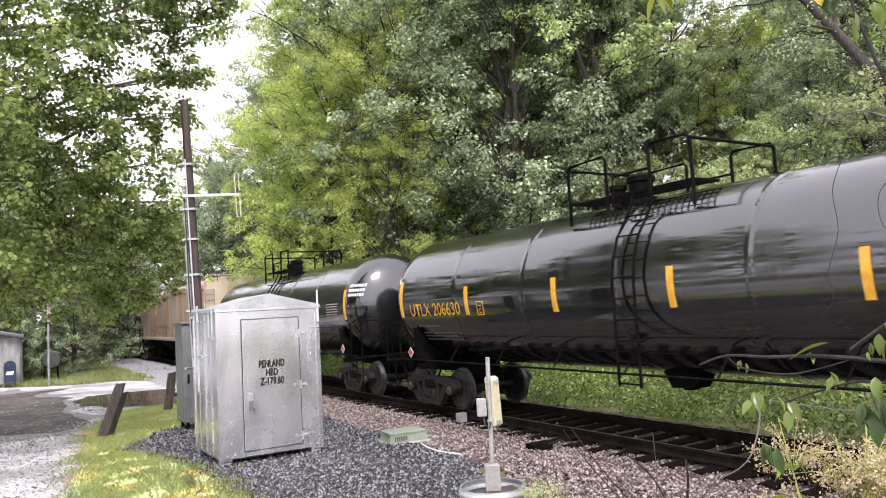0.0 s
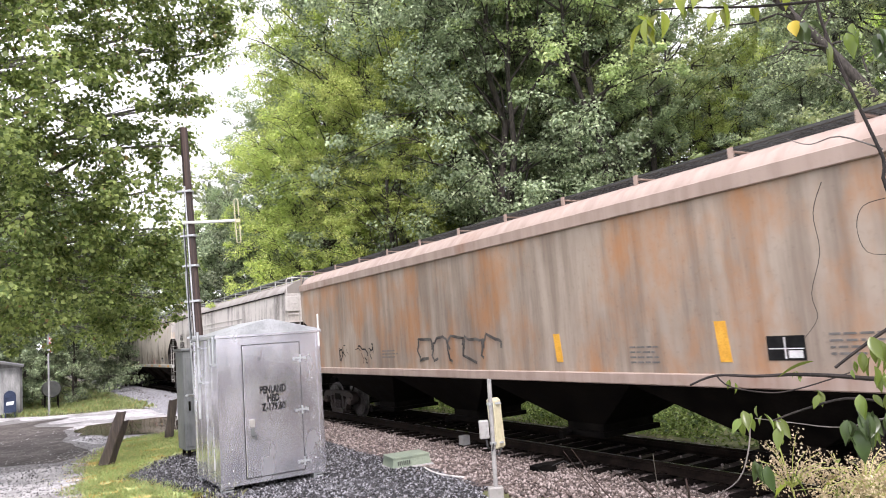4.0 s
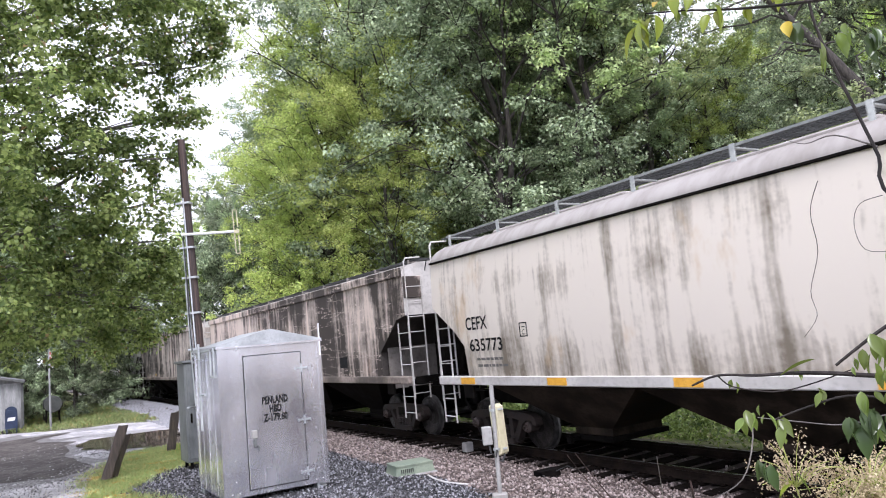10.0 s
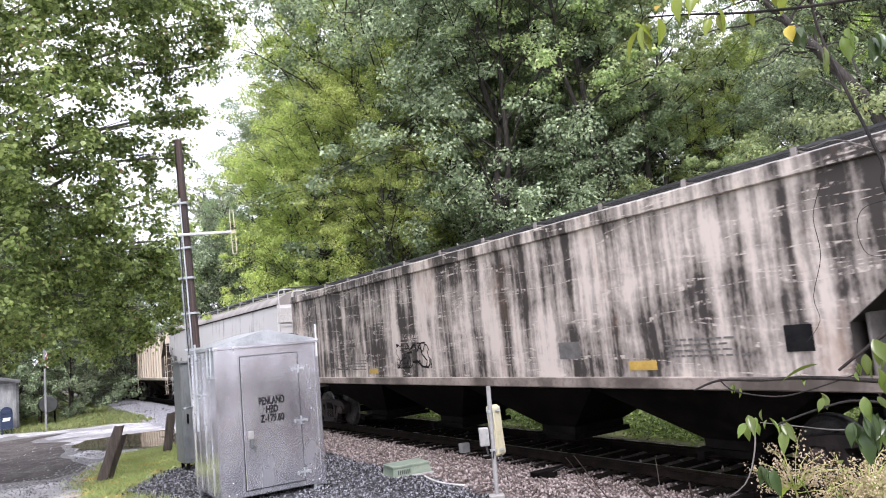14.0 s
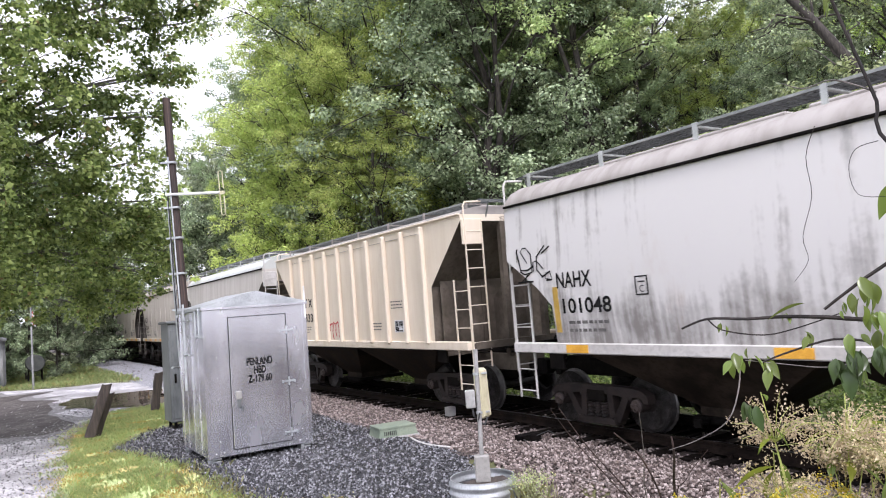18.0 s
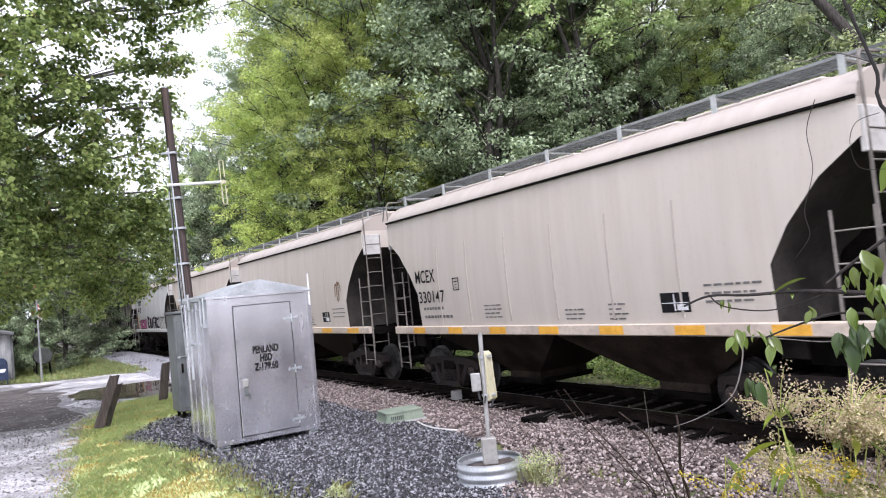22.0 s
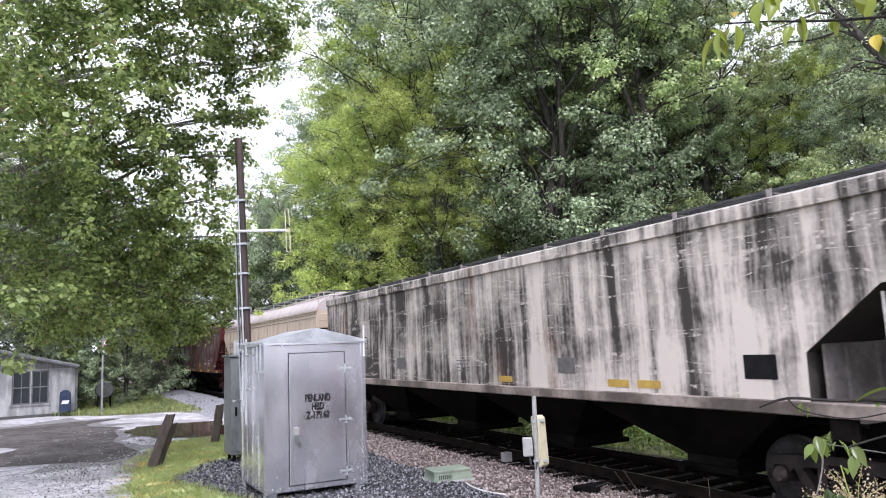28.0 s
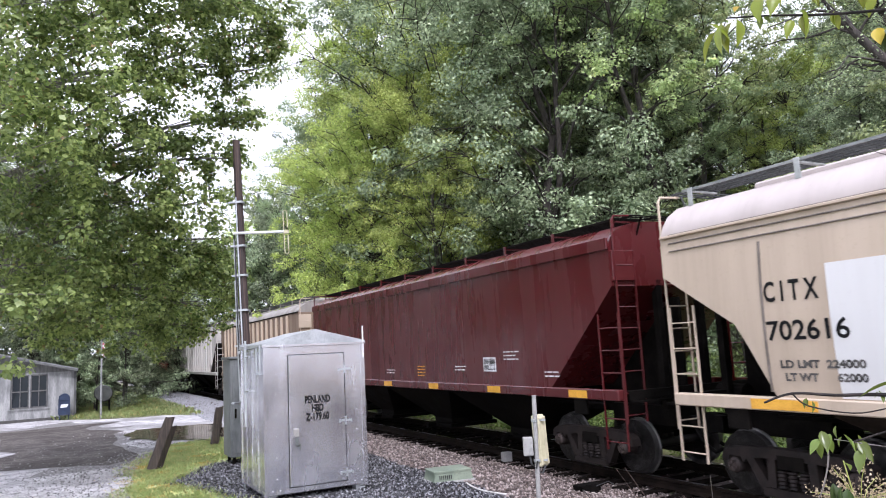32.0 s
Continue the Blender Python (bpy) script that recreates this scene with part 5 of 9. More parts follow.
BLACK_TANK = tank_paint("black_tank_paint", (0.0035, 0.0038, 0.0045), (0.008, 0.008, 0.0085), 1)
BLACK_TANK2 = tank_paint("black_tank_paint_worn", (0.004, 0.0043, 0.005), (0.013, 0.0135, 0.014), 2)
P3 = car_paint("tan_rusted_paint", (0.40, 0.33, 0.265), (0.10, 0.074, 0.056), 0.6, (0.40, 0.175, 0.055), 0.72, 0.6, 3, 0.7, 0.4)
END_CREAM = car_paint("cream_end_paint", (0.60, 0.52, 0.39), (0.28, 0.21, 0.14), 0.3, rough=0.55, seed=3.2, patch=0.2)
P3R = car_paint("pinkish_roof_paint", (0.40, 0.31, 0.26), (0.2, 0.14, 0.11), 0.45, rusty=0.35, rough=0.55, seed=3.5)
P4 = soot_paint("light_grey_paint", (0.60, 0.57, 0.53), (0.19, 0.175, 0.16), 0.20, 4, (0.40, 0.34, 0.28), 0.0, 0.3)
P5 = soot_paint("off_white_paint", (0.68, 0.62, 0.535), (0.19, 0.16, 0.12), 0.12, 5, (0.50, 0.33, 0.15), 0.17, 0.5)
P6 = soot_paint("pink_white_sooted_paint", (0.70, 0.585, 0.505), (0.045, 0.035, 0.028), 0.54, 6, scrapes=0.85, run=0.06)
P7 = soot_paint("cream_sooted_paint", (0.64, 0.56, 0.49), (0.04, 0.032, 0.027), 0.56, 7, scrapes=0.85)
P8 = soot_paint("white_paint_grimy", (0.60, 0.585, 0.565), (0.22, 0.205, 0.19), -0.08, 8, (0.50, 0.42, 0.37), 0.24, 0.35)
# Cream darkened: the shade at the car end is in the colour.
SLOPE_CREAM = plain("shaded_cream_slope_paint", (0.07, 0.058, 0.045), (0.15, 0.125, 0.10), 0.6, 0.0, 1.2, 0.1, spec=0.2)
P9 = car_paint("cream_paint", (0.72, 0.635, 0.51), (0.55, 0.45, 0.33), 0.45, (0.45, 0.26, 0.1), 0.1, 0.5, 9, 0.2)
P10 = car_paint("grey_beige_paint", (0.53, 0.50, 0.45), (0.30, 0.27, 0.23), 0.3, rough=0.42, seed=10, patch=0.2)
P11 = car_paint("beige_paint", (0.55, 0.495, 0.43), (0.36, 0.31, 0.25), 0.28, rough=0.4, seed=11, patch=0.15)
P12 = car_paint("beige_paint_clean", (0.56, 0.50, 0.43), (0.38, 0.33, 0.27), 0.22, rough=0.4, seed=12, patch=0.15)
P13 = car_paint("warm_beige_paint", (0.57, 0.50, 0.425), (0.38, 0.32, 0.26), 0.25, rough=0.42, seed=13, patch=0.15)
P14 = car_paint("pale_grey_paint", (0.60, 0.595, 0.57), (0.36, 0.35, 0.33), 0.25, rough=0.4, seed=14, patch=0.15)
P15 = soot_paint("grey_sooted_paint", (0.66, 0.59, 0.52), (0.04, 0.033, 0.028), 0.60, 15, scrapes=0.85, run=-0.07)
P16 = car_paint("sand_paint", (0.54, 0.44, 0.335), (0.31, 0.24, 0.17), 0.35, rough=0.42, seed=16, patch=0.3)
P16R = car_paint("white_roof_paint", (0.47, 0.415, 0.39), (0.33, 0.285, 0.265), 0.3, rough=0.6, seed=16.5)
P17 = car_paint("maroon_paint", (0.075, 0.0075, 0.0095), (0.125, 0.038, 0.034), 0.28, rough=0.26, seed=17, patch=0.2)
P18 = car_paint("tan_brown_paint", (0.22, 0.155, 0.105), (0.10, 0.06, 0.042), 0.6, rough=0.6, seed=18)
P19 = car_paint("chalky_white_paint", (0.58, 0.56, 0.52), (0.3, 0.26, 0.22), 0.4, rough=0.55, seed=19)
P20 = car_paint("faded_red_paint", (0.30, 0.07, 0.045), (0.16, 0.07, 0.05), 0.4, rough=0.55, seed=20)
END_GREY = plain("dusty_end_sheet_paint", (0.11, 0.10, 0.09), (0.24, 0.22, 0.20), 0.65, 0.0, 1.2, 0.1, spec=0.15)
# Slope sheets near black, with the shade under car ends painted in.
SLOPE = plain("shaded_slope_sheet", (0.03, 0.027, 0.024), (0.065, 0.058, 0.052), 0.65, 0.0, 1.5, 0.1, spec=0.15)
BOARD_DARK = plain("dark_galvanised_grating", (0.035, 0.037, 0.036), (0.075, 0.078, 0.075), 0.6, 0.2, 3.0, 0.1)
BOARD_GREY = plain("weathered_galvanised_grating", (0.10, 0.11, 0.105), (0.17, 0.18, 0.17), 0.6, 0.2, 3.0, 0.1)
ROOF_LOW = 4.24
EDGE_GREY = plain("dull_galvanised_angle", (0.20, 0.215, 0.21), (0.30, 0.315, 0.30), 0.5, 0.2, 3.0, 0.05)
EDGE_ZINC = plain("pale_galvanised_angle", (0.36, 0.38, 0.37), (0.50, 0.52, 0.50), 0.5, 0.2, 3.0, 0.05)
ROOF_PALE = car_paint("pale_green_white_roof_paint", (0.50, 0.515, 0.485), (0.36, 0.37, 0.34), 0.3, rough=0.5, seed=33, patch=0.2)
ROOF_GREY = car_paint("dirty_white_roof_paint", (0.33, 0.305, 0.28), (0.15, 0.13, 0.11), 0.5, rough=0.6, seed=30)
ROOF_BEIGE = car_paint("beige_roof_paint", (0.42, 0.365, 0.315), (0.30, 0.255, 0.215), 0.3, rough=0.5, seed=31, patch=0.15)
LADDER_RUSTY = plain("rusty_cream_ladder_paint", (0.16, 0.12, 0.095), (0.34, 0.28, 0.22), 0.6, 0.0, 2.5, 0.1)
LADDER_PALE = plain("chalky_ladder_paint", (0.42, 0.40, 0.37), (0.58, 0.56, 0.53), 0.55, 0.0, 2.5, 0.05)
SILL_GRIMY = plain("grimy_pale_sill_paint", (0.09, 0.072, 0.058), (0.36, 0.30, 0.255), 0.65, 0.0, 1.1, 0.1)
PALE = plain("pale_trim_paint", (0.47, 0.45, 0.42), (0.58, 0.56, 0.53), 0.5, 0.0, 1.5, 0.05)
WHITE_PATCH = car_paint("fresh_white_patch_paint", (0.70, 0.695, 0.68), (0.56, 0.55, 0.53), 0.2, rough=0.4, seed=41, patch=0.12)
DARK_SEAM = plain("grimy_seam_paint", (0.15, 0.125, 0.105), (0.24, 0.205, 0.175), 0.55, 0.0, 3.0, 0.0)
FAINT_SEAM = plain("faint_beige_seam_paint", (0.43, 0.385, 0.33), (0.49, 0.44, 0.38), 0.45, 0.0, 3.0, 0.0)
GREY_SEAM = plain("grey_seam_paint", (0.30, 0.27, 0.24), (0.38, 0.34, 0.30), 0.5, 0.0, 3.0, 0.0)
SOFT_INK = plain("worn_black_spray_paint", (0.035, 0.032, 0.03), (0.13, 0.12, 0.11), 0.65, 0.0, 5.0, 0.0)
FADED_INK = plain("faded_stencil_paint", (0.10, 0.095, 0.09), (0.17, 0.16, 0.15), 0.6, 0.0, 7.0, 0.0)
# Grimy bays taken near black: shade below the sill is in the colour.
DIRTY_SHADED_BAY = plain("grimy_shaded_bay_paint", (0.011, 0.0085, 0.0065), (0.04, 0.031, 0.0235), 0.7, 0.0, 2.0, 0.1, spec=0.06)
PALE_BAY = plain("grey_bay_paint", (0.26, 0.25, 0.235), (0.40, 0.385, 0.36), 0.6, 0.0, 2.0, 0.1)
OCHRE = plain("faded_yellow_strip", (0.42, 0.27, 0.05), (0.55, 0.36, 0.08), 0.5, 0.0, 6.0, 0.0)

tank_car(dict(mid=122.2, length=14.3, paint=BLACK_TANK, label="black tank car with yellow reflective strips and lettering", bars=(-7.1, -4.25, -1.46, 1.11, 3.85, 7.1),
              marks=(mark_text("UTLX 206630", 0.40, -6.68, 2.17, YELLOW, 0.004, 0.93, width=2.16), mark_frame(-3.9, 2.14, 0.24, YELLOW), mark_bars(-6.5, 1.92, 1, 1.0, FADED_INK, seed=2), mark_bars(-6.4, 1.76, 3, 1.6, FADED_INK, seed=3))))
tank_car(dict(mid=104.57, length=14.3, paint=BLACK_TANK2, label="black tank car with white lettering and worn grey patches", bars=(-7.1, -3.57, -1.59, -0.2, 1.91, 4.39, 7.1),
              marks=(mark_text("GATX 200945", 0.38, -6.85, 2.08, WHITE_INK, 0.006, 0.88, width=1.99), mark_frame(-4.62, 2.08, 0.24, WHITE_INK), mark_bars(-6.6, 1.84, 2, 1.9, FADED_INK, seed=4), mark_plate(-3.35, -2.3, 1.82, 2.12, plain("mustard_panel", (0.10, 0.07, 0.015), (0.16, 0.115, 0.025), 0.6), "stencil_panel", "faded mustard stencil panel"),
                     mark_plate(0.3, 4.9, 2.2, 2.75, plain("grey_patch_paint", (0.035, 0.037, 0.04), (0.055, 0.057, 0.06), 0.35), "repaint_patch", "dull grey repainted patch"), mark_bars(5.75, 2.60, 6, 0.9, GREY_SEAM, 0.03, 0.075, 5), mark_head(7.3, 7.68, 3.05, 3), mark_bars(4.7, 1.95, 3, 1.1, FADED_INK, seed=6))))
hopper_car(dict(mid=85.4, length=19.6, bays=4, style="flat", end="poly", chord=True, roof=4.48, board_up=0.02, paint=P3, roof_paint=P3R, trim=P3R, sill_paint=P3R, end_paint=END_CREAM, arch_paint=END_CREAM, ladder=LADDER_RUSTY, label="tan covered hopper car streaked with orange rust", cut_line=((0.0, 2.98), (0.55, 2.72), (1.22, 2.05)),
                marks=(mark_plate(2.5, 2.66, 1.64, 2.12, YELLOW, "reflector", slant=-0.1), mark_plate(5.8, 5.98, 1.64, 2.18, YELLOW, "reflector", slant=-0.08), mark_square(6.5, 1.66, 0.5, 0.3), mark_plate(8.36, 8.52, 1.6, 2.5, YELLOW, "reflector", slant=-0.22), mark_end(((3.62, 0.5, 0.9, 0.10), (3.5, 0.5, 0.95, 0.05), (3.40, 0.35, 0.9, 0.04), (3.30, 0.35, 0.9, 0.04), (3.20, 0.35, 0.75, 0.04))), mark_scribble(-6.9, -4.7, 1.62, 2.1, 14, INK, 31, 0.014), mark_spray(-2.3, 0.9, 1.62, 2.2, 5, SOFT_INK, 32, 0.03),
                       mark_bars(-4.2, 1.9, 3, 0.8, FADED_INK, seed=33), mark_bars(4.2, 1.85, 4, 0.6, FADED_INK, seed=34), mark_bars(7.3, 1.95, 4, 1.2, FADED_INK, seed=35))))
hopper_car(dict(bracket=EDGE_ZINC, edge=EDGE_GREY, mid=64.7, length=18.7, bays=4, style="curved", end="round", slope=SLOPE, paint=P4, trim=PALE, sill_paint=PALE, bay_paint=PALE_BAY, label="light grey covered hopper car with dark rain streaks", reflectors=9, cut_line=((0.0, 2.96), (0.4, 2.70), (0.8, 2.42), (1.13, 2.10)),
                marks=(mark_text("AOKX", 0.46, -7.93, 2.79, width=0.76), mark_text("601242", 0.44, -7.95, 2.40, wide=0.88, width=1.08), mark_text("LD LMT   218100", 0.16, -7.72, 2.10, SOFT_INK, 0.003, width=1.25), mark_text("LT WT      67900", 0.16, -7.66, 1.90, SOFT_INK, 0.003, width=1.25), mark_text("CU FT       6580", 0.16, -7.6, 1.70, SOFT_INK, 0.003, width=1.25), mark_bars(-0.6, 1.95, 4, 0.8, FADED_INK, seed=42), mark_bars(-3.3, 1.95, 4, 0.6, FADED_INK, seed=43), mark_bars(2.9, 1.95, 4, 0.9, FADED_INK, seed=44), mark_bars(6.4, 2.05, 6, 1.6, FADED_INK, seed=45),
                       mark_lines([(-3.75 + 1.15 * k, z, -2.72 + 1.15 * k, z) for k in range(7) for z in (3.36, 3.16, 2.24, 2.06)], PALE, 0.022), mark_text("WARNING", 0.13, -3.5, 2.11, FADED_INK, width=0.42), mark_text("WARNING", 0.13, 0.5, 2.11, FADED_INK, width=0.46), mark_text("WARNING", 0.13, 4.0, 2.11, FADED_INK, width=0.5),
                       mark_sill("DO NOT HAMMER ON CAR", 0.11, -7.0, 1.0), mark_sill("DO NOT HAMMER ON CAR", 0.11, 1.6, 1.15))))
hopper_car(dict(bracket=EDGE_ZINC, edge=EDGE_GREY, mid=44.66, length=18.9, bays=4, style="curved", end="round", slope=SLOPE, paint=P5, trim=PALE, sill_paint=PALE, bay_paint=DIRTY_SHADED_BAY, label="off-white covered hopper car with dark drips", reflectors=7, cut_line=((0.0, 2.96), (0.4, 2.70), (0.8, 2.42), (1.13, 2.10)),
                marks=(mark_text("CEFX", 0.36, -8.17, 2.42, width=0.76), mark_text("635773", 0.34, -8.1, 1.99, wide=0.9, width=1.12), mark_frame(-6.4, 2.2, 0.22), mark_square(6.24, 1.64, 0.52, 0.26), mark_bars(-7.9, 1.80, 2, 1.0, FADED_INK, 0.05, 0.13, 51), mark_bars(4.4, 1.72, 4, 0.6, FADED_INK, seed=52), mark_bars(3.3, 1.82, 6, 0.6, RED_INK, seed=53), mark_bars(7.3, 1.85, 5, 1.3, FADED_INK, seed=54))))
hopper_car(dict(mid=24.23, length=19.2, bays=4, style="flat", end="poly", chord=True, roof=ROOF_LOW, paint=P6, trim=P6, end_paint=PALE, ladder=LADDER_PALE, brake=1, board_up=0.03, sill_paint=SILL_GRIMY, label="pinkish white covered hopper car blackened by soot streaks", cut_line=((0.0, 2.92), (0.45, 2.84), (1.45, 2.08)), bulkhead=END_GREY, under=STEEL_UNDER,
                marks=(mark_text("H K R X", 0.40, -7.59, 2.60, INK, 0.004, 0.8, width=0.87), mark_text("600129", 0.42, -7.38, 2.14, INK, 0.004, 0.72, width=0.92), mark_scribble(-8.3, -7.0, 2.0, 2.28, 16, INK, 61, 0.03), mark_scribble(-7.2, -3.2, 1.58, 2.35, 46, SOFT_INK, 62, 0.018), mark_scribble(-1.5, 3.0, 1.6, 2.1, 30, SOFT_INK, 63, 0.012), mark_plate(-7.5, -7.0, 1.56, 1.68, OCHRE, "reflector"), mark_plate(-5.2, -4.6, 1.56, 1.68, OCHRE, "reflector"), mark_plate(3.0, 3.6, 1.56, 1.68, OCHRE, "reflector"),
                       mark_square(5.5, 1.72, 0.5, 0.3, None, False))))
hopper_car(dict(mid=3.6, length=19.4, bays=4, style="flat", end="poly", chord=True, roof=ROOF_LOW, paint=P7, trim=P7, end_paint=PALE, ladder=LADDER_PALE, brake=1, board_up=0.03, sill_paint=SILL_GRIMY, label="cream covered hopper car almost black with soot streaks", cut_line=((0.0, 2.92), (0.45, 2.84), (1.45, 2.08)), bulkhead=END_GREY,
                marks=(mark_text("UTGX", 0.34, -8.3, 2.45, FADED_INK, width=0.6), mark_square(7.45, 1.78, 0.36, 0.32, None, False), mark_end(((3.72, 0.45, 0.95, 0.12), (3.52, 0.45, 0.95, 0.12), (3.35, 0.6, 0.85, 0.05), (3.2, 0.6, 0.85, 0.05), (3.1, 0.6, 0.85, 0.05), (3.0, 0.6, 0.85, 0.05))), mark_square(3.3, 1.78, 0.52, 0.28, FADED_INK, False), mark_plate(4.86, 5.4, 1.58, 1.72, OCHRE, "reflector"), mark_plate(-4.2, -3.7, 1.58, 1.7, OCHRE, "reflector"), mark_scribble(-2.6, -1.0, 1.7, 2.25, 22, INK, 71, 0.016), mark_scribble(-6.5, -4.0, 1.7, 2.1, 22, SOFT_INK, 74, 0.012),
                       mark_bars(-5.2, 1.9, 4, 1.0, FADED_INK, seed=72), mark_bars(5.6, 1.98, 4, 1.3, FADED_INK, seed=73))))
hopper_car(dict(refl_at=((-8.1, 0.5), (-4.41, 0.5), (-0.66, 0.5), (2.9, 0.5), (6.6, 0.5)), bracket=EDGE_ZINC, edge=EDGE_GREY, mid=-17.05, length=19.0, bays=4, style="curved", end="round", slope=SLOPE, paint=P8, trim=PALE, sill_paint=PALE, bay_paint=DIRTY_SHADED_BAY, label="white covered hopper car with grimy lower panels", cut_line=((0.0, 2.96), (0.4, 2.70), (0.8, 2.42), (1.13, 2.10)),
                marks=(mark_text("NAHX", 0.36, -8.2, 2.40, width=0.81), mark_text("101048", 0.34, -8.1, 1.98, wide=0.9, width=1.09), mark_frame(-6.5, 2.2, 0.24), mark_plate(-8.32, -8.2, 1.66, 2.42, OCHRE, "reflector"), mark_plate(3.2, 3.35, 1.6, 2.1, OCHRE, "reflector"), mark_plate(-0.7, -0.58, 1.6, 2.05, OCHRE, "reflector"),
                       mark_scribble(-9.2, -8.3, 2.55, 3.15, 12, INK, 81, 0.012), mark_scribble(2.6, 6.8, 1.64, 2.05, 26, SOFT_INK, 82, 0.007), mark_scribble(4.4, 6.6, 1.95, 2.3, 7, INK, 85, 0.012), mark_bars(-8.0, 1.80, 2, 0.9, FADED_INK, 0.05, 0.13, 83), mark_bars(0.4, 1.8, 4, 0.7, FADED_INK, seed=84))))
hopper_car(dict(mid=-33.5, length=10.95, bays=2, style="flat", end="straight", cut_line=((0.0, 3.92), (1.28, 2.66)), roof=4.26, board_up=0.10, edge=EDGE_GREY, board=BOARD_GREY, slope=SLOPE_CREAM, frame_paint=SLOPE_CREAM, bulkhead=SLOPE_CREAM, paint=P9, trim=P9, ribs=10, rib_from=-4.1, rib_to=3.97, bay_paint=DIRTY_SHADED_BAY, label="cream covered hopper car with upright side posts", bay_in=0.2, eave=4.06, chord_paint=P9,
                marks=(mark_text("N D Y X", 0.36, -3.92, 2.46, wide=0.8, width=1.34), mark_text("298 333", 0.34, -3.94, 2.03, wide=0.8, width=1.36), mark_spray(-1.35, -0.55, 1.5, 2.0, 4, RED_INK, 91, 0.022), mark_square(2.43, 1.69, 0.42, 0.28, WHITE_INK, False), mark_square(2.46, 1.71, 0.36, 0.24, INK), mark_plate(-2.5, -2.4, 1.5, 1.88, YELLOW, "reflector"), mark_plate(0.25, 0.36, 1.5, 1.88, YELLOW, "reflector"), mark_plate(2.06, 2.18, 1.5, 1.94, YELLOW, "reflector"), mark_plate(3.82, 3.94, 1.55, 2.36, YELLOW, "reflector"), mark_plate(-0.6, -0.5, 1.5, 1.88, YELLOW, "reflector"), mark_plate(-4.12, -4.03, 1.5, 2.1, OCHRE, "reflector"),
                       mark_bars(-3.7, 1.86, 3, 0.9, FADED_INK, seed=92), mark_bars(1.3, 1.9, 3, 0.5, FADED_INK, seed=93), mark_bars(2.3, 2.4, 3, 0.6, FADED_INK, seed=94), mark_lines([(-4.1 + 0.897 * k + 0.07, 3.86, -3.2 + 0.897 * k - 0.07, 3.86) for k in range(9)], GREY_SEAM, 0.006))))
SILL_CREAM = plain("cream_sill_paint", (0.46, 0.385, 0.315), (0.58, 0.49, 0.40), 0.5, 0.0, 1.5, 0.05)
# Ladder beige darkened, since the ladders' shadow is put into the paint.
LADDER_BEIGE = plain("shaded_beige_ladder_paint", (0.12, 0.105, 0.09), (0.24, 0.215, 0.185), 0.6, 0.0, 2.5, 0.1)
# Beige darkened, so the shade below the car end is painted.
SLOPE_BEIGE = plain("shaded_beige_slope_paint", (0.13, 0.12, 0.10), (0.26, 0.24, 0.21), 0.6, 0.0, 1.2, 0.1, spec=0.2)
TWO_BAY = dict(roof_paint=ROOF_BEIGE, ladder=LADDER_BEIGE, slope=SLOPE, brake=1, bracket=EDGE_ZINC, edge=EDGE_GREY, board=BOARD_GREY, length=11.05, bays=2, style="curved", end="round", cut_line=((0.0, 3.5), (0.5, 3.15), (0.95, 2.64), (1.22, 2.2)), bay_in=0.35, bay_paint=DIRTY_SHADED_BAY)
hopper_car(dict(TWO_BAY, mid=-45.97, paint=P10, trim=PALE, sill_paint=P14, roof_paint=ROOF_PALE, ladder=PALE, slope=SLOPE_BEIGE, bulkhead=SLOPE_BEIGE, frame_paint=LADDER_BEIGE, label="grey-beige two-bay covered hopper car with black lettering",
                marks=(mark_text("TILX", 0.44, -4.34, 2.44, width=0.62), mark_text("340560", 0.40, -4.3, 2.02, wide=0.8, width=0.96), mark_frame(-2.88, 2.2, 0.26), mark_square(2.52, 1.67, 0.45, 0.26), mark_plate(-2.0, -1.88, 1.66, 2.08, OCHRE, "reflector"), mark_plate(-0.1, 0.02, 1.66, 2.08, OCHRE, "reflector"), mark_plate(1.7, 1.82, 1.66, 2.1, OCHRE, "reflector"), mark_plate(4.15, 4.27, 1.66, 2.5, OCHRE, "reflector", "", -0.12), mark_plate(-4.42, -4.32, 1.66, 2.35, OCHRE, "reflector", "", 0.0),
                       mark_bars(-4.1, 1.82, 2, 0.9, FADED_INK, 0.05, 0.12, 101), mark_bars(-1.6, 1.9, 4, 0.45, RED_INK, seed=102), mark_bars(1.0, 1.78, 2, 0.5, FADED_INK, seed=103), mark_bars(3.2, 1.95, 3, 0.7, FADED_INK, seed=104))))


def sister_marks(number, seed, extra=()):
    return (mark_text("MCEX", 0.40, -4.32, 2.44, bold=0.004, width=0.82), mark_text(number, 0.36, -4.24, 2.0, bold=0.004, wide=0.82, width=1.06), mark_frame(-2.82, 2.22, 0.22), mark_square(2.54, 1.64, 0.5, 0.28), mark_bars(-4.1, 1.84, 1, 0.9, FADED_INK, 0.06, 0.12, seed), mark_bars(-4.1, 1.66, 1, 1.1, FADED_INK, 0.06, 0.12, seed + 1), mark_bars(3.3, 1.98, 3, 0.8, FADED_INK, 0.03, 0.11, seed + 2), mark_bars(-1.8, 1.86, 4, 0.45, FADED_INK, seed=seed + 3),
            mark_bars(0.5, 1.72, 3, 0.4, FADED_INK, seed=seed + 4), mark_bars(1.5, 1.78, 4, 0.3, FADED_INK, seed=seed + 5), mark_seams((-3.4, -2.3, -1.0, 0.3, 1.6, 2.9), 1.56, 3.2, FAINT_SEAM)) + tuple(extra)


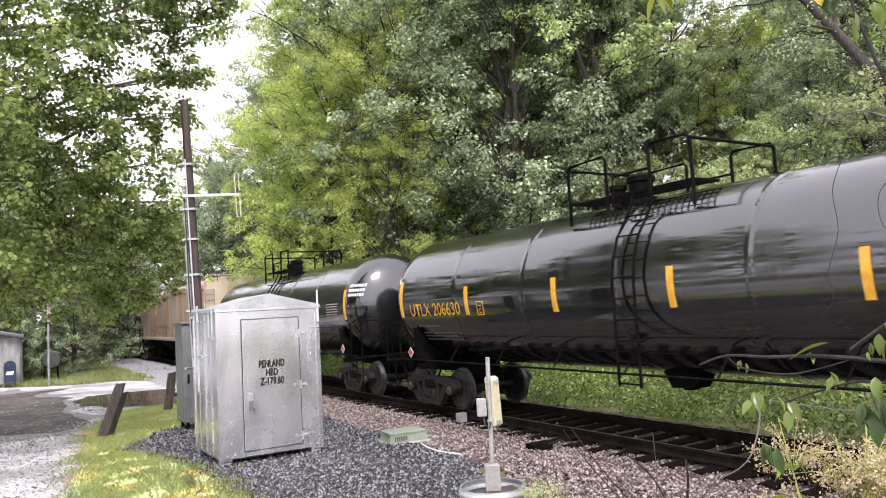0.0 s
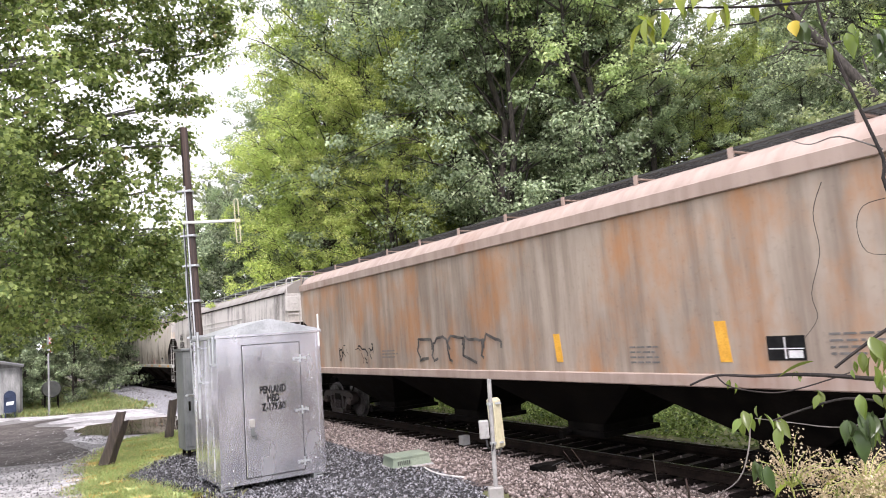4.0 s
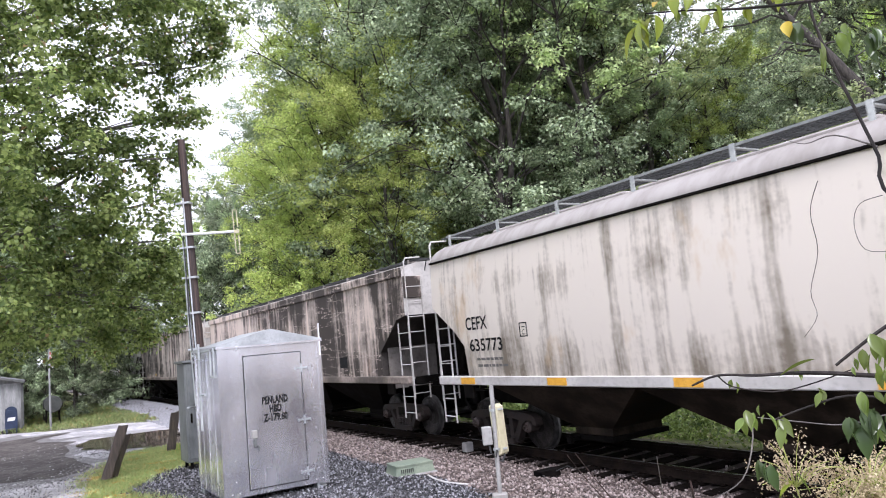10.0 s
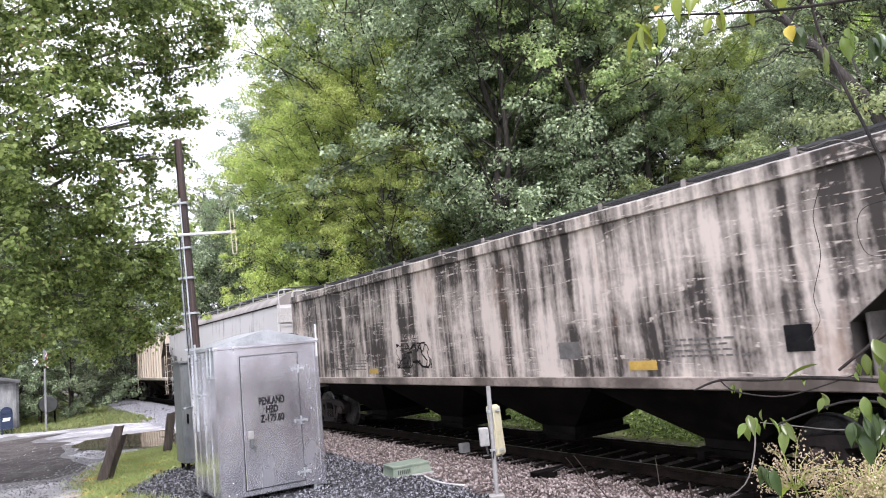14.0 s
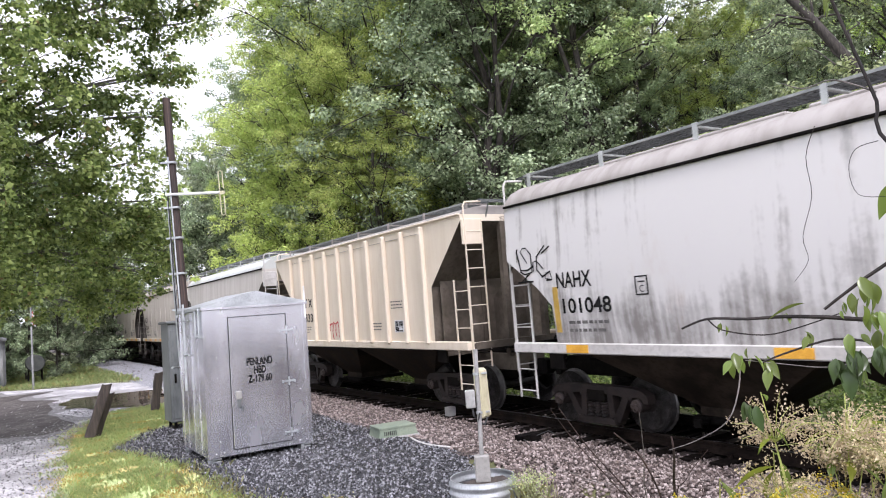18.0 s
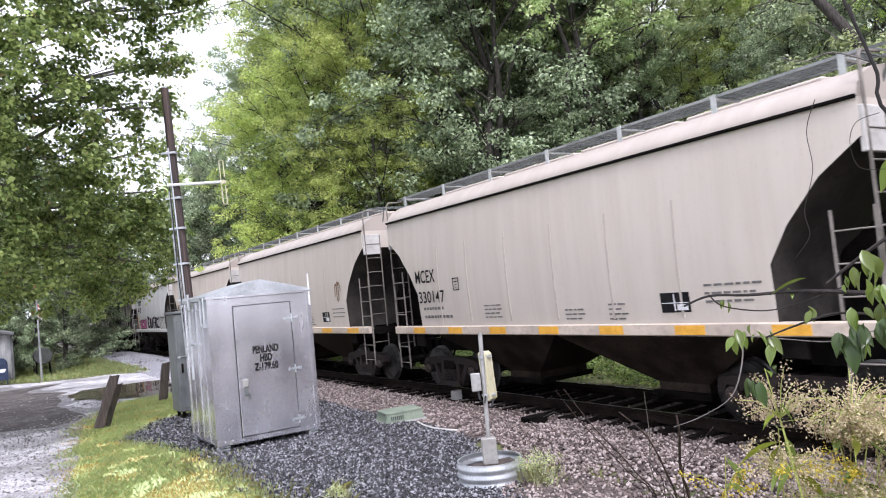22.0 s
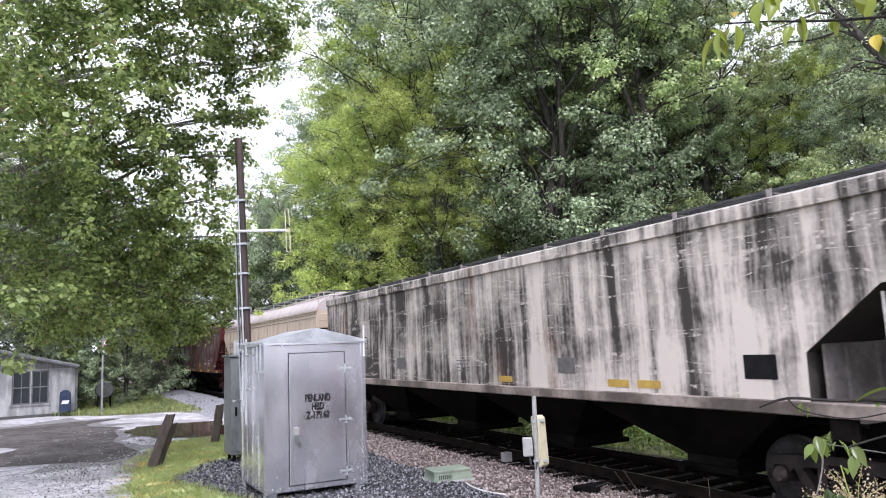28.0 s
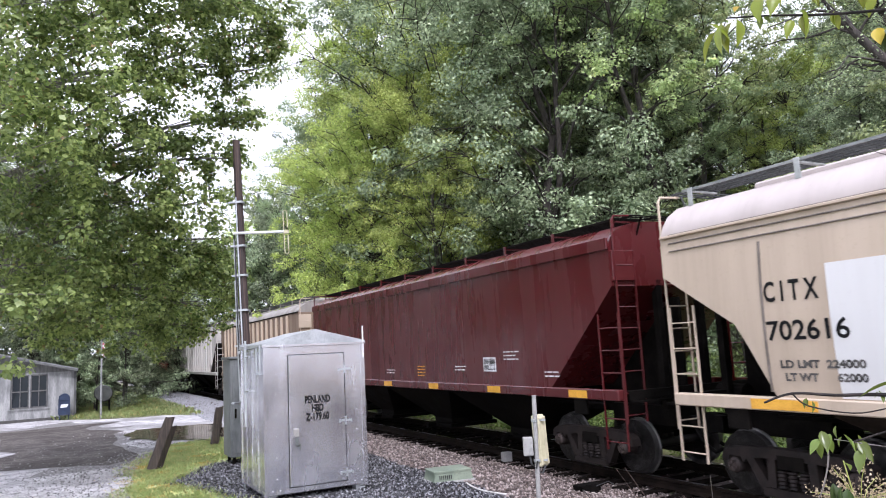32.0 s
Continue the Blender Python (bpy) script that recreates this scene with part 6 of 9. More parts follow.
hopper_car(dict(TWO_BAY, mid=-58.46, paint=P11, trim=PALE, sill_paint=SILL_CREAM, reflectors=7, label="beige two-bay covered hopper car with bold black lettering", marks=sister_marks("330147", 110)))
hopper_car(dict(TWO_BAY, mid=-70.94, paint=P12, trim=PALE, sill_paint=SILL_CREAM, reflectors=6, refl_len=0.7, label="beige two-bay covered hopper car with a black smear", marks=sister_marks("330080", 120, (mark_blob(0.1, 1.72, ((0.0, 0.2), (0.06, 0.26), (0.2, 0.24), (0.26, 0.36), (0.25, 0.48), (0.35, 0.37), (0.46, 0.34), (0.46, 0.54), (0.54, 0.36), (0.63, 0.28), (0.6, 0.12), (0.44, 0.14), (0.34, 0.06), (0.22, 0.1), (0.14, 0.02), (0.1, 0.16)), INK, "jagged black smear"), mark_spray(3.65, 4.0, 2.2, 2.75, 3, plain("brown_stain", (0.16, 0.08, 0.04), (0.24, 0.13, 0.07), 0.6), 126, 0.02)))))
hopper_car(dict(TWO_BAY, mid=-83.39, paint=P13, trim=PALE, sill_paint=SILL_CREAM, reflectors=7, refl_len=0.8, label="beige two-bay covered hopper car with green graffiti", marks=sister_marks("330038", 130, (mark_spray(-2.30, 1.0, 1.53, 2.25, 5, TEAL_INK, 135, 0.02, INK), mark_spray(-2.4, 0.9, 1.6, 2.32, 5, GREEN_INK, 140, 0.03, INK), mark_spray(0.8, 1.75, 1.56, 2.02, 2, GREY_SPRAY, 136, 0.028, INK), mark_spray(1.6, 2.1, 1.58, 2.1, 1, ORANGE_SPRAY, 138, 0.028, TEAL_INK), mark_scribble(2.2, 2.75, 1.5, 1.75, 9, INK, 137, 0.008), mark_scribble(-2.75, -2.45, 1.75, 2.05, 7, INK, 139, 0.010)))))
hopper_car(dict(TWO_BAY, mid=-95.85, length=11.2, paint=P14, trim=PALE, sill_paint=P14, chord=False, label="pale grey covered hopper car with black and magenta graffiti",
                marks=(mark_text("AOKX", 0.52, -4.22, 3.02, width=1.22), mark_text("48128", 0.50, -4.25, 2.54, wide=0.92, width=1.2), mark_plate(-4.52, -4.40, 1.6, 2.42, YELLOW, "reflector", "", -0.1), mark_spray(-3.7, -1.4, 1.5, 2.1, 4, PINK_INK, 141, 0.03, INK), mark_spray(-0.9, 2.6, 1.5, 2.25, 6, INK, 142, 0.03, WHITE_INK), mark_spray(2.6, 4.2, 1.45, 2.25, 4, INK, 143, 0.03), mark_bars(-4.1, 1.95, 2, 0.9, FADED_INK, 0.06, 0.2, 144))))
hopper_car(dict(mid=-112.55, length=19.46, bays=4, style="flat", end="poly", chord=True, roof=ROOF_LOW, paint=P15, trim=P15, end_paint=PALE, ladder=LADDER_PALE, brake=1, board_up=0.03, sill_paint=SILL_GRIMY, label="grey covered hopper car heavily streaked with black soot", cut_line=((0.0, 2.92), (0.45, 2.84), (1.45, 2.08)), bulkhead=END_GREY,
                marks=(mark_text("HKRX", 0.40, -7.76, 2.56, INK, 0.002, 0.82, width=0.9), mark_text("600260", 0.40, -7.88, 2.18, INK, 0.002, 0.78, width=0.98), mark_square(-3.97, 1.78, 0.55, 0.3, FADED_INK, False), mark_square(3.25, 1.76, 0.5, 0.28, FADED_INK, False), mark_end(((3.72, 0.45, 0.95, 0.12), (3.52, 0.45, 0.95, 0.12), (3.35, 0.6, 0.85, 0.05), (3.2, 0.6, 0.85, 0.05), (3.1, 0.6, 0.85, 0.05), (3.0, 0.6, 0.85, 0.05))), mark_square(7.35, 1.74, 0.5, 0.32, INK, False), mark_frame(-6.4, 2.35, 0.3), mark_plate(1.2, 1.7, 1.56, 1.68, OCHRE, "reflector"), mark_plate(4.6, 5.1, 1.56, 1.68, OCHRE, "reflector"), mark_plate(5.3, 5.8, 1.56, 1.68, OCHRE, "reflector"), mark_bars(-7.6, 1.98, 2, 1.0, FADED_INK, 0.05, 0.13, 151), mark_bars(-0.6, 1.98, 4, 0.6, FADED_INK, seed=152))))
hopper_car(dict(bracket=EDGE_ZINC, edge=EDGE_GREY, mid=-131.96, length=16.9, bays=3, style="curved", end="poly", eave=3.80, roof=4.42, chord_paint=P16, slope=SLOPE, paint=P16, roof_paint=P16R, trim=P16, sill_paint=P16, bay_paint=DIRTY_SHADED_BAY, label="sand-coloured covered hopper car with white repainted panels", refl_at=((-7.1, 0.95), (-3.8, 0.5), (-1.55, 0.55), (0.57, 0.5), (2.88, 0.5), (5.0, 0.5), (6.9, 0.7)), cut=1.75, knee=3.2,
                marks=(mark_text("C I T X", 0.36, -6.72, 2.70, bold=0.008, width=0.76), mark_text("702616", 0.34, -6.73, 2.21, bold=0.006, wide=0.88, width=1.1), mark_text("LD LMT  224000", 0.13, -6.6, 1.86, SOFT_INK, width=1.1), mark_text("LT WT      62000", 0.13, -6.55, 1.70, SOFT_INK, width=1.05), mark_plate(-5.85, -2.0, 1.5, 3.1, WHITE_PATCH, "repaint_patch", "fresh white repainted panel"), mark_plate(2.0, 3.6, 1.52, 2.25, WHITE_PATCH, "repaint_patch"), mark_plate(5.3, 6.75, 1.5, 2.15, WHITE_PATCH, "repaint_patch"), mark_square(4.1, 1.72, 0.4, 0.3), mark_frame(-5.15, 2.4, 0.3),
                       mark_seams((-6.78, -5.0, -3.5, -1.84, -0.25, 1.36, 3.0, 4.65, 6.3), 1.55, 3.5, DARK_SEAM), mark_diamond(1.47, 1.82, 0.13, INK), mark_text("DO NOT HAMMER ON CAR", 0.17, -2.3, 2.42, RED_INK, width=1.8), mark_bars(4.6, 2.6, 2, 1.5, FADED_INK, seed=161), mark_bars(5.5, 1.95, 4, 0.5, FADED_INK, seed=162), mark_lines([(-8.3, 3.83, 8.3, 3.83), (-8.3, 3.70, 8.3, 3.70), (-8.3, 3.58, 8.3, 3.58)], DARK_SEAM, 0.012))))
hopper_car(dict(mid=-149.65, length=16.1, bays=3, style="flat", end="straight", chord=True, roof=4.34, board_up=0.06, roof_paint=P17, slope=P17, paint=P17, trim=P17, board=STEEL_UNDER, label="dark maroon covered hopper car with white stencils", reflectors=6, cut=1.9, knee=3.2, eave=3.9,
                marks=(mark_square(3.78, 1.76, 0.5, 0.3, WHITE_INK, False), mark_square(3.81, 1.79, 0.44, 0.24, INK), mark_bars(2.5, 1.85, 2, 0.5, WHITE_INK, seed=171), mark_bars(4.6, 2.15, 3, 0.5, WHITE_INK, seed=172), mark_bars(0.5, 1.85, 4, 0.4, YELLOW, seed=173), mark_bars(-1.5, 1.75, 2, 0.6, WHITE_INK, seed=174), mark_bars(6.0, 1.75, 2, 0.4, WHITE_INK, seed=175), mark_frame(-5.6, 2.1, 0.3, WHITE_INK), mark_text("CMIX", 0.36, -7.0, 2.3, WHITE_INK))))
hopper_car(dict(mid=-167.3, length=15.4, bays=3, style="flat", end="straight", paint=P18, trim=P16, ribs=16, label="tan covered hopper car with pale side posts", cut=1.9, knee=3.2))
hopper_car(dict(mid=-184.3, length=15.4, bays=3, style="flat", end="straight", paint=P19, trim=P19, ribs=16, label="chalky white covered hopper car with side posts", cut=1.9, knee=3.2))
hopper_car(dict(mid=-201.3, length=15.4, bays=3, style="flat", end="straight", paint=P20, trim=P20, ribs=14, label="faded red covered hopper car with side posts", cut=1.9, knee=3.2))

# ---- the equipment beside the track ----
CAB_TURN = 31.3


def equipment_cabinet():
    W, Dp, H = 1.72, 1.66, 2.44
    base = Matrix.Translation((-3.605, 11.36, 0.06)) @ Matrix.Rotation(radians(CAB_TURN), 4, "Z") @ Matrix.Rotation(radians(0.3), 4, "Y")
    cab = thing("equipment_cabinet", "brushed aluminium trackside equipment cabinet with a locked door", "cabinet", at=base)
    g = Geo()
    g.bevel_box(0, W, 0, Dp, 0.10, H, 0.012)
    body = part("body", g, ALU, cab)
    # folded corner flanges and side panel ribs
    for x in (0.0, W):
        for y in (0.0, Dp):
            q = Geo()
            q.box(x - 0.012 if x == 0 else x - 0.06, x + 0.06 if x == 0 else x + 0.012, y - 0.012 if y == 0 else y - 0.06, y + 0.06 if y == 0 else y + 0.012, 0.09, H - 0.005)
            part("corner_flange", q, ALU, cab)
    for k in range(1, 4):
        y = Dp * k / 4
        for x, s in ((0.0, -1), (W, 1)):
            q = Geo()
            q.bevel_box(min(x, x + s * 0.007), max(x, x + s * 0.007), y - 0.012, y + 0.012, 0.14, H - 0.06, 0.002)
            part("panel_rib", q, ALU, cab)
    g = Geo()
    e = 0.03
    z0 = H
    gable = [(-e, z0), (W + e, z0), (W + e, z0 + 0.05), (W / 2 + 0.02, z0 + 0.265), (W / 2 - 0.02, z0 + 0.265), (-e, z0 + 0.05)]
    g.prism(gable, -e, Dp + e)
    roof = part("roof", g, ALU_DULL, cab, "low gabled sheet-metal roof")
    q = Geo()
    q.box(-e - 0.004, W + e + 0.004, -e - 0.006, -e, z0 - 0.005, z0 + 0.028)
    part("drip_edge", q, ALU, roof)
    for k in range(5):
        q = Geo()
        q.lathe([(-0.008, 0.0), (-0.008, 0.009), (0.0, 0.011)], "y", (0.2 + 0.33 * k, -e, z0 + 0.055), 8)
        part("rivet", q, ALU_DULL, roof)
    # door
    x0, x1, d0, d1 = 0.40, 1.355, 0.20, 2.29
    q = Geo()
    q.bevel_box(x0, x1, -0.022, -0.004, d0, d1, 0.006)
    door = part("door", q, ALU, cab, "flush aluminium door")
    q = Geo()
    t = 0.013
    q.box(x0 - t, x0, -0.010, -0.001, d0 - t, d1 + t)
    q.box(x1, x1 + t, -0.010, -0.001, d0 - t, d1 + t)
    q.box(x0, x1, -0.010, -0.001, d1, d1 + t)
    q.box(x0, x1, -0.010, -0.001, d0 - t, d0)
    part("door_seal", q, BLACK_CABLE, cab, "black rubber door seal")
    for z in (0.33, 1.17, 2.02):
        q = Geo()
        q.tube([(x1 + 0.005, -0.03, z - 0.07), (x1 + 0.005, -0.03, z + 0.07)], 0.014, 8)
        q.box(x1 - 0.11, x1 + 0.11, -0.034, -0.02, z - 0.016, z + 0.016)
        q.tube([(x1 - 0.10, -0.04, z + 0.02), (x1 - 0.10, -0.04, z - 0.03)], 0.012, 6)
        q.tube([(x1 + 0.10, -0.04, z + 0.02), (x1 + 0.10, -0.04, z - 0.03)], 0.012, 6)
        part("hinge", q, ALU_DULL, door)
    q = Geo()
    q.bevel_box(x0 + 0.06, x0 + 0.15, -0.06, -0.02, 0.98, 1.11, 0.012)
    part("lock_cover", q, GREYBOX, door, "pale weather cover over the lock")
    q = Geo()
    q.bevel_box(x0 + 0.085, x0 + 0.135, -0.06, -0.02, 0.84, 0.975, 0.01)
    q.tube([(x0 + 0.11, -0.06, 0.90), (x0 + 0.16, -0.07, 0.86), (x0 + 0.155, -0.06, 0.78)], 0.012, 6)
    part("padlock", q, RELAY_GREY, door, "steel padlock and hasp")
    for i, (txt, z) in enumerate((("PENLAND", 1.50), ("HBD", 1.36), ("Z-179.60", 1.22))):
        me = letters(txt, 0.165, "CENTER", 0.0055, 1.0)
        wide = (0.43, 0.20, 0.40)[i] / (max(v.co.x for v in me.vertices) - min(v.co.x for v in me.vertices))
        for v in me.vertices:
            v.co = (v.co.x * wide + 0.875, -0.026, v.co.z + z)
        me.materials.clear()
        me.materials.append(INK)
        part("lettering", me, INK, door, "black vinyl letters")
    # bolts down both sides of the front
    for x in (0.19, 1.56):
        for k in range(6):
            q = Geo()
            q.lathe([(-0.007, 0.0), (-0.007, 0.007), (0.0, 0.009)], "y", (x, 0, 0.35 + 0.33 * k), 8)
            part("bolt", q, WHITE_INK, body)
    for x in (0.12, 0.24, 1.50, 1.62):
        q = Geo()
        q.lathe([(-0.007, 0.0), (-0.007, 0.007), (0.0, 0.009)], "y", (x, 0, 0.17), 8)
        part("bolt", q, WHITE_INK, body)
    for x in (0.02, W - 0.2):
        for y in (0.02, Dp - 0.2):
            q = Geo()
            comb = [(x, 0.10), (x + 0.18, 0.10), (x + 0.18, 0.075), (x + 0.05, 0.075), (x + 0.05, 0.055), (x + 0.17, 0.055), (x + 0.17, 0.035), (x + 0.05, 0.035), (x + 0.05, 0.015), (x + 0.17, 0.015), (x + 0.17, -0.005), (x + 0.05, -0.005), (x + 0.05, -0.03), (x, -0.03)]
            q.prism(comb, y + 0.004, y + 0.17)
            part("foot", q, ALU_DULL, cab, "slotted aluminium levelling foot")
    q = Geo()
    q.tube([(-0.04, 0.10, 2.40), (-0.04, 0.10, 2.46), (-0.04, 0.32, 2.46), (-0.04, 0.32, 2.02), (-0.04, 0.10, 2.02), (-0.04, 0.10, 2.40)], 0.018, 6)
    q.box(-0.05, 0.0, 0.09, 0.12, 2.0, 2.04)
    q.box(-0.05, 0.0, 0.30, 0.33, 2.0, 2.04)
    part("conduit_loop", q, ALU_DULL, cab)
    q = Geo()
    q.tube([(-0.06, 1.05, 2.58), (-0.06, 1.05, 1.12)], 0.02, 8)
    q.tube([(-0.06, 1.05, 1.72), (-0.05, 0.80, 1.72)], 0.014, 8)
    q.tube([(-0.06, 1.05, 2.30), (-0.05, 0.80, 2.30)], 0.014, 8)
    q.box(-0.08, 0.0, 1.02, 1.08, 1.70, 1.74)
    part("conduit", q, ALU_DULL, cab, "galvanised conduit clamped to the cabinet side")
    for x, y, z in ((W - 0.01, -0.02, 2.74), (W - 0.1, Dp, 2.72)):
        q = Geo()
        q.tube([(x, y, 2.2), (x, y, z)], 0.014, 6)
        part("rod", q, WHITE_INK, cab, "thin white vent rod")
    return cab


equipment_cabinet()


def relay_case():
    base = Matrix.Translation((-5.86, 15.45, 0.06)) @ Matrix.Rotation(radians(CAB_TURN), 4, "Z")
    case = thing("relay_case", "dull grey galvanised relay case on short legs", "cabinet", at=base)
    g = Geo()
    g.bevel_box(0.21, 0.95, 0, 0.75, 0.16, 2.28, 0.015)
    part("body", g, RELAY_GREY, case)
    g = Geo()
    g.bevel_box(0.17, 0.99, -0.05, 0.80, 2.28, 2.34, 0.015)
    part("lid", g, RELAY_GREY, case)
    g = Geo()
    g.bevel_box(0.26, 0.90, -0.02, -0.002, 0.24, 2.14, 0.006)
    door = part("door", g, RELAY_GREY, case)
    g = Geo()
    g.bevel_box(0.3, 0.34, -0.06, -0.02, 1.0, 1.2, 0.008)
    part("handle", g, STEEL_UNDER, door)
    for x in (0.28, 0.82):
        for y in (0.08, 0.62):
            g = Geo()
            g.box(x, x + 0.06, y, y + 0.06, -0.03, 0.16)
            part("leg", g, STEEL_UNDER, case)


relay_case()


def utility_pole():
    base = Matrix.Translation((-4.68, 13.95, 0.0)) @ Matrix.Rotation(radians(-1.85), 4, "Y")
    pole = thing("utility_pole", "slim dark wooden pole carrying conduits and a dipole antenna", "pole", at=base)
    g = Geo()
    pts = [(0, 0, -0.05 + 6.87 * k / 8) for k in range(9)]
    g.tube(pts, 0.105, 12, True, 0.72)
    part("shaft", g, POLEWOOD, pole, "", 50)
    for dx, z0, z1, r in ((-0.13, 0.9, 3.9, 0.028), (-0.115, 2.2, 4.75, 0.024), (-0.03, 0.4, 5.6, 0.018)):
        g = Geo()
        y = -0.10 if dx > -0.1 else -0.05
        g.tube([(dx, y, z0), (dx, y, z1)], r, 8)
        part("conduit", g, ALU_DULL, pole, "galvanised conduit pipe")
    for z in (2.6, 3.3, 4.0, 4.6, 5.5):
        g = Geo()
        g.lathe([(z - 0.02, 0.105), (z - 0.02, 0.118), (z + 0.02, 0.118), (z + 0.02, 0.105)], "z", (0, 0, 0), 12)
        g.box(-0.18, 0.10, -0.12, -0.09, z - 0.018, z + 0.018)
        part("strap", g, ALU_DULL, pole)
    g = Geo()
    g.tube([(-0.11, -0.13, 4.86), (0.86, 0.12, 4.84)], 0.028, 8)
    arm = part("antenna_arm", g, WHITE_INK, pole, "pale tubular antenna arm")
    g = Geo()
    loop = []
    for k in range(9):
        a = math.pi * k / 8
        loop.append((0.90 - 0.04 * math.cos(a), 0.13, 5.24 + 0.04 * math.sin(a)))
    loop = [(0.86, 0.13, 4.80)] + loop + [(0.94, 0.13, 4.92)]
    g.tube(loop, 0.012, 6)
    lower = [(0.94, 0.13, 4.76)]
    for k in range(9):
        a = math.pi * k / 8
        lower.append((0.90 + 0.04 * math.cos(a), 0.13, 4.42 - 0.04 * math.sin(a)))
    lower.append((0.86, 0.13, 4.86))
    g.tube(lower, 0.012, 6)
    g.box(0.85, 0.96, 0.11, 0.15, 4.80, 4.87)
    part("dipole", g, CREAM, arm, "folded dipole loop")
    g = Geo()
    g.tube([(-0.08, -0.11, 4.85), (-0.10, -0.12, 3.0), (-0.09, -0.10, 1.0)], 0.012, 6)
    part("feed_cable", g, BLACK_CABLE, pole)
    g = Geo()
    g.tube([(0.21, -1.0, 2.45), (0.18, -0.6, 2.48), (0.0, -0.12, 2.46), (-0.12, -0.10, 2.30)], 0.022, 8)
    part("cross_conduit", g, ALU_DULL, pole)
    g = Geo()
    g.tube([(0.08, -1.05, 1.55), (-0.1, -0.6, 1.52), (-0.13, -0.1, 1.5)], 0.02, 8)
    part("cross_conduit", g, ALU_DULL, pole)


utility_pole()


def meter_post():
    base = Matrix.Translation((0.47, 8.25, 0.04))
    post = thing("meter_post", "grey pipe post with cream enclosure above a junction box", "post", at=base)
    g = Geo()
    g.tube([(0.0, 0, 0.30), (0.03, 0, 1.70)], 0.026, 10)
    part("pipe", g, PVC, post, "", 50)
    m = Matrix.Translation((0.065, 0.07, 1.19)) @ Matrix.Rotation(radians(-2), 4, "Y") @ Matrix.Rotation(radians(48), 4, "Z")
    g = Geo()
    g.bevel_box(-0.075, 0.075, -0.045, 0.045, -0.285, 0.285, 0.016, m)
    enc = part("enclosure", g, CREAM, post, "cream enamelled steel enclosure")
    g = Geo()
    g.bevel_box(-0.07, 0.07, -0.06, -0.043, -0.265, 0.265, 0.008, m)
    part("cover", g, CREAM, enc)
    g = Geo()
    g.bevel_box(-0.13, -0.02, -0.06, 0.05, 1.04, 1.24, 0.008)
    part("switch_box", g, PVC, post, "small pale switch box")
    for z in (0.98, 1.42):
        g = Geo()
        g.lathe([(z - 0.015, 0.028), (z - 0.015, 0.036), (z + 0.015, 0.036), (z + 0.015, 0.028)], "z", (0.02, 0, 0), 10)
        g.box(-0.02, 0.14, 0.0, 0.05, z - 0.01, z + 0.01)
        part("clamp", g, ALU_DULL, post)
    g = Geo()
    g.tube([(-0.06, -0.02, 1.04), (-0.05, -0.04, 0.95), (0.0, -0.04, 0.90), (0.02, -0.03, 0.98)], 0.012, 6)
    g.tube([(0.11, 0.02, 0.92), (0.07, 0.0, 0.84), (0.03, 0.0, 0.86)], 0.012, 6)
    part("drop_cable", g, BLACK_CABLE, post)
    g = Geo()
    g.bevel_box(-0.085, 0.085, -0.06, 0.06, 0.20, 0.50, 0.012)
    part("junction_box", g, GREYBOX, post)
    g = Geo()
    g.bevel_box(-0.2, 0.3, -0.12, 0.12, 0.16, 0.205, 0.01, Matrix.Rotation(radians(20), 4, "Z"))
    part("base_plate", g, OLDWOOD, post, "weathered board under the box")


meter_post()


def culvert_ring():
    g = Geo()
    prof = []
    for k in range(13):
        z = 0.0 + 0.28 * k / 12
        prof.append((z, 0.375 + (0.012 if k % 4 in (1, 2) else -0.004)))
    inner = [(z, r - 0.012) for z, r in reversed(prof)]
    n = 40
    v, f = [], []
    ring = prof + inner
    for z, r in ring:
        for k in range(n):
            a = 2 * math.pi * k / n
            v.append((r * math.cos(a), r * math.sin(a), z))
    m = len(ring)
    for i in range(m):
        for k in range(n):
            j = (i + 1) % m
            f.append((i * n + k, i * n + (k + 1) % n, j * n + (k + 1) % n, j * n + k))
    g.add(v, f)
    single("culvert_ring", g, ALU_DULL, "corrugated galvanised pipe ring filled with gravel round the post", "pipe ring", at=Matrix.Translation((0.46, 8.27, 0.02)), smooth=40)
    g = Geo()
    g.lathe([(0.0, 0.36), (0.17, 0.36), (0.19, 0.2), (0.18, 0.0)], "z", (0, 0, 0), 24)
    single("ring_fill", g, PAD_BED, "dark gravel fill inside the corrugated ring", "gravel", at=Matrix.Translation((0.46, 8.27, 0.02)))


culvert_ring()


def ground_vault():
    base = Matrix.Translation((-0.80, 12.82, 0.05)) @ Matrix.Rotation(radians(24), 4, "Z")
    vault = thing("cable_vault", "grey-green plastic cable vault box set in gravel", "utility box", at=base)
    g = Geo()
    s = lambda w, d, z: [(-w, -d, z), (w, -d, z), (w, d, z), (-w, d, z)]
    g.loft([s(0.37, 0.27, -0.02), s(0.335, 0.24, 0.155)])
    part("body", g, GREENBOX, vault)
    g = Geo()
    g.loft([s(0.345, 0.25, 0.157), s(0.345, 0.25, 0.185), s(0.325, 0.23, 0.195)])
    part("lid", g, GREENBOX, vault)
    g = Geo()
    g.loft([s(0.40, 0.30, -0.01), s(0.39, 0.29, 0.018)])
    part("flange", g, PVC, vault, "pale flange round the foot")
    for k in range(7):
        g = Geo()
        x = -0.26 + 0.035 * k
        g.box(x, x + 0.012, -0.268, -0.25, 0.05, 0.12)
        part("vent_slot", g, BLACK_CABLE, vault)


ground_vault()


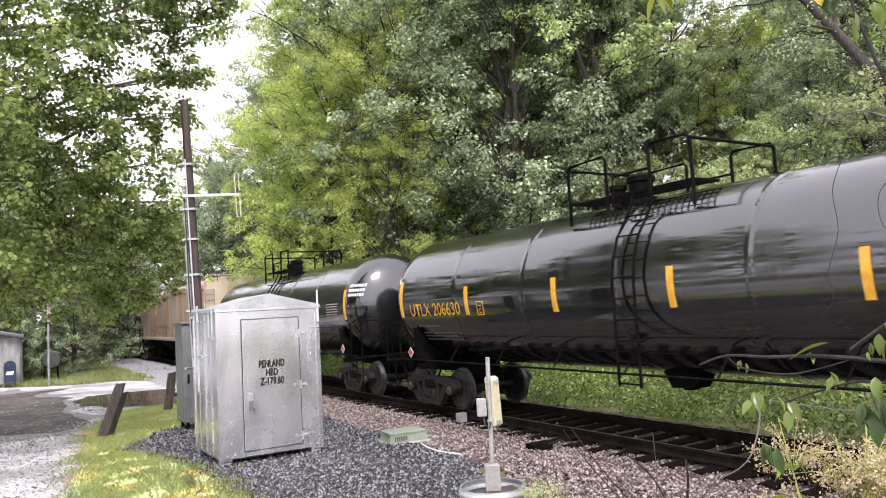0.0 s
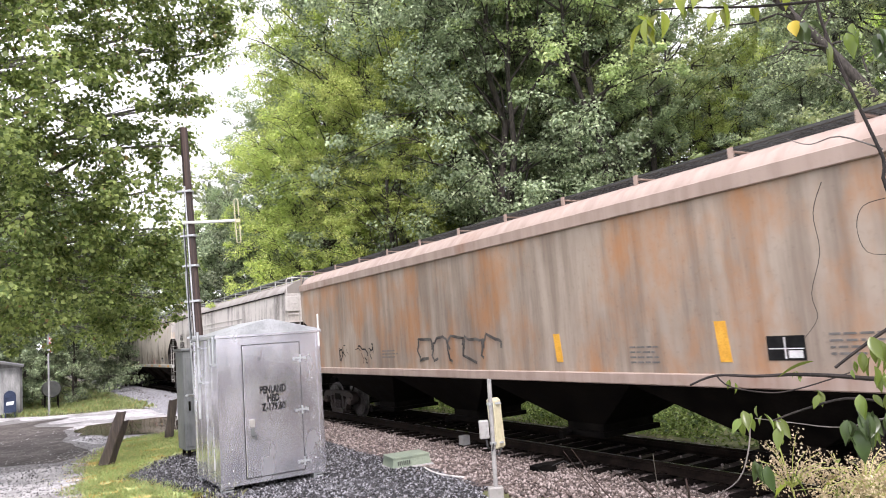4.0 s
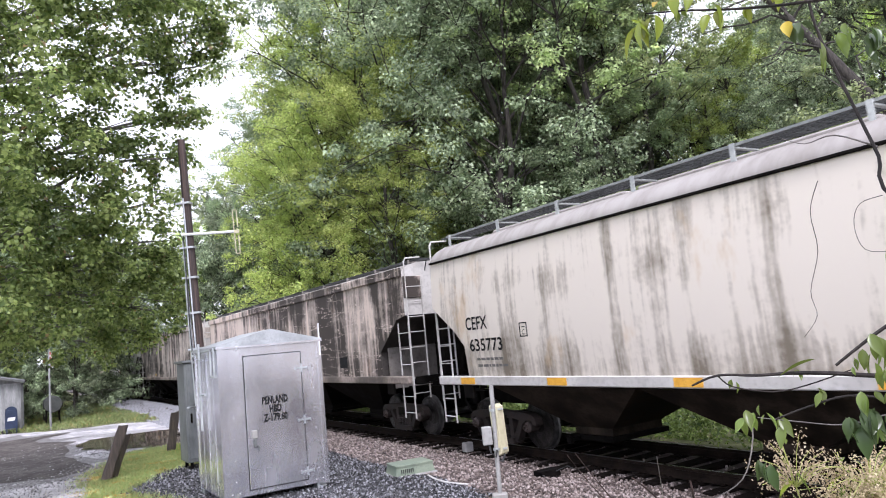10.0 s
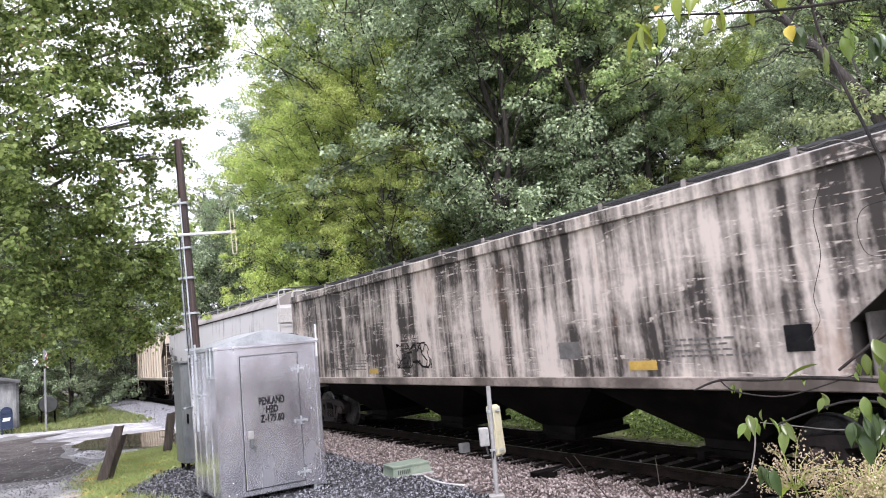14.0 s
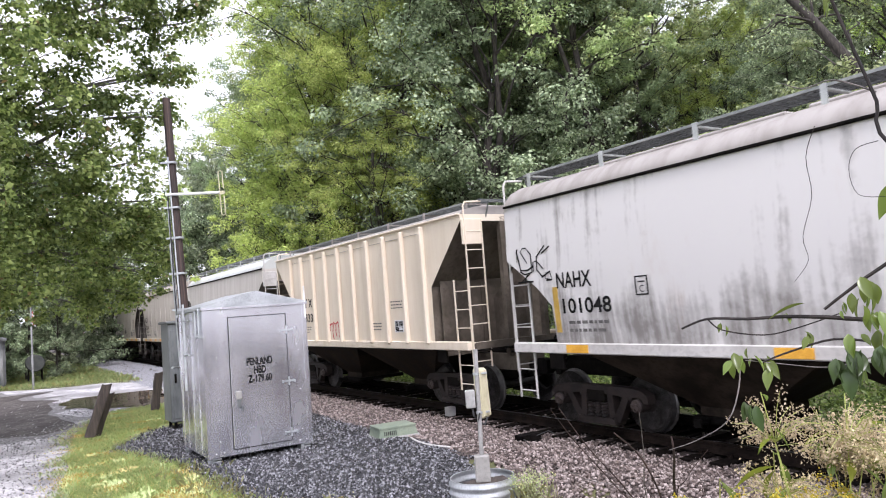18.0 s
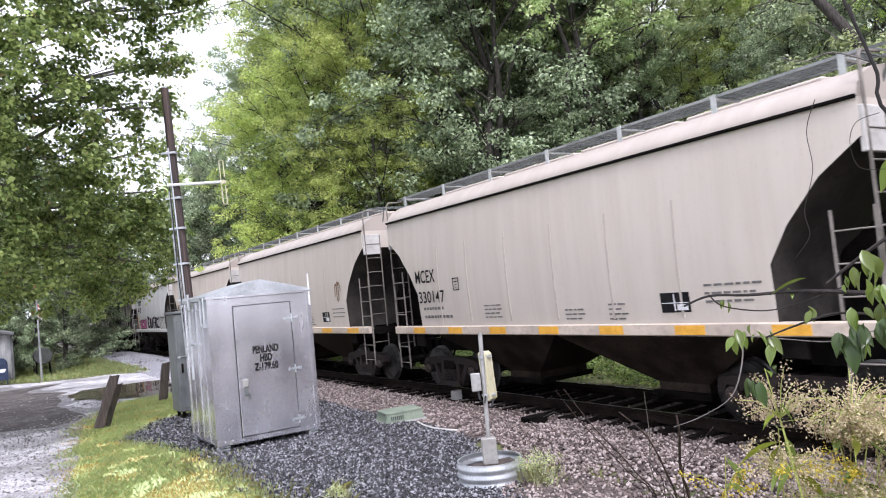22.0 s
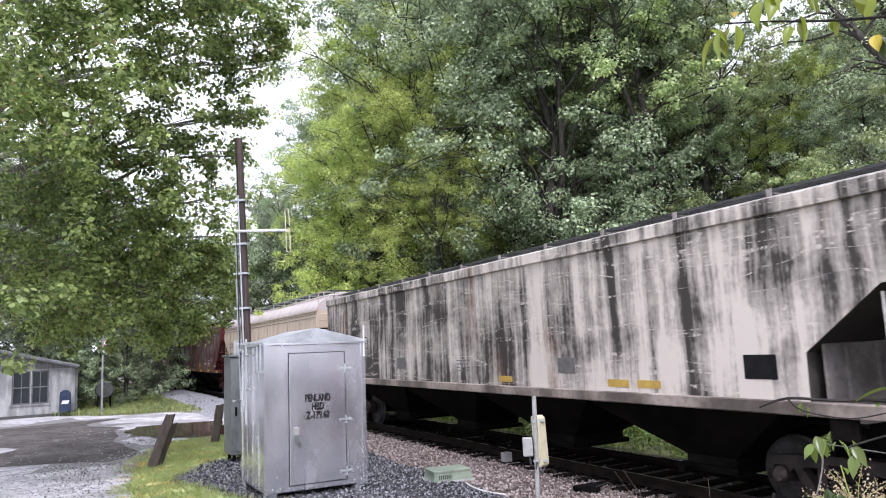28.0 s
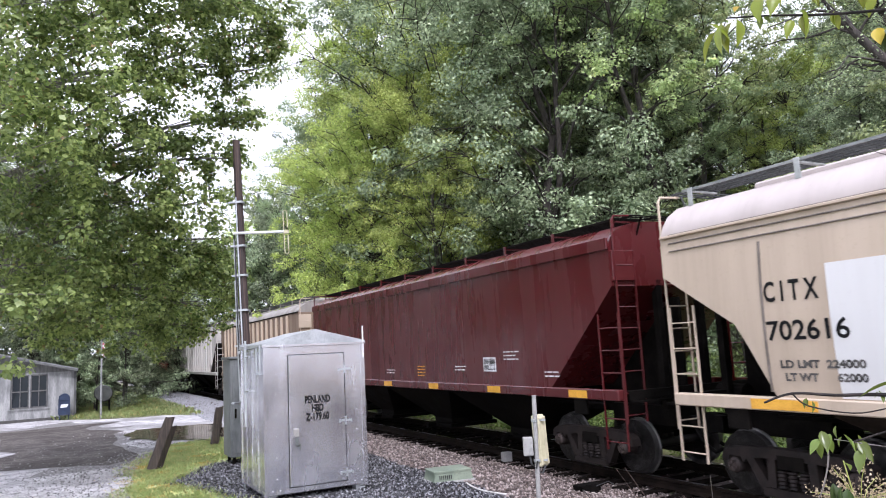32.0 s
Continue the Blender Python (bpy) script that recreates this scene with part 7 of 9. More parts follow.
def cable(name, pts, r, mat, label, lift=0.02):
    fine = []
    for a, b in zip(pts, pts[1:]):
        for k in range(5):
            t = k / 5
            x, y = a[0] + (b[0] - a[0]) * t, a[1] + (b[1] - a[1]) * t
            fine.append((x, y))
    fine.append(pts[-1])
    sm = []
    for i in range(len(fine)):
        q = fine[max(0, i - 2):i + 3]
        x, y = sum(p[0] for p in q) / len(q), sum(p[1] for p in q) / len(q)
        sm.append((x, y, ground_z(x, y) + r + lift))
    g = Geo()
    g.tube(sm, r, 8)
    return single(name, g, mat, label, "cable", smooth=50)


cable("cable", [(-0.52, 12.56), (-0.3, 11.75), (0.1, 11.35), (0.5, 11.45), (0.95, 11.5), (1.5, 11.9)], 0.016, GREY_CABLE, "grey cable looping over the gravel from the vault")
cable("cable", [(-0.5, 12.9), (-0.4, 13.9), (0.0, 13.6), (0.5, 14.2), (0.95, 14.9)], 0.014, BLACK_CABLE, "black cable running from the vault to the rails", 0.05)
cable("cable", [(-0.55, 13.1), (-0.6, 14.6), (-0.2, 15.3), (0.3, 15.9)], 0.012, BLACK_CABLE, "thin black cable across the ballast", 0.05)
cable("cable", [(-0.75, 13.1), (-0.9, 14.3), (-0.7, 15.2), (-0.1, 16.0)], 0.010, RED_CABLE, "thin red cable across the ballast", 0.05)


def track_fixture(name, x, y, w, d, hgt, mat, label, z):
    g = Geo()
    g.bevel_box(-w / 2, w / 2, -d / 2, d / 2, 0, hgt, 0.012)
    t = thing(name, label, "track sensor", at=Matrix.Translation((x, y, z)) @ Matrix.Rotation(radians(CAB_TURN), 4, "Z"))
    part("housing", g, mat, t)
    g = Geo()
    g.box(-w * 0.35, w * 0.35, -d * 0.6, d * 0.9, -0.05, 0.0)
    part("bracket", g, STEEL_DARK, t)
    return t


track_fixture("rail_sensor", 0.30, 15.8, 0.20, 0.16, 0.20, PVC, "pale sensor box beside the rail", -0.16)
ts = track_fixture("rail_sensor", 1.52, 12.25, 0.42, 0.22, 0.12, STEEL_DARK, "black axle sensor beside the rail with two pigtail leads", -0.14)
g = Geo()
g.tube([(-0.18, -0.1, 0.06), (-0.3, -0.3, 0.10), (-0.42, -0.55, 0.06)], 0.007, 6)
g.tube([(0.1, -0.1, 0.08), (0.25, -0.25, 0.16), (0.32, -0.32, 0.1)], 0.007, 6)
part("lead", g, BLACK_CABLE, ts)


def fence_post(base, top, w, label):
    g = Geo()
    a, b = Vector(base), Vector(top)
    d = (b - a).normalized()
    side = Vector((0.86, 0.5, 0)).normalized()
    side = (side - d * side.dot(d)).normalized()
    fwd = d.cross(side)
    secs = []
    for k in range(6):
        p = a.lerp(b, k / 5)
        r = w * (1.0 + 0.08 * math.sin(k * 2.1))
        secs.append([tuple(p + side * (sx * r) + fwd * (sy * r * 0.9)) for sx, sy in ((-1, -0.7), (-0.7, -1), (0.7, -1), (1, -0.7), (1, 0.7), (0.7, 1), (-0.7, 1), (-1, 0.7))])
    tip = [tuple(Vector(q) + d * (0.05 * (1 if i in (2, 3, 4) else -0.3))) for i, q in enumerate(secs[-1])]
    secs.append(tip)
    g.loft(secs)
    return single("fence_post", g, OLDWOOD, label, "post", "old posts beside the lane")


fence_post((-7.38, 15.36, 0.0), (-7.03, 15.55, 1.14), 0.095, "leaning weathered square wooden post")
fence_post((-7.33, 15.62, 0.0), (-7.03, 15.76, 0.93), 0.055, "leaning grey wooden plank beside the post")
fence_post((-7.57, 19.49, 0.0), (-7.43, 19.55, 1.05), 0.10, "upright weathered square wooden post")


def post_office():
    """A small white board building seen across the lane."""
    ang = math.atan2(0.513, 0.858)
    base = Matrix.Translation((-19.57, 33.05, 0.0)) @ Matrix.Rotation(ang, 4, "Z")
    house = thing("white_cottage", "small white weathered board building with a low gabled roof", "building", at=base)
    Wd, Dp, e, ridge = 8.4, 6.0, 2.28, 3.36
    th = 0.14
    win = [(-2.56, -1.84, 0.66, 2.16), (-1.80, -1.10, 0.66, 2.16)]
    # Gable grey is darker than the wall: the eave's shade is painted in.
    grey = plain("weathered_shaded_grey_paint", (0.085, 0.085, 0.082), (0.19, 0.19, 0.18), 0.75, 0.0, 1.6, 0.3, (2.0, 2.0, 0.5))
    sash = plain("dark_sash_paint", (0.07, 0.072, 0.07), (0.13, 0.13, 0.125), 0.6)
    # front gable wall with openings, built of strips
    def top(x):
        return e + (ridge - e) * (1 - abs(x + Wd / 2) / (Wd / 2))
    g = Geo()
    cuts = [-Wd, -4.4, -3.55, -2.58, -1.08, 0.0]
    for a, b in zip(cuts, cuts[1:]):
        if (a, b) == (-2.58, -1.08):
            g.prism([(a, 0.05), (b, 0.05), (b, 0.64), (a, 0.64)], 0, th)
            g.prism([(a, 2.18), (b, 2.18), (b, top(b)), (a, top(a))], 0, th)
        elif (a, b) == (-4.4, -3.55):
            g.prism([(a, 2.06), (b, 2.06), (b, top(b)), (-Wd / 2, ridge) if a < -Wd / 2 < b else (a, top(a)), (a, top(a))], 0, th)
        else:
            g.prism([(a, 0.05), (b, 0.05), (b, top(b)), (a, top(a))], 0, th)
    front = part("wall", g, WHITE_PAINT, house, "white painted board front wall")
    for k in range(26):
        x = -Wd + 0.08 + k * 0.33
        if -2.66 < x < -1.04 or -4.4 < x < -3.5:
            continue
        q = Geo()
        q.box(x, x + 0.035, -0.016, 0.0, 0.18, 2.22)
        part("batten", q, WHITE_PAINT, front)
    g = Geo()
    g.prism([(-Wd + 0.02, 2.235), (-0.02, 2.235), (-0.02, e - 0.01), (-Wd / 2, ridge - 0.01), (-Wd + 0.02, e - 0.01)], -0.02, -0.002)
    part("gable", g, grey, house, "weathered gable boards greyed by painted eave shade")
    g = Geo()
    g.box(-0.005, 0.10, -0.022, 0.0, 0.16, e - 0.06)
    part("corner_board", g, sash, house, "dark corner board")
    g = Geo()
    g.box(-th, 0, th, Dp, 0.05, e)
    part("wall", g, WHITE_PAINT, house)
    g = Geo()
    g.box(-Wd, -Wd + th, th, Dp, 0.05, e)
    part("wall", g, WHITE_PAINT, house)
    g = Geo()
    g.prism([(-Wd, 0.05), (0, 0.05), (0, e), (-Wd / 2, ridge), (-Wd, e)], Dp - th, Dp)
    part("wall", g, WHITE_PAINT, house)
    g = Geo()
    o = 0.35
    for s in (0, 1):
        a = (0.16, e - 0.16 * (ridge - e) / (Wd / 2)) if s == 0 else (-Wd - 0.4, e - 0.4 * (ridge - e) / (Wd / 2))
        b = (-Wd / 2, ridge)
        g.prism([(a[0], a[1] + 0.02), (b[0], b[1] + 0.02), (b[0], b[1] + 0.12), (a[0], a[1] + 0.12)], -o, Dp + o)
    part("roof", g, plain("grey_metal_roof", (0.16, 0.16, 0.165), (0.26, 0.26, 0.265), 0.5, 0.3, 1.5), house, "grey sheet roof")
    g = Geo()
    for s in (0, 1):
        a = (0.15, e - 0.07) if s == 0 else (-Wd - 0.38, e - 0.13)
        b = (-Wd / 2, ridge - 0.02)
        g.prism([(a[0], a[1]), (b[0], b[1]), (b[0], b[1] + 0.10), (a[0], a[1] + 0.10)], -o - 0.03, -o)
    part("bargeboard", g, sash, house)
    for a, b, z0, z1 in win:
        w = part("window", Geo().box(a, b, 0.05, 0.06, z0, z1), GLASS, house, "dark sash window")
        q = Geo()
        t = 0.05
        for x0, x1, c0, c1 in ((a, a + t, z0, z1), (b - t, b, z0, z1), (a + t, b - t, z1 - t, z1), (a + t, b - t, z0, z0 + t), (a + t, b - t, (z0 + z1) / 2 - 0.03, (z0 + z1) / 2 + 0.03), ((a + b) / 2 - 0.018, (a + b) / 2 + 0.018, z0 + t, z1 - t)):
            q.box(x0, x1, 0.0, 0.045, c0, c1)
        part("frame", q, sash, w)
    q = Geo()
    q.box(-2.66, -1.0, -0.06, 0.1, 0.58, 0.64)
    part("sill", q, WHITE_PAINT, house)
    q = Geo()
    for x0, x1 in ((-2.66, -2.58), (-1.84, -1.80), (-1.08, -1.0)):
        q.box(x0, x1, -0.025, 0.0, 0.64, 2.23)
    part("casing", q, WHITE_PAINT, house)
    q = Geo()
    q.box(-4.35, -3.6, 0.03, 0.09, 0.06, 2.05)
    d = part("door", q, plain("grey_door_paint", (0.25, 0.26, 0.27), (0.33, 0.34, 0.35), 0.5), house)
    q = Geo()
    q.lathe([(-0.03, 0.0), (-0.03, 0.03), (0.03, 0.03)], "y", (-3.7, 0.0, 1.0), 8)
    part("knob", q, STEEL_UNDER, d)
    q = Geo()
    q.box(-Wd - 0.02, 0.02, -0.03, Dp + 0.02, -0.1, 0.16)
    part("footing", q, plain("dark_footing", (0.05, 0.048, 0.045), (0.09, 0.085, 0.08), 0.8), house)
    q = Geo()
    q.bevel_box(-0.62, -0.48, -0.05, 0.0, 1.0, 1.12, 0.01)
    part("meter_box", q, STEEL_UNDER, house)


post_office()


def mailbox():
    base = Matrix.Translation((-19.55, 32.25, 0.05)) @ Matrix.Rotation(math.atan2(0.513, 0.858), 4, "Z")
    box = thing("mailbox", "dark blue round-topped public mailbox on four legs", "mailbox", at=base)
    m = plain("mailbox_blue", (0.012, 0.022, 0.05), (0.02, 0.035, 0.075), 0.4)
    g = Geo()
    prof = [(-0.24, 0.22), (0.24, 0.22), (0.24, 0.92)] + [(0.24 * math.cos(math.pi * k / 10), 0.92 + 0.26 * math.sin(math.pi * k / 10)) for k in range(1, 10)] + [(-0.24, 0.92)]
    g.prism(prof, -0.24, 0.24)
    part("body", g, m, box)
    g = Geo()
    g.bevel_box(-0.2, 0.2, -0.262, -0.24, 0.86, 1.02, 0.008)
    part("hatch", g, m, box)
    g = Geo()
    g.prism([(-0.16, 0.55), (0.12, 0.55), (0.16, 0.70), (-0.12, 0.70)], -0.248, -0.241)
    part("emblem", g, WHITE_INK, box, "plain white emblem panel")
    for x in (-0.2, 0.16):
        for y in (-0.2, 0.16):
            g = Geo()
            g.box(x, x + 0.045, y, y + 0.045, -0.02, 0.22)
            part("leg", g, m, box)


mailbox()


def fuel_tank():
    base = Matrix.Translation((-19.15, 34.9, 0.0)) @ Matrix.Rotation(math.atan2(0.513, 0.858), 4, "Z")
    t = thing("fuel_tank", "dark oval steel fuel tank on pipe legs beside the building", "tank", at=base)
    g = Geo()
    ring = lambda y, k: [(0.42 * k * math.cos(2 * math.pi * i / 20), y, 1.05 + 0.40 * k * math.sin(2 * math.pi * i / 20)) for i in range(20)]
    g.loft([ring(-0.45, 0.9), ring(-0.40, 1.0), ring(0.8, 1.0), ring(0.85, 0.9)])
    part("shell", g, plain("dark_tank_steel", (0.03, 0.032, 0.03), (0.055, 0.058, 0.052), 0.55), t, "", 40)
    for x in (-0.3, 0.3):
        for y in (-0.25, 0.65):
            g = Geo()
            g.tube([(x, y, -0.05), (x * 0.9, y, 0.75)], 0.03, 6)
            part("leg", g, STEEL_UNDER, t)


fuel_tank()


def flagpole():
    base = Matrix.Translation((-17.5, 31.7, 0.0))
    f = thing("flagpole", "white flagpole with a small limp striped flag", "flagpole", at=base)
    g = Geo()
    g.tube([(0, 0, 0), (0, 0, 3.55)], 0.05, 8, True, 0.7)
    part("pole", g, WHITE_PAINT, f)
    g = Geo()
    n = 7
    secs = []
    for k in range(n):
        z = 3.45 - 0.6 * k / (n - 1)
        w = 0.17 - 0.06 * math.sin(k * 1.3)
        secs.append([(0.04, 0.0, z), (0.04 + w * 0.35, 0.05 * math.sin(k), z - 0.03), (0.04 + w * 0.7, -0.05, z - 0.06), (0.04 + w, 0.03, z - 0.12)])
    v = [p for s in secs for p in s]
    flag = Geo()
    for k in range(n - 1):
        for j in range(3):
            flag.slot = (k + j) % 2
            flag.add([v[k * 4 + j], v[k * 4 + j + 1], v[(k + 1) * 4 + j + 1], v[(k + 1) * 4 + j]], [(0, 1, 2, 3)])
    part("flag", flag, [RED_INK, WHITE_INK], f, "small limp red and white striped flag")
    g = Geo()
    g.lathe([(3.55, 0.0), (3.56, 0.05), (3.62, 0.06), (3.66, 0.0)], "z", (0, 0, 0), 10)
    part("finial", g, WHITE_PAINT, f)


flagpole()

# ---- trees ----
def leaf_mesh(name, centers, spread, per, size, mat, seed, flat=0.55, up=0.5, shape=0.55):
    """Leaves scattered round clump centres: four-cornered folded blades."""
    rs = np.random.RandomState(seed)
    c = np.repeat(np.asarray(centers, float), per, axis=0)
    sp = np.repeat(np.asarray(spread, float), per)[:, None]
    n = len(c)
    off = rs.normal(size=(n, 3)) * sp * np.array([0.5, 0.5, 0.5 * flat])
    p = c + off
    nrm = rs.normal(size=(n, 3)) * np.array([1, 1, 0.6]) + np.array([0, 0, up * 2])
    nrm /= np.linalg.norm(nrm, axis=1)[:, None]
    ax = rs.normal(size=(n, 3)) + np.array([0, 0, -0.4])
    ax -= nrm * np.sum(ax * nrm, axis=1)[:, None]
    ax /= np.maximum(1e-6, np.linalg.norm(ax, axis=1))[:, None]
    bx = np.cross(nrm, ax)
    s = size * rs.uniform(0.65, 1.3, (n, 1))
    fold = nrm * s * 0.14
    v = np.stack([p - ax * s * 0.5, p + bx * s * shape * 0.5 + fold, p + ax * s * 0.5, p - bx * s * shape * 0.5 + fold], axis=1).reshape(-1, 3)
    me = bpy.data.meshes.new(name)
    me.vertices.add(4 * n)
    me.vertices.foreach_set("co", v.astype(np.float32).ravel())
    me.loops.add(4 * n)
    me.loops.foreach_set("vertex_index", np.arange(4 * n, dtype=np.int32))
    me.polygons.add(n)
    me.polygons.foreach_set("loop_start", np.arange(0, 4 * n, 4, dtype=np.int32))
    me.materials.append(mat)
    me.update(calc_edges=True)
    return me


def branch_path(rnd, a, b, sag=0.0, wob=0.12, n=6):
    a, b = Vector(a), Vector(b)
    L = (b - a).length
    out = []
    for k in range(n + 1):
        t = k / n
        p = a.lerp(b, t)
        w = wob * L * math.sin(math.pi * t)
        p += Vector((rnd.uniform(-1, 1) * w * 0.5, rnd.uniform(-1, 1) * w * 0.5, rnd.uniform(-0.6, 1) * w * 0.5 + sag * math.sin(math.pi * t)))
        out.append(p)
    return out


def clump_leaves(name, centers, radii, per, size, mat, seed, flat=0.6, droop=0.0, shape=0.6, ragged=0.6):
    """Leaves laid over the outside of leafy clumps, turned outward and up: lit tops, shaded hollows."""
    rs = np.random.RandomState(seed)
    c = np.repeat(np.asarray(centers, float), per, axis=0)
    rad = np.repeat(np.asarray(radii, float), per)[:, None]
    n = len(c)
    d = rs.normal(size=(n, 3))
    d /= np.linalg.norm(d, axis=1)[:, None]
    d[:, 2] = d[:, 2] * 0.85 + 0.18
    r = rad * (1.0 - ragged * rs.uniform(0, 1, (n, 1)) ** 1.6) * (1.0 + 0.22 * rs.normal(size=(n, 1)))
    p = c + d * r * np.array([1, 1, flat])
    nrm = d * 0.9 + rs.normal(size=(n, 3)) * 0.5 + np.array([0, 0, 0.55])
    nrm /= np.linalg.norm(nrm, axis=1)[:, None]
    ax = rs.normal(size=(n, 3)) * 0.8 + d * np.array([1.0, 1.0, 0.2]) + np.array([0, 0, -0.3 - droop])
    ax -= nrm * np.sum(ax * nrm, axis=1)[:, None]
    ax /= np.maximum(1e-6, np.linalg.norm(ax, axis=1))[:, None]
    bx = np.cross(nrm, ax)
    s = size * rs.uniform(0.6, 1.35, (n, 1))
    fold = nrm * s * 0.14
    v = np.stack([p - ax * s * 0.5, p + bx * s * shape * 0.5 + fold, p + ax * s * 0.5, p - bx * s * shape * 0.5 + fold], axis=1).reshape(-1, 3)
    me = bpy.data.meshes.new(name)
    me.vertices.add(4 * n)
    me.vertices.foreach_set("co", v.astype(np.float32).ravel())
    me.loops.add(4 * n)
    me.loops.foreach_set("vertex_index", np.arange(4 * n, dtype=np.int32))
    me.polygons.add(n)
    me.polygons.foreach_set("loop_start", np.arange(0, 4 * n, 4, dtype=np.int32))
    me.materials.append(mat)
    me.update(calc_edges=True)
    return me


def tree_meshes(kind, seed, height, radius, low, limbs, clumps, per, leaf, mat, bark, fork=0.0, flat=0.6, droop=0.0, lump=0.17, shape=0.6):
    """The wood and the leaves of one tree with its foot at the origin: limbs, side branches and leafy clumps."""
    rnd = random.Random(seed)
    g = Geo()
    r0 = height * 0.011 + 0.05
    top = Vector((rnd.uniform(-0.8, 0.8), rnd.uniform(-0.8, 0.8), height * 0.93))
    trunk = branch_path(rnd, (0, 0, -0.3), top, 0, 0.035, 9)
    g.tube(trunk, r0, 9, True, 0.18)
    stems = [trunk]
    if fork:
        other = branch_path(rnd, trunk[2], trunk[2] + Vector((fork, -0.4 * fork, height * 0.6)), 0, 0.05, 9)
        g.tube(other, r0 * 0.7, 8, True, 0.2)
        stems.append(other)
    centers, radii = [], []
    for i in range(limbs):
        u = (i + rnd.random()) / limbs
        z = (low + (0.95 - low) * u) * height
        stem = stems[i % len(stems)]
        if z < stem[0].z:
            stem = trunk
        k = min(range(len(stem)), key=lambda j: abs(stem[j].z - z))
        base = stem[k].copy()
        env = math.sin(math.pi * min(1.0, 0.16 + 0.80 * u)) ** 0.55
        L = radius * (0.25 + 0.80 * env) * rnd.uniform(0.55, 1.2)
        a = i * 2.399 + rnd.uniform(-0.6, 0.6)
        rise = L * (rnd.uniform(0.35, 1.25) if u > 0.25 else rnd.uniform(0.0, 0.6)) - droop * L * 0.35
        tip = base + Vector((math.cos(a) * L, math.sin(a) * L, rise))
        path = branch_path(rnd, base, tip, 0.10 * L, 0.16, 5)
        g.tube(path, r0 * (0.26 - 0.14 * u), 5, False, 0.2)
        for j in range(clumps):
            t = 0.40 + 0.65 * (j + rnd.random()) / clumps
            m = path[min(5, int(t * 5 + 0.3))]
            b = a + rnd.choice((-1, 1)) * rnd.uniform(0.3, 1.5)
            d = L * rnd.uniform(0.08, 0.46)
            q = m + Vector((math.cos(b) * d, math.sin(b) * d, rnd.uniform(-0.5, 0.8) * d + rnd.gauss(0, 0.4) - droop * d))
            if j % 2 == 0:
                g.tube([m, (m + q) / 2 + Vector((0, 0, 0.08)), q], 0.022, 4, False, 0.4)
            centers.append(tuple(q))
            radii.append(radius * lump * rnd.uniform(0.55, 1.25))
    wood = g.mesh(kind + "_wood", bark, 50)
    leaves = clump_leaves(kind + "_leaves", centers, radii, per, leaf, mat, seed, flat, droop, shape)
    return wood, leaves


def plant_tree(pair, x, y, turn, scale, label, name="tree", group="woodland trees", squash=1.0):
    t = thing(name, label, "tree", group, at=Matrix.Translation((x, y, ground_z(x, y))) @ Matrix.Rotation(turn, 4, "Z") @ Matrix.Diagonal((scale, scale, scale * squash, 1)))
    part("trunk", pair[0], None, t)
    part("crown", pair[1], None, t)
    return t


def polar(az, dist):
    return dist * math.sin(radians(az)), dist * math.cos(radians(az))


LEAF_GREY = leaf_mat("silvery_leaf_green", (0.26, 0.35, 0.18), (0.45, 0.54, 0.31), (0.38, 0.45, 0.2), 0.03, 0.5)
OAK = tree_meshes("oak", 11, 22, 4.8, 0.36, 46, 12, 112, 0.150, LEAF_A, BARK, 2.2, 0.7, 0.0, 0.125)
POPLAR = tree_meshes("poplar", 12, 25, 4.2, 0.14, 46, 12, 100, 0.155, LEAF_GREY, BARK, 1.5, 0.8, 0.0, 0.13)
MAPLE = tree_meshes("maple", 13, 20, 5.0, 0.16, 48, 12, 114, 0.150, LEAF_C, BARK, -1.8, 0.7, 0.0, 0.125)
LOCUST = tree_meshes("locust", 14, 23, 5.2, 0.07, 56, 14, 104, 0.155, LEAF_L, BARK, 0.0, 0.75, 0.12, 0.12, 0.45)
UNDER = tree_meshes("understorey", 15, 9, 3.2, 0.05, 24, 9, 84, 0.165, LEAF_B, BARK, 0.0, 0.6, 0.2, 0.15, 0.45)
SHRUB = tree_meshes("shrub", 18, 9, 3.2, 0.03, 26, 9, 88, 0.165, LEAF_C, BARK, 0.0, 0.7, 0.0, 0.16)
BIRCH = tree_meshes("thin_tree", 16, 21, 3.8, 0.50, 30, 8, 70, 0.17, LEAF_B, BARK, 1.6, 0.65, 0.1, 0.14)
ROADSIDE = tree_meshes("roadside", 17, 20, 5.6, 0.08, 26, 5, 20, 0.8, LEAF_C, BARK)
TALL_G, FEATHER, DENSE, OPEN, PALE_T, FAR_T = "tall green broadleaf tree with a forked trunk", "tall bright yellow-green feathery tree behind the track", "dense dark green broadleaf tree behind the track", "thin-crowned tree with open branches and bare trunk", "tall slender broadleaf tree with pale grey-green leaves", "distant green broadleaf tree"
TREE_TALL = {"oak": 22.5, "poplar": 25.5, "maple": 20.5, "locust": 23.0, "thin_tree": 21.5}


def plant_to(pair, kind, az, dist, top, turn, label):
    """A tree whose top stands at the given elevation as seen from the lane."""
    x, y = polar(az, dist)
    tall = 2.3 + dist * math.tan(radians(top)) - ground_z(x, y)
    return plant_tree(pair, x, y, turn, tall / TREE_TALL[kind], label)


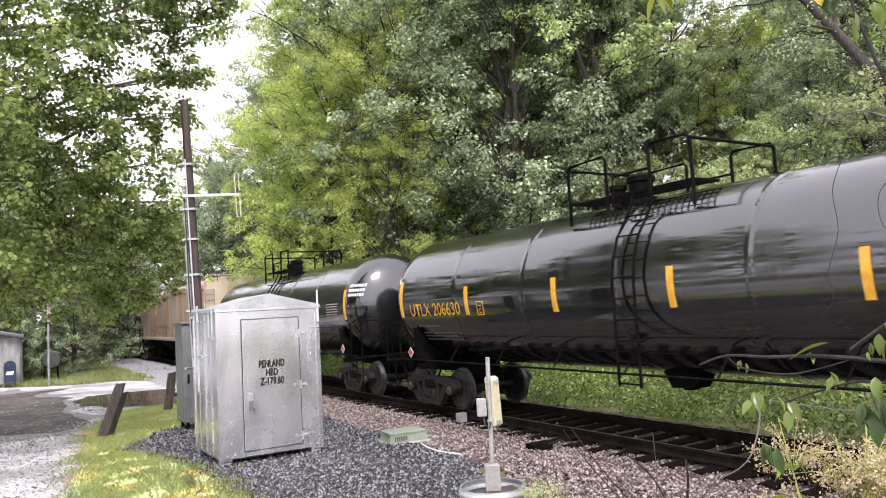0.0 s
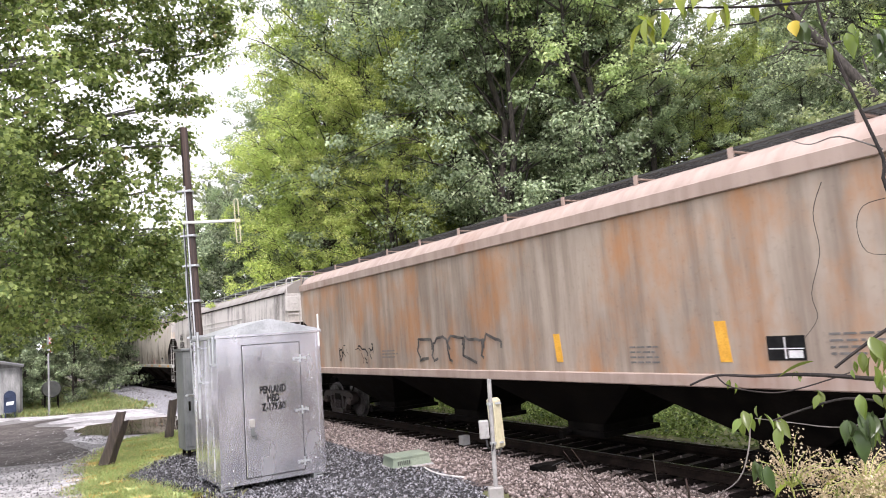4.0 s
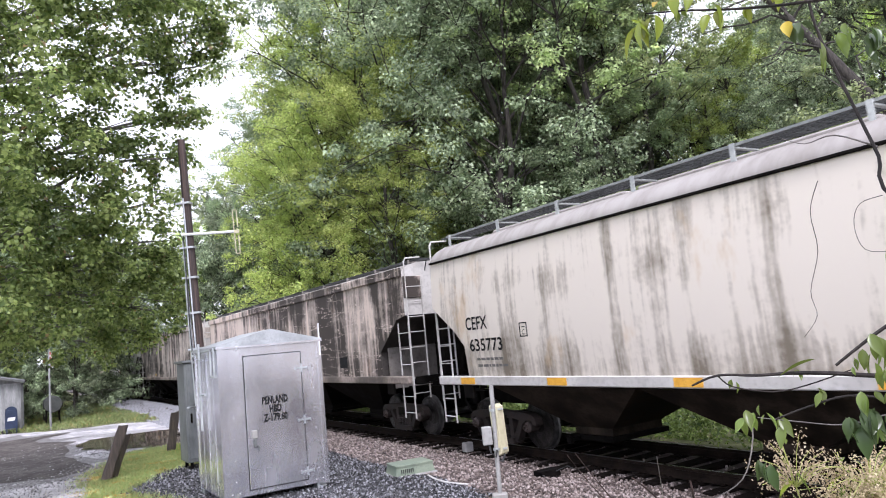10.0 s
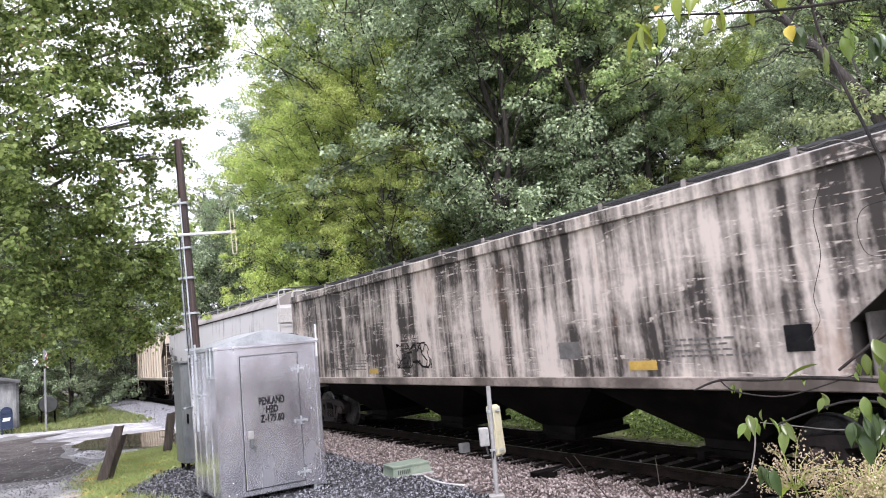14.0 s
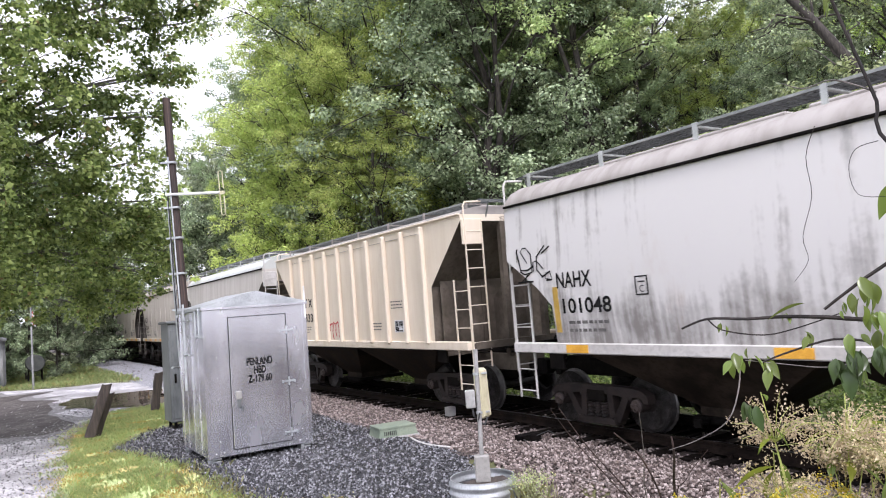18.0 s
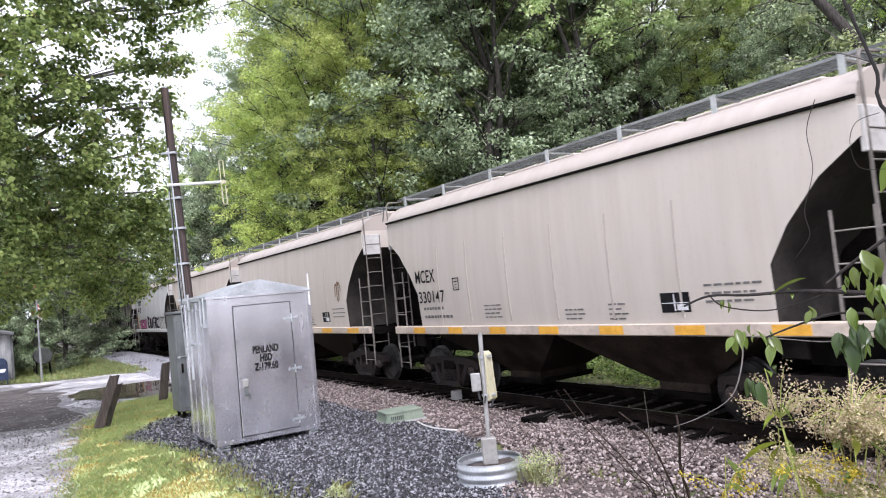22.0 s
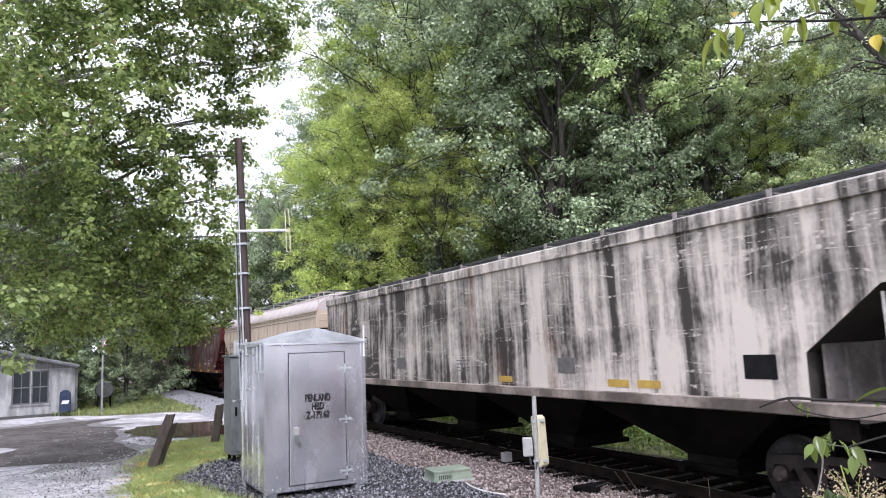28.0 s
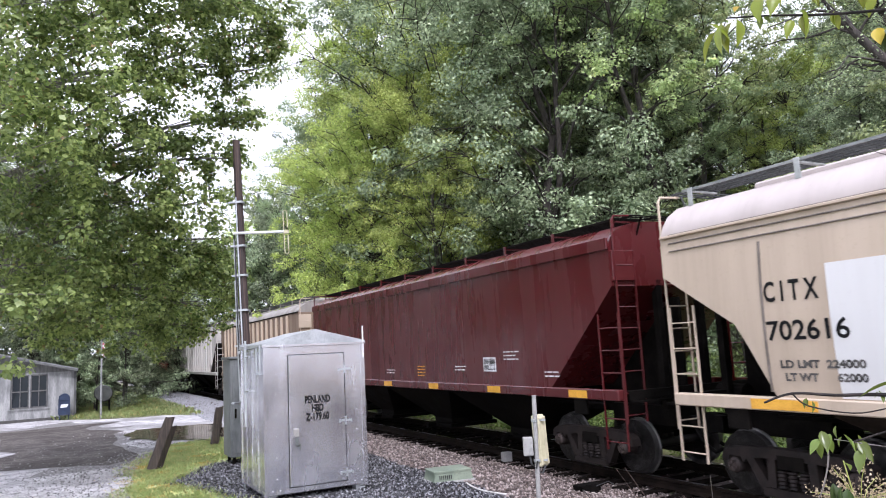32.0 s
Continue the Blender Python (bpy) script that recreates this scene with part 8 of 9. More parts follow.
for az_, dist_, pair_, kind_, top_, turn_, label_ in (
    (-13.0, 46, POPLAR, "poplar", 20.6, 0.3, PALE_T), (-9.6, 43, POPLAR, "poplar", 23.6, 2.3, PALE_T), (-8.6, 35, LOCUST, "locust", 23.6, 2.9, FEATHER), (-5.8, 38, LOCUST, "locust", 29.5, 5.0, FEATHER), (-10.8, 36, LOCUST, "locust", 15.0, 1.2, FEATHER),
    (-16.4, 60, OAK, "oak", 14.0, 1.7, FAR_T), (-18.4, 66, LOCUST, "locust", 10.5, 4.2, FAR_T), (-20.4, 80, MAPLE, "maple", 8.6, 2.0, FAR_T), (-23.0, 76, OAK, "oak", 8.0, 3.1, FAR_T), (-25.8, 86, LOCUST, "locust", 7.0, 5.9, FAR_T),
):
    plant_to(pair_, kind_, az_, dist_, top_, turn_, label_)
FOREST = [
    # az, distance, kind, turn, scale
    (-3.2, 31, LOCUST, 1.2, 0.62, FEATHER),
    (-1.6, 34, MAPLE, 0.4, 1.12, DENSE), (2.6, 37, OAK, 3.3, 1.08, TALL_G), (6.0, 32, MAPLE, 2.2, 1.12, DENSE), (10.2, 36, OAK, 1.5, 1.10, TALL_G),
    (13.6, 31, BIRCH, 4.4, 1.02, OPEN), (15.4, 33, POPLAR, 1.4, 0.74, PALE_T), (12.6, 38, OAK, 5.2, 1.02, TALL_G), (18.2, 33, BIRCH, 0.9, 0.84, OPEN), (22.2, 34, BIRCH, 2.9, 0.60, OPEN), (24.8, 35, LOCUST, 0.2, 0.54, FEATHER),
    (28.4, 31, MAPLE, 2.6, 0.53, DENSE), (32.2, 34, BIRCH, 3.9, 1.0, OPEN), (36.4, 30, MAPLE, 5.0, 0.82, DENSE), (41.0, 32, OAK, 0.7, 0.95, TALL_G),
    (0.5, 48, POPLAR, 1.9, 1.05, PALE_T), (5.0, 50, OAK, 4.0, 1.15, TALL_G), (9.0, 46, MAPLE, 0.4, 1.2, DENSE), (13.0, 49, POPLAR, 5.5, 1.05, PALE_T), (27.0, 48, LOCUST, 2.4, 0.56, FEATHER), (34.0, 48, LOCUST, 2.4, 0.65, PALE_T), (39.0, 46, LOCUST, 1.0, 0.65, FEATHER), (-3.6, 50, OAK, 0.1, 1.1, TALL_G),
    (-29.0, 70, MAPLE, 0.9, 0.9, FAR_T), (-33.0, 60, OAK, 2.2, 0.85, FAR_T), (-37.0, 56, MAPLE, 4.1, 0.9, FAR_T), (-31.5, 92, OAK, 0.4, 0.75, FAR_T),
]
for az_, dist_, pair_, turn_, scale_, label_ in FOREST:
    px_, py_ = polar(az_, dist_)
    plant_tree(pair_, px_, py_, turn_, scale_, label_)
for i in range(16):
    rnd_ = random.Random(800 + i)
    if i in (8, 9):
        continue
    px_, py_ = polar(-9 + i * 3.5, rnd_.uniform(56, 66))
    plant_tree(SHRUB, px_, py_, rnd_.uniform(0, 6), rnd_.uniform(1.45, 1.8), "leafy tree deep in the wood", "tree", "woodland trees")
for az_, dist_, scale_, turn_ in ((17.6, 39, 1.15, 0.7), (20.4, 38, 1.05, 2.1), (23.0, 40, 1.15, 3.8), (26.0, 41, 1.2, 5.0)):
    px_, py_ = polar(az_, dist_)
    plant_tree(SHRUB, px_, py_, turn_, scale_, "leafy tree deep in the wood", "tree", "woodland trees")
for i in range(26):
    rnd_ = random.Random(700 + i)
    s_, p_ = -52 + i * 2.9, rnd_.uniform(9.5, 15.5)
    q_ = TD * s_ + TN * (TRACK_OFF + p_)
    plant_tree(UNDER if i % 2 else SHRUB, q_.x, q_.y, rnd_.uniform(0, 6), rnd_.uniform(0.55, 1.15), "low leafy understorey tree at the wood's edge", "understorey_tree", "trees at the wood's edge")
for az_, dist_, scale_, turn_ in ((-27.5, 44, 0.5, 3.3), (-29.3, 43, 0.55, 4.8), (-24.5, 62, 0.62, 5.2), (-26.5, 70, 0.8, 1.0), (-21.8, 70, 0.6, 3.9), (-32.5, 46, 0.7, 1.4), (-36, 44, 0.8, 2.6), (-29.5, 56, 1.3, 0.5), (-30.4, 49, 1.1, 2.8), (-27.4, 52, 1.1, 4.4), (-33, 54, 1.4, 1.5), (-37, 52, 1.4, 2.5), (-26.5, 60, 1.0, 3.5), (-24.0, 58, 0.8, 4.5), (-40, 48, 1.3, 5.5), (-16.5, 52, 1.15, 0.2), (-14.2, 50, 1.2, 3.0), (-18.6, 58, 1.05, 4.0), (-12.0, 47, 1.2, 5.0)):
    px_, py_ = polar(az_, dist_)
    plant_tree(SHRUB, px_, py_, turn_, scale_, "leafy thicket of shrubs beside the lane", "shrub", "shrubs beside the lane")

# Unseen ring of trees, added to darken reflections and trim sky light.
for i in range(18):
    rnd_ = random.Random(900 + i)
    px_, py_ = polar(58 + i * 15.2, rnd_.uniform(36, 50))
    plant_tree(ROADSIDE, px_, py_, rnd_.uniform(0, 6), rnd_.uniform(0.34, 0.5) if i < 12 else rnd_.uniform(0.8, 0.95), "unseen broadleaf tree added to shape reflections and sky light", "unseen_roadside_tree", "trees across the lane")


def sycamore():
    """The big tree over the lane: its trunk stands beyond the picture, its boughs hang into it."""
    rnd = random.Random(21)
    foot = Vector((-13.6, 15.6, 0.0))
    t = thing("sycamore_tree", "large sycamore whose leafy boughs hang over the lane", "tree", at=Matrix.Translation(foot))
    g = Geo()
    trunk = branch_path(rnd, (0, 0, -0.2), (0.6, 0.4, 16), 0, 0.02, 8)
    g.tube(trunk, 0.42, 12, True, 0.4)
    boughs = [  # az, elevation, distance of the tip, radius of its leafy end, how dense
        (-33, 27, 15, 2.6, 1.3), (-28, 26, 15, 2.2, 1.2), (-24, 28, 16, 1.8, 1.1), (-20.5, 27, 16, 1.4, 1.1), (-17.8, 27.5, 16.5, 1.1, 1.5), (-16.0, 25.5, 16.5, 0.7, 1.7), (-15.2, 29, 16.5, 0.75, 1.6),
        (-34, 20, 15, 2.6, 1.4), (-29, 18, 16, 2.3, 1.4), (-25, 21, 16.5, 1.6, 0.8), (-21.6, 22.5, 16.5, 1.2, 0.8), (-19.2, 22.6, 17, 0.8, 1.3), (-17.5, 22.4, 17, 0.45, 1.3), (-18.7, 18.8, 17, 0.42, 1.4), (-19.2, 15.6, 17, 0.38, 1.2),
        (-33, 13, 16, 2.6, 1.5), (-28.6, 12, 17, 2.1, 1.5), (-25.2, 15.5, 17.5, 1.2, 0.8), (-22.6, 16.6, 17, 0.8, 0.6), (-20.6, 18.4, 17.5, 0.6, 0.7), (-21.4, 12.4, 17.5, 0.8, 0.7), (-24.4, 11.2, 17.5, 1.2, 1.3),
        (-33, 7.5, 17, 2.3, 1.6), (-29, 7, 18, 2.1, 1.6), (-26, 8, 18.5, 1.7, 1.6), (-23.4, 8, 18.5, 1.2, 1.7), (-21.6, 7.0, 19, 0.9, 1.8), (-20.6, 9.4, 19, 0.7, 1.5), (-20.0, 5.6, 19, 0.55, 1.5),
        (-31.5, 4.2, 19, 1.3, 1.5), (-28.2, 4.4, 20, 1.3, 1.6), (-25.6, 4.2, 20.5, 1.2, 1.6), (-23.4, 4.8, 21, 1.1, 1.7), (-21.2, 4.0, 21, 0.7, 1.8), (-22.8, 2.7, 21.5, 0.6, 1.6), (-24.8, 1.7, 22, 0.6, 1.6), (-25.7, 2.4, 21, 0.5, 1.6), (-31.6, 2.0, 20, 0.6, 1.7),
        (-38, 22, 13, 2.8, 1.0), (-39, 12, 14, 2.8, 1.0), (-40, 4, 15, 2.4, 1.0), (-36, 30, 13, 2.8, 0.9), (-30, 32, 13, 2.6, 0.8), (-23, 33, 14, 2.0, 0.8),
    ]
    centers, spreads = [], []
    for az0, el, d, r, dens in boughs:
        x, y = polar(az0, d)
        tip = Vector((x, y, 2.32 + d * math.tan(radians(el)))) - foot
        k = min(7, max(2, int(tip.z / 2.2)))
        path = branch_path(rnd, trunk[k], tip, 0.3, 0.08, 7)
        g.tube(path, 0.09, 6, False, 0.2)
        for j in range(int(20 * dens * (r / 2.0) ** 1.5) + 4):
            w = Vector((rnd.gauss(0, 1), rnd.gauss(0, 1), rnd.gauss(0, 1)))
            q = tip + w.normalized() * r * 0.95 * rnd.random() ** 0.5
            centers.append(tuple(q))
            spreads.append(rnd.uniform(0.24, 0.48))
            if j % 4 == 0:
                m = path[rnd.randint(4, 7)]
                g.tube([m, (m + q) / 2 + Vector((0, 0, 0.12)), q], 0.016, 4, False, 0.4)
        if r > 1.0:
            for m in path[4:]:
                centers.append(tuple(m + Vector((rnd.gauss(0, 0.4), rnd.gauss(0, 0.4), rnd.gauss(0, 0.3)))))
                spreads.append(0.5)
    part("trunk", g, BARK_PALE, t, "pale blotched trunk and boughs", 50)
    part("crown", clump_leaves("sycamore_leaves", centers, spreads, 96, 0.103, LEAF_N, 22, 0.72, 0.25, 0.8, 0.75), None, t, "broad drooping green leaves")


sycamore()


def leaning_tree():
    """An old dark trunk leaning over the wood's edge, thinly leaved."""
    rnd = random.Random(61)
    t = thing("leaning_tree", "dark leaning tree trunk at the wood's edge with sparse leaves", "tree")
    pts = [Vector(p) for p in ((14.43, 20.41, 3.85), (14.20, 20.57, 6.64), (13.64, 20.95, 8.52), (12.82, 21.46, 10.24), (12.23, 21.80, 11.35), (11.68, 22.10, 12.32))]
    foot = Vector((pts[0].x + 1.2, pts[0].y - 0.5, ground_z(pts[0].x + 1.2, pts[0].y - 0.5) - 0.2))
    g = Geo()
    g.tube([foot] + pts, 0.25, 10, True, 0.4)
    centers = []
    for i in range(16):
        a = pts[rnd.randint(2, len(pts) - 1)]
        b = a + Vector((rnd.uniform(-2.5, 2.0), rnd.uniform(-1, 1.5), rnd.uniform(-0.5, 2.2)))
        g.tube(branch_path(rnd, a, b, 0.2, 0.2, 4), 0.05, 5, False, 0.3)
        for k in range(5):
            q = a.lerp(b, 0.4 + 0.15 * k)
            centers.append((q.x + rnd.gauss(0, 0.3), q.y + rnd.gauss(0, 0.3), q.z + rnd.gauss(0, 0.25)))
    part("trunk", g, BARK, t, "", 50)
    part("crown", leaf_mesh("leaning_leaves", centers, [0.5] * len(centers), 16, 0.10, LEAF_A, 62, 0.6, 0.5), None, t)


leaning_tree()


def scatter_leaves(name, spots, per, size, mat, label, category, seed, spread=0.35, up=0.6, shape=0.5):
    me = leaf_mesh(name, spots, [spread] * len(spots), per, size, mat, seed, 0.7, up, shape)
    return tagged(new(name, me), label, category, kind="stuff")


rnd_ = random.Random(5)
spots_ = []
for i in range(3600):
    s_, p_ = rnd_.uniform(-75, 12), 2.0 + abs(rnd_.gauss(0, 4.0))
    q_ = TD * s_ + TN * (TRACK_OFF + p_)
    spots_.append((q_.x, q_.y, ground_z(q_.x, q_.y) + rnd_.uniform(0.0, 0.35 + 0.12 * p_)))
LEAF_U = leaf_mat("weed_leaf_green", (0.06, 0.11, 0.025), (0.34, 0.44, 0.12), yfrac=0.0, trans=0.4, vary=False)
scatter_leaves("undergrowth", spots_, 38, 0.115, LEAF_U, "rank green weeds beyond the track", "weeds", 6, 0.45, 0.5, 0.5)
spots_ = []
for i in range(1300):
    s_, p_ = rnd_.uniform(-70, 12), rnd_.uniform(6, 17)
    q_ = TD * s_ + TN * (TRACK_OFF + p_)
    spots_.append((q_.x, q_.y, ground_z(q_.x, q_.y) + rnd_.uniform(0.1, 2.0)))
scatter_leaves("brush", spots_, 34, 0.16, LEAF_U, "dense leafy brush under the trees", "brush", 7, 0.75)

# ---- plants close to the camera ----
TWIG = bark_mat("dark_twig_bark", (0.010, 0.008, 0.0075), (0.035, 0.027, 0.024))
TWIG_PALE = bark_mat("grey_twig_bark", (0.10, 0.09, 0.085), (0.24, 0.215, 0.20))
CANE = bark_mat("reddish_dead_cane", (0.028, 0.016, 0.014), (0.08, 0.05, 0.042))
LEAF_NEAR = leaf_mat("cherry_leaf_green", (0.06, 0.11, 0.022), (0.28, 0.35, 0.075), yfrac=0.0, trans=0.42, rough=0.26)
# Brighter copy of the cherry leaf, with sunlight painted into its green.
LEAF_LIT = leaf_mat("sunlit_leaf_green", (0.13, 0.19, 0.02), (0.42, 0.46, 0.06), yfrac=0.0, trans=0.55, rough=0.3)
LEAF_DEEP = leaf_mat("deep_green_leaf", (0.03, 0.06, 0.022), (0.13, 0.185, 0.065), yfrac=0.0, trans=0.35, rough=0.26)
LEAF_YELLOW = leaf_mat("yellow_leaf", (0.50, 0.36, 0.03), (0.62, 0.46, 0.05), yfrac=0.0, trans=0.4)
FLOWER = leaf_mat("goldenrod_flower", (0.62, 0.50, 0.03), (0.75, 0.62, 0.06), yfrac=0.0, trans=0.3)
SEED = leaf_mat("dry_seed_fluff", (0.56, 0.45, 0.28), (0.80, 0.67, 0.45), yfrac=0.0, trans=0.3)
STEM = leaf_mat("yellow_green_stem", (0.36, 0.40, 0.10), (0.52, 0.54, 0.17), yfrac=0.0, trans=0.2)


def blade(length, width, curl=0.25):
    """A pointed, folded leaf along +x from its stalk, face up."""
    g = Geo()
    n = 7
    row = []
    for k in range(n + 1):
        t = k / n
        w = width * 0.5 * math.sin(math.pi * t ** 0.82) ** 1.05 if 0 < t < 1 else 0.0
        z = -curl * length * t * t
        row.append([(length * t, -w, z + w * 0.55), (length * t, 0, z), (length * t, w, z + w * 0.55)])
    v = [p for r in row for p in r]
    f = []
    for k in range(n):
        for j in range(2):
            f.append((k * 3 + j, k * 3 + j + 1, (k + 1) * 3 + j + 1, (k + 1) * 3 + j))
    g.add(v, f)
    return g


def blade_mesh(mat, length, width, curl):
    g = blade(length, width, curl)
    me = bpy.data.meshes.new("leaf")
    me.from_pydata(g.v, [], g.f)
    me.materials.append(mat)
    me.polygons.foreach_set("use_smooth", [True] * len(g.f))
    return me


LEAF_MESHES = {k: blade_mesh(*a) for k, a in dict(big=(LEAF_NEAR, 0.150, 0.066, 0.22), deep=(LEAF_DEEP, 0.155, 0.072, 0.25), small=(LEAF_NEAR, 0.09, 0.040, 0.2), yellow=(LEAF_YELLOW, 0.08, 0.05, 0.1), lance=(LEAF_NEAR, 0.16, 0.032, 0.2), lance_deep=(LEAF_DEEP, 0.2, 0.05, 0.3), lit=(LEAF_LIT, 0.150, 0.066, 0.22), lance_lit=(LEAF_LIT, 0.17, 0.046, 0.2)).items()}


def hang(thing_, kind, at_, turn, droop, roll=0.0, size=1.0):
    m = Matrix.Translation(at_) @ Matrix.Rotation(radians(turn), 4, "Z") @ Matrix.Rotation(radians(droop), 4, "Y") @ Matrix.Rotation(radians(roll), 4, "X") @ Matrix.Scale(size, 4)
    ob = part("leaf", LEAF_MESHES[kind], None, thing_)
    ob.matrix_basis = m
    return ob


def twig(thing_, pts, r, mat, taper=0.4, name="twig"):
    g = Geo()
    fine = []
    P = [Vector(p) for p in pts]
    for i in range(len(P) - 1):
        p0, p1, p2, p3 = P[max(i - 1, 0)], P[i], P[i + 1], P[min(i + 2, len(P) - 1)]
        for k in range(4):
            t = k / 4
            fine.append(0.5 * ((2 * p1) + (p2 - p0) * t + (2 * p0 - 5 * p1 + 4 * p2 - p3) * t * t + (3 * p1 - p0 - 3 * p2 + p3) * t * t * t))
    fine.append(P[-1])
    g.tube(fine, r, 6, True, taper)
    return part(name, g, mat, thing_, "", 50)


SAPLING_MID, SAPLING_SIZE = Vector((-0.004, 0.010, 2.276)), 0.33


def drawn_in(p):
    return SAPLING_MID + (Vector(p) - SAPLING_MID) * SAPLING_SIZE


def reach(thing_, pts, r, mat, taper=0.4, name="twig"):
    return twig(thing_, [drawn_in(p) for p in pts], r * SAPLING_SIZE, mat, taper, name)


def fan(thing_, kind, at_, turn, droop, roll=0.0, size=1.0):
    return hang(thing_, kind, drawn_in(at_), turn, droop, roll, size * SAPLING_SIZE)


def cherry_sapling():
    """A sapling just beyond the picture's edge whose bare and leafy twigs reach in."""
    t = thing("sapling", "young tree with dark twigs and drooping green leaves", "sapling")
    twig(t, [(1.02, 0.80, ground_z(1.02, 0.80) - 0.02), (0.98, 0.82, 0.9), (0.90, 0.84, 1.3), drawn_in((2.55, 2.55, 0.25))], 0.013, TWIG, 0.66, "stem")
    reach(t, [(2.55, 2.55, 0.25), (2.5, 2.5, 1.3), (2.4, 2.45, 2.1), (1.84, 2.62, 2.74), (1.80, 2.64, 2.95), (1.77, 2.66, 3.10), (1.73, 2.69, 3.30), (1.69, 2.72, 3.53), (1.68, 2.72, 3.68)], 0.0085, TWIG, 0.6, "stem")
    reach(t, [(2.35, 2.5, 2.02), (1.95, 2.6, 2.12), (1.73, 2.70, 2.11), (1.57, 2.79, 2.13), (1.45, 2.86, 2.14), (1.32, 2.92, 2.14), (1.18, 2.98, 2.15), (1.08, 3.02, 2.115)], 0.013, TWIG, 0.35)
    reach(t, [(1.18, 2.98, 2.15), (1.23, 2.96, 2.10), (1.37, 2.90, 2.07), (1.48, 2.84, 2.09), (1.62, 2.76, 2.14)], 0.0035, TWIG, 0.8)
    reach(t, [(1.58, 2.79, 2.16), (1.65, 2.75, 2.22), (1.75, 2.69, 2.30), (1.95, 2.6, 2.42), (2.2, 2.5, 2.45)], 0.006, TWIG, 1.6)
    reach(t, [(1.73, 2.70, 2.02), (1.60, 2.78, 2.04), (1.46, 2.85, 2.0), (1.36, 2.90, 1.96)], 0.006, TWIG, 0.6)
    reach(t, [(1.95, 2.6, 1.98), (1.73, 2.7, 1.97), (1.58, 2.79, 1.93), (1.42, 2.87, 1.95), (1.30, 2.93, 1.97)], 0.0035, TWIG_PALE, 0.5)
    reach(t, [(1.28, 2.94, 1.98), (1.27, 2.95, 1.86), (1.22, 2.98, 1.72), (1.10, 3.03, 1.64), (0.99, 3.07, 1.60)], 0.0035, TWIG_PALE, 0.5)
    reach(t, [(1.62, 2.77, 2.90), (1.58, 2.79, 2.78), (1.585, 2.79, 2.62), (1.54, 2.81, 2.46), (1.55, 2.81, 2.36), (1.50, 2.84, 2.28)], 0.0016, TWIG, 0.6, "tendril")
    reach(t, [(1.80, 2.66, 2.80), (1.73, 2.70, 2.78), (1.70, 2.71, 2.70), (1.72, 2.70, 2.60), (1.80, 2.66, 2.58)], 0.0016, TWIG, 0.7, "tendril")
    reach(t, [(1.81, 2.65, 2.99), (1.69, 2.72, 3.07), (1.60, 2.78, 3.06), (1.53, 2.82, 3.10)], 0.004, TWIG_PALE, 0.4)
    reach(t, [(1.95, 2.57, 3.6), (1.68, 2.72, 3.64), (1.46, 2.84, 3.69), (1.25, 2.94, 3.75), (1.10, 3.0, 3.78)], 0.008, TWIG, 0.4)
    rnd = random.Random(31)
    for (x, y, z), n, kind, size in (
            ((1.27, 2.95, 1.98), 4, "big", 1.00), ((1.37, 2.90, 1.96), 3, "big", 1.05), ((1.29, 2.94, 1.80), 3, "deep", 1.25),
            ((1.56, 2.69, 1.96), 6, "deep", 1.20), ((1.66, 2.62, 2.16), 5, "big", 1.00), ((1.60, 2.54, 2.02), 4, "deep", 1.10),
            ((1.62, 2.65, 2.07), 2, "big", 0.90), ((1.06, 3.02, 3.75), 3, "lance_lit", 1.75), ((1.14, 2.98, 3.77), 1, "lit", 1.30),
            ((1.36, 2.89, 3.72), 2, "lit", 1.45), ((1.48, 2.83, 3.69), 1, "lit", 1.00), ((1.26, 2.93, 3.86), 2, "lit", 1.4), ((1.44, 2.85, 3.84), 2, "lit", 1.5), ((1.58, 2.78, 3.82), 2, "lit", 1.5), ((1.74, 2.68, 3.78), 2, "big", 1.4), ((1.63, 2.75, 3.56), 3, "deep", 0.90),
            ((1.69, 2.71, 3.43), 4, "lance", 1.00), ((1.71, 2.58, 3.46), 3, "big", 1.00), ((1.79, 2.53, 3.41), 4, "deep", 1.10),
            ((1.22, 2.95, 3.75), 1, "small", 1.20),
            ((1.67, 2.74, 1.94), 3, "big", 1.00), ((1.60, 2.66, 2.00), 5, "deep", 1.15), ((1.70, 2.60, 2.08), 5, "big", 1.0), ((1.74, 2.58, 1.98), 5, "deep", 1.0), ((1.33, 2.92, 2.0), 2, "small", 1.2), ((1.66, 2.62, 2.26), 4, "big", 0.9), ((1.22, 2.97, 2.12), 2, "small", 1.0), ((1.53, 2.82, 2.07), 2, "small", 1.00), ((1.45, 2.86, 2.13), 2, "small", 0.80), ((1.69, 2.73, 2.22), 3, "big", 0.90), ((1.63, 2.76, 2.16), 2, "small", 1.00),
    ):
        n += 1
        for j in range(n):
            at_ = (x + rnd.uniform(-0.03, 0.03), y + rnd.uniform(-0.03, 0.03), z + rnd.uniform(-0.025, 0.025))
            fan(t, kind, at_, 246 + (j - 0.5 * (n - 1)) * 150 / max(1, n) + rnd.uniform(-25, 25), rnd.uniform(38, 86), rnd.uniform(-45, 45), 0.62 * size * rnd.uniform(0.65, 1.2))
    fan(t, "yellow", (1.60, 2.77, 3.585), 246, 72, 12, 1.0)
    fan(t, "yellow", (1.16, 3.0, 3.83), 215, 40, -20, 0.6)
    fan(t, "lance", (1.52, 2.82, 2.19), 160, 12, 20, 1.0)
    for i in range(46):
        p = Vector((rnd.uniform(1.9, 2.7), rnd.uniform(2.2, 2.9), rnd.uniform(1.6, 3.9)))
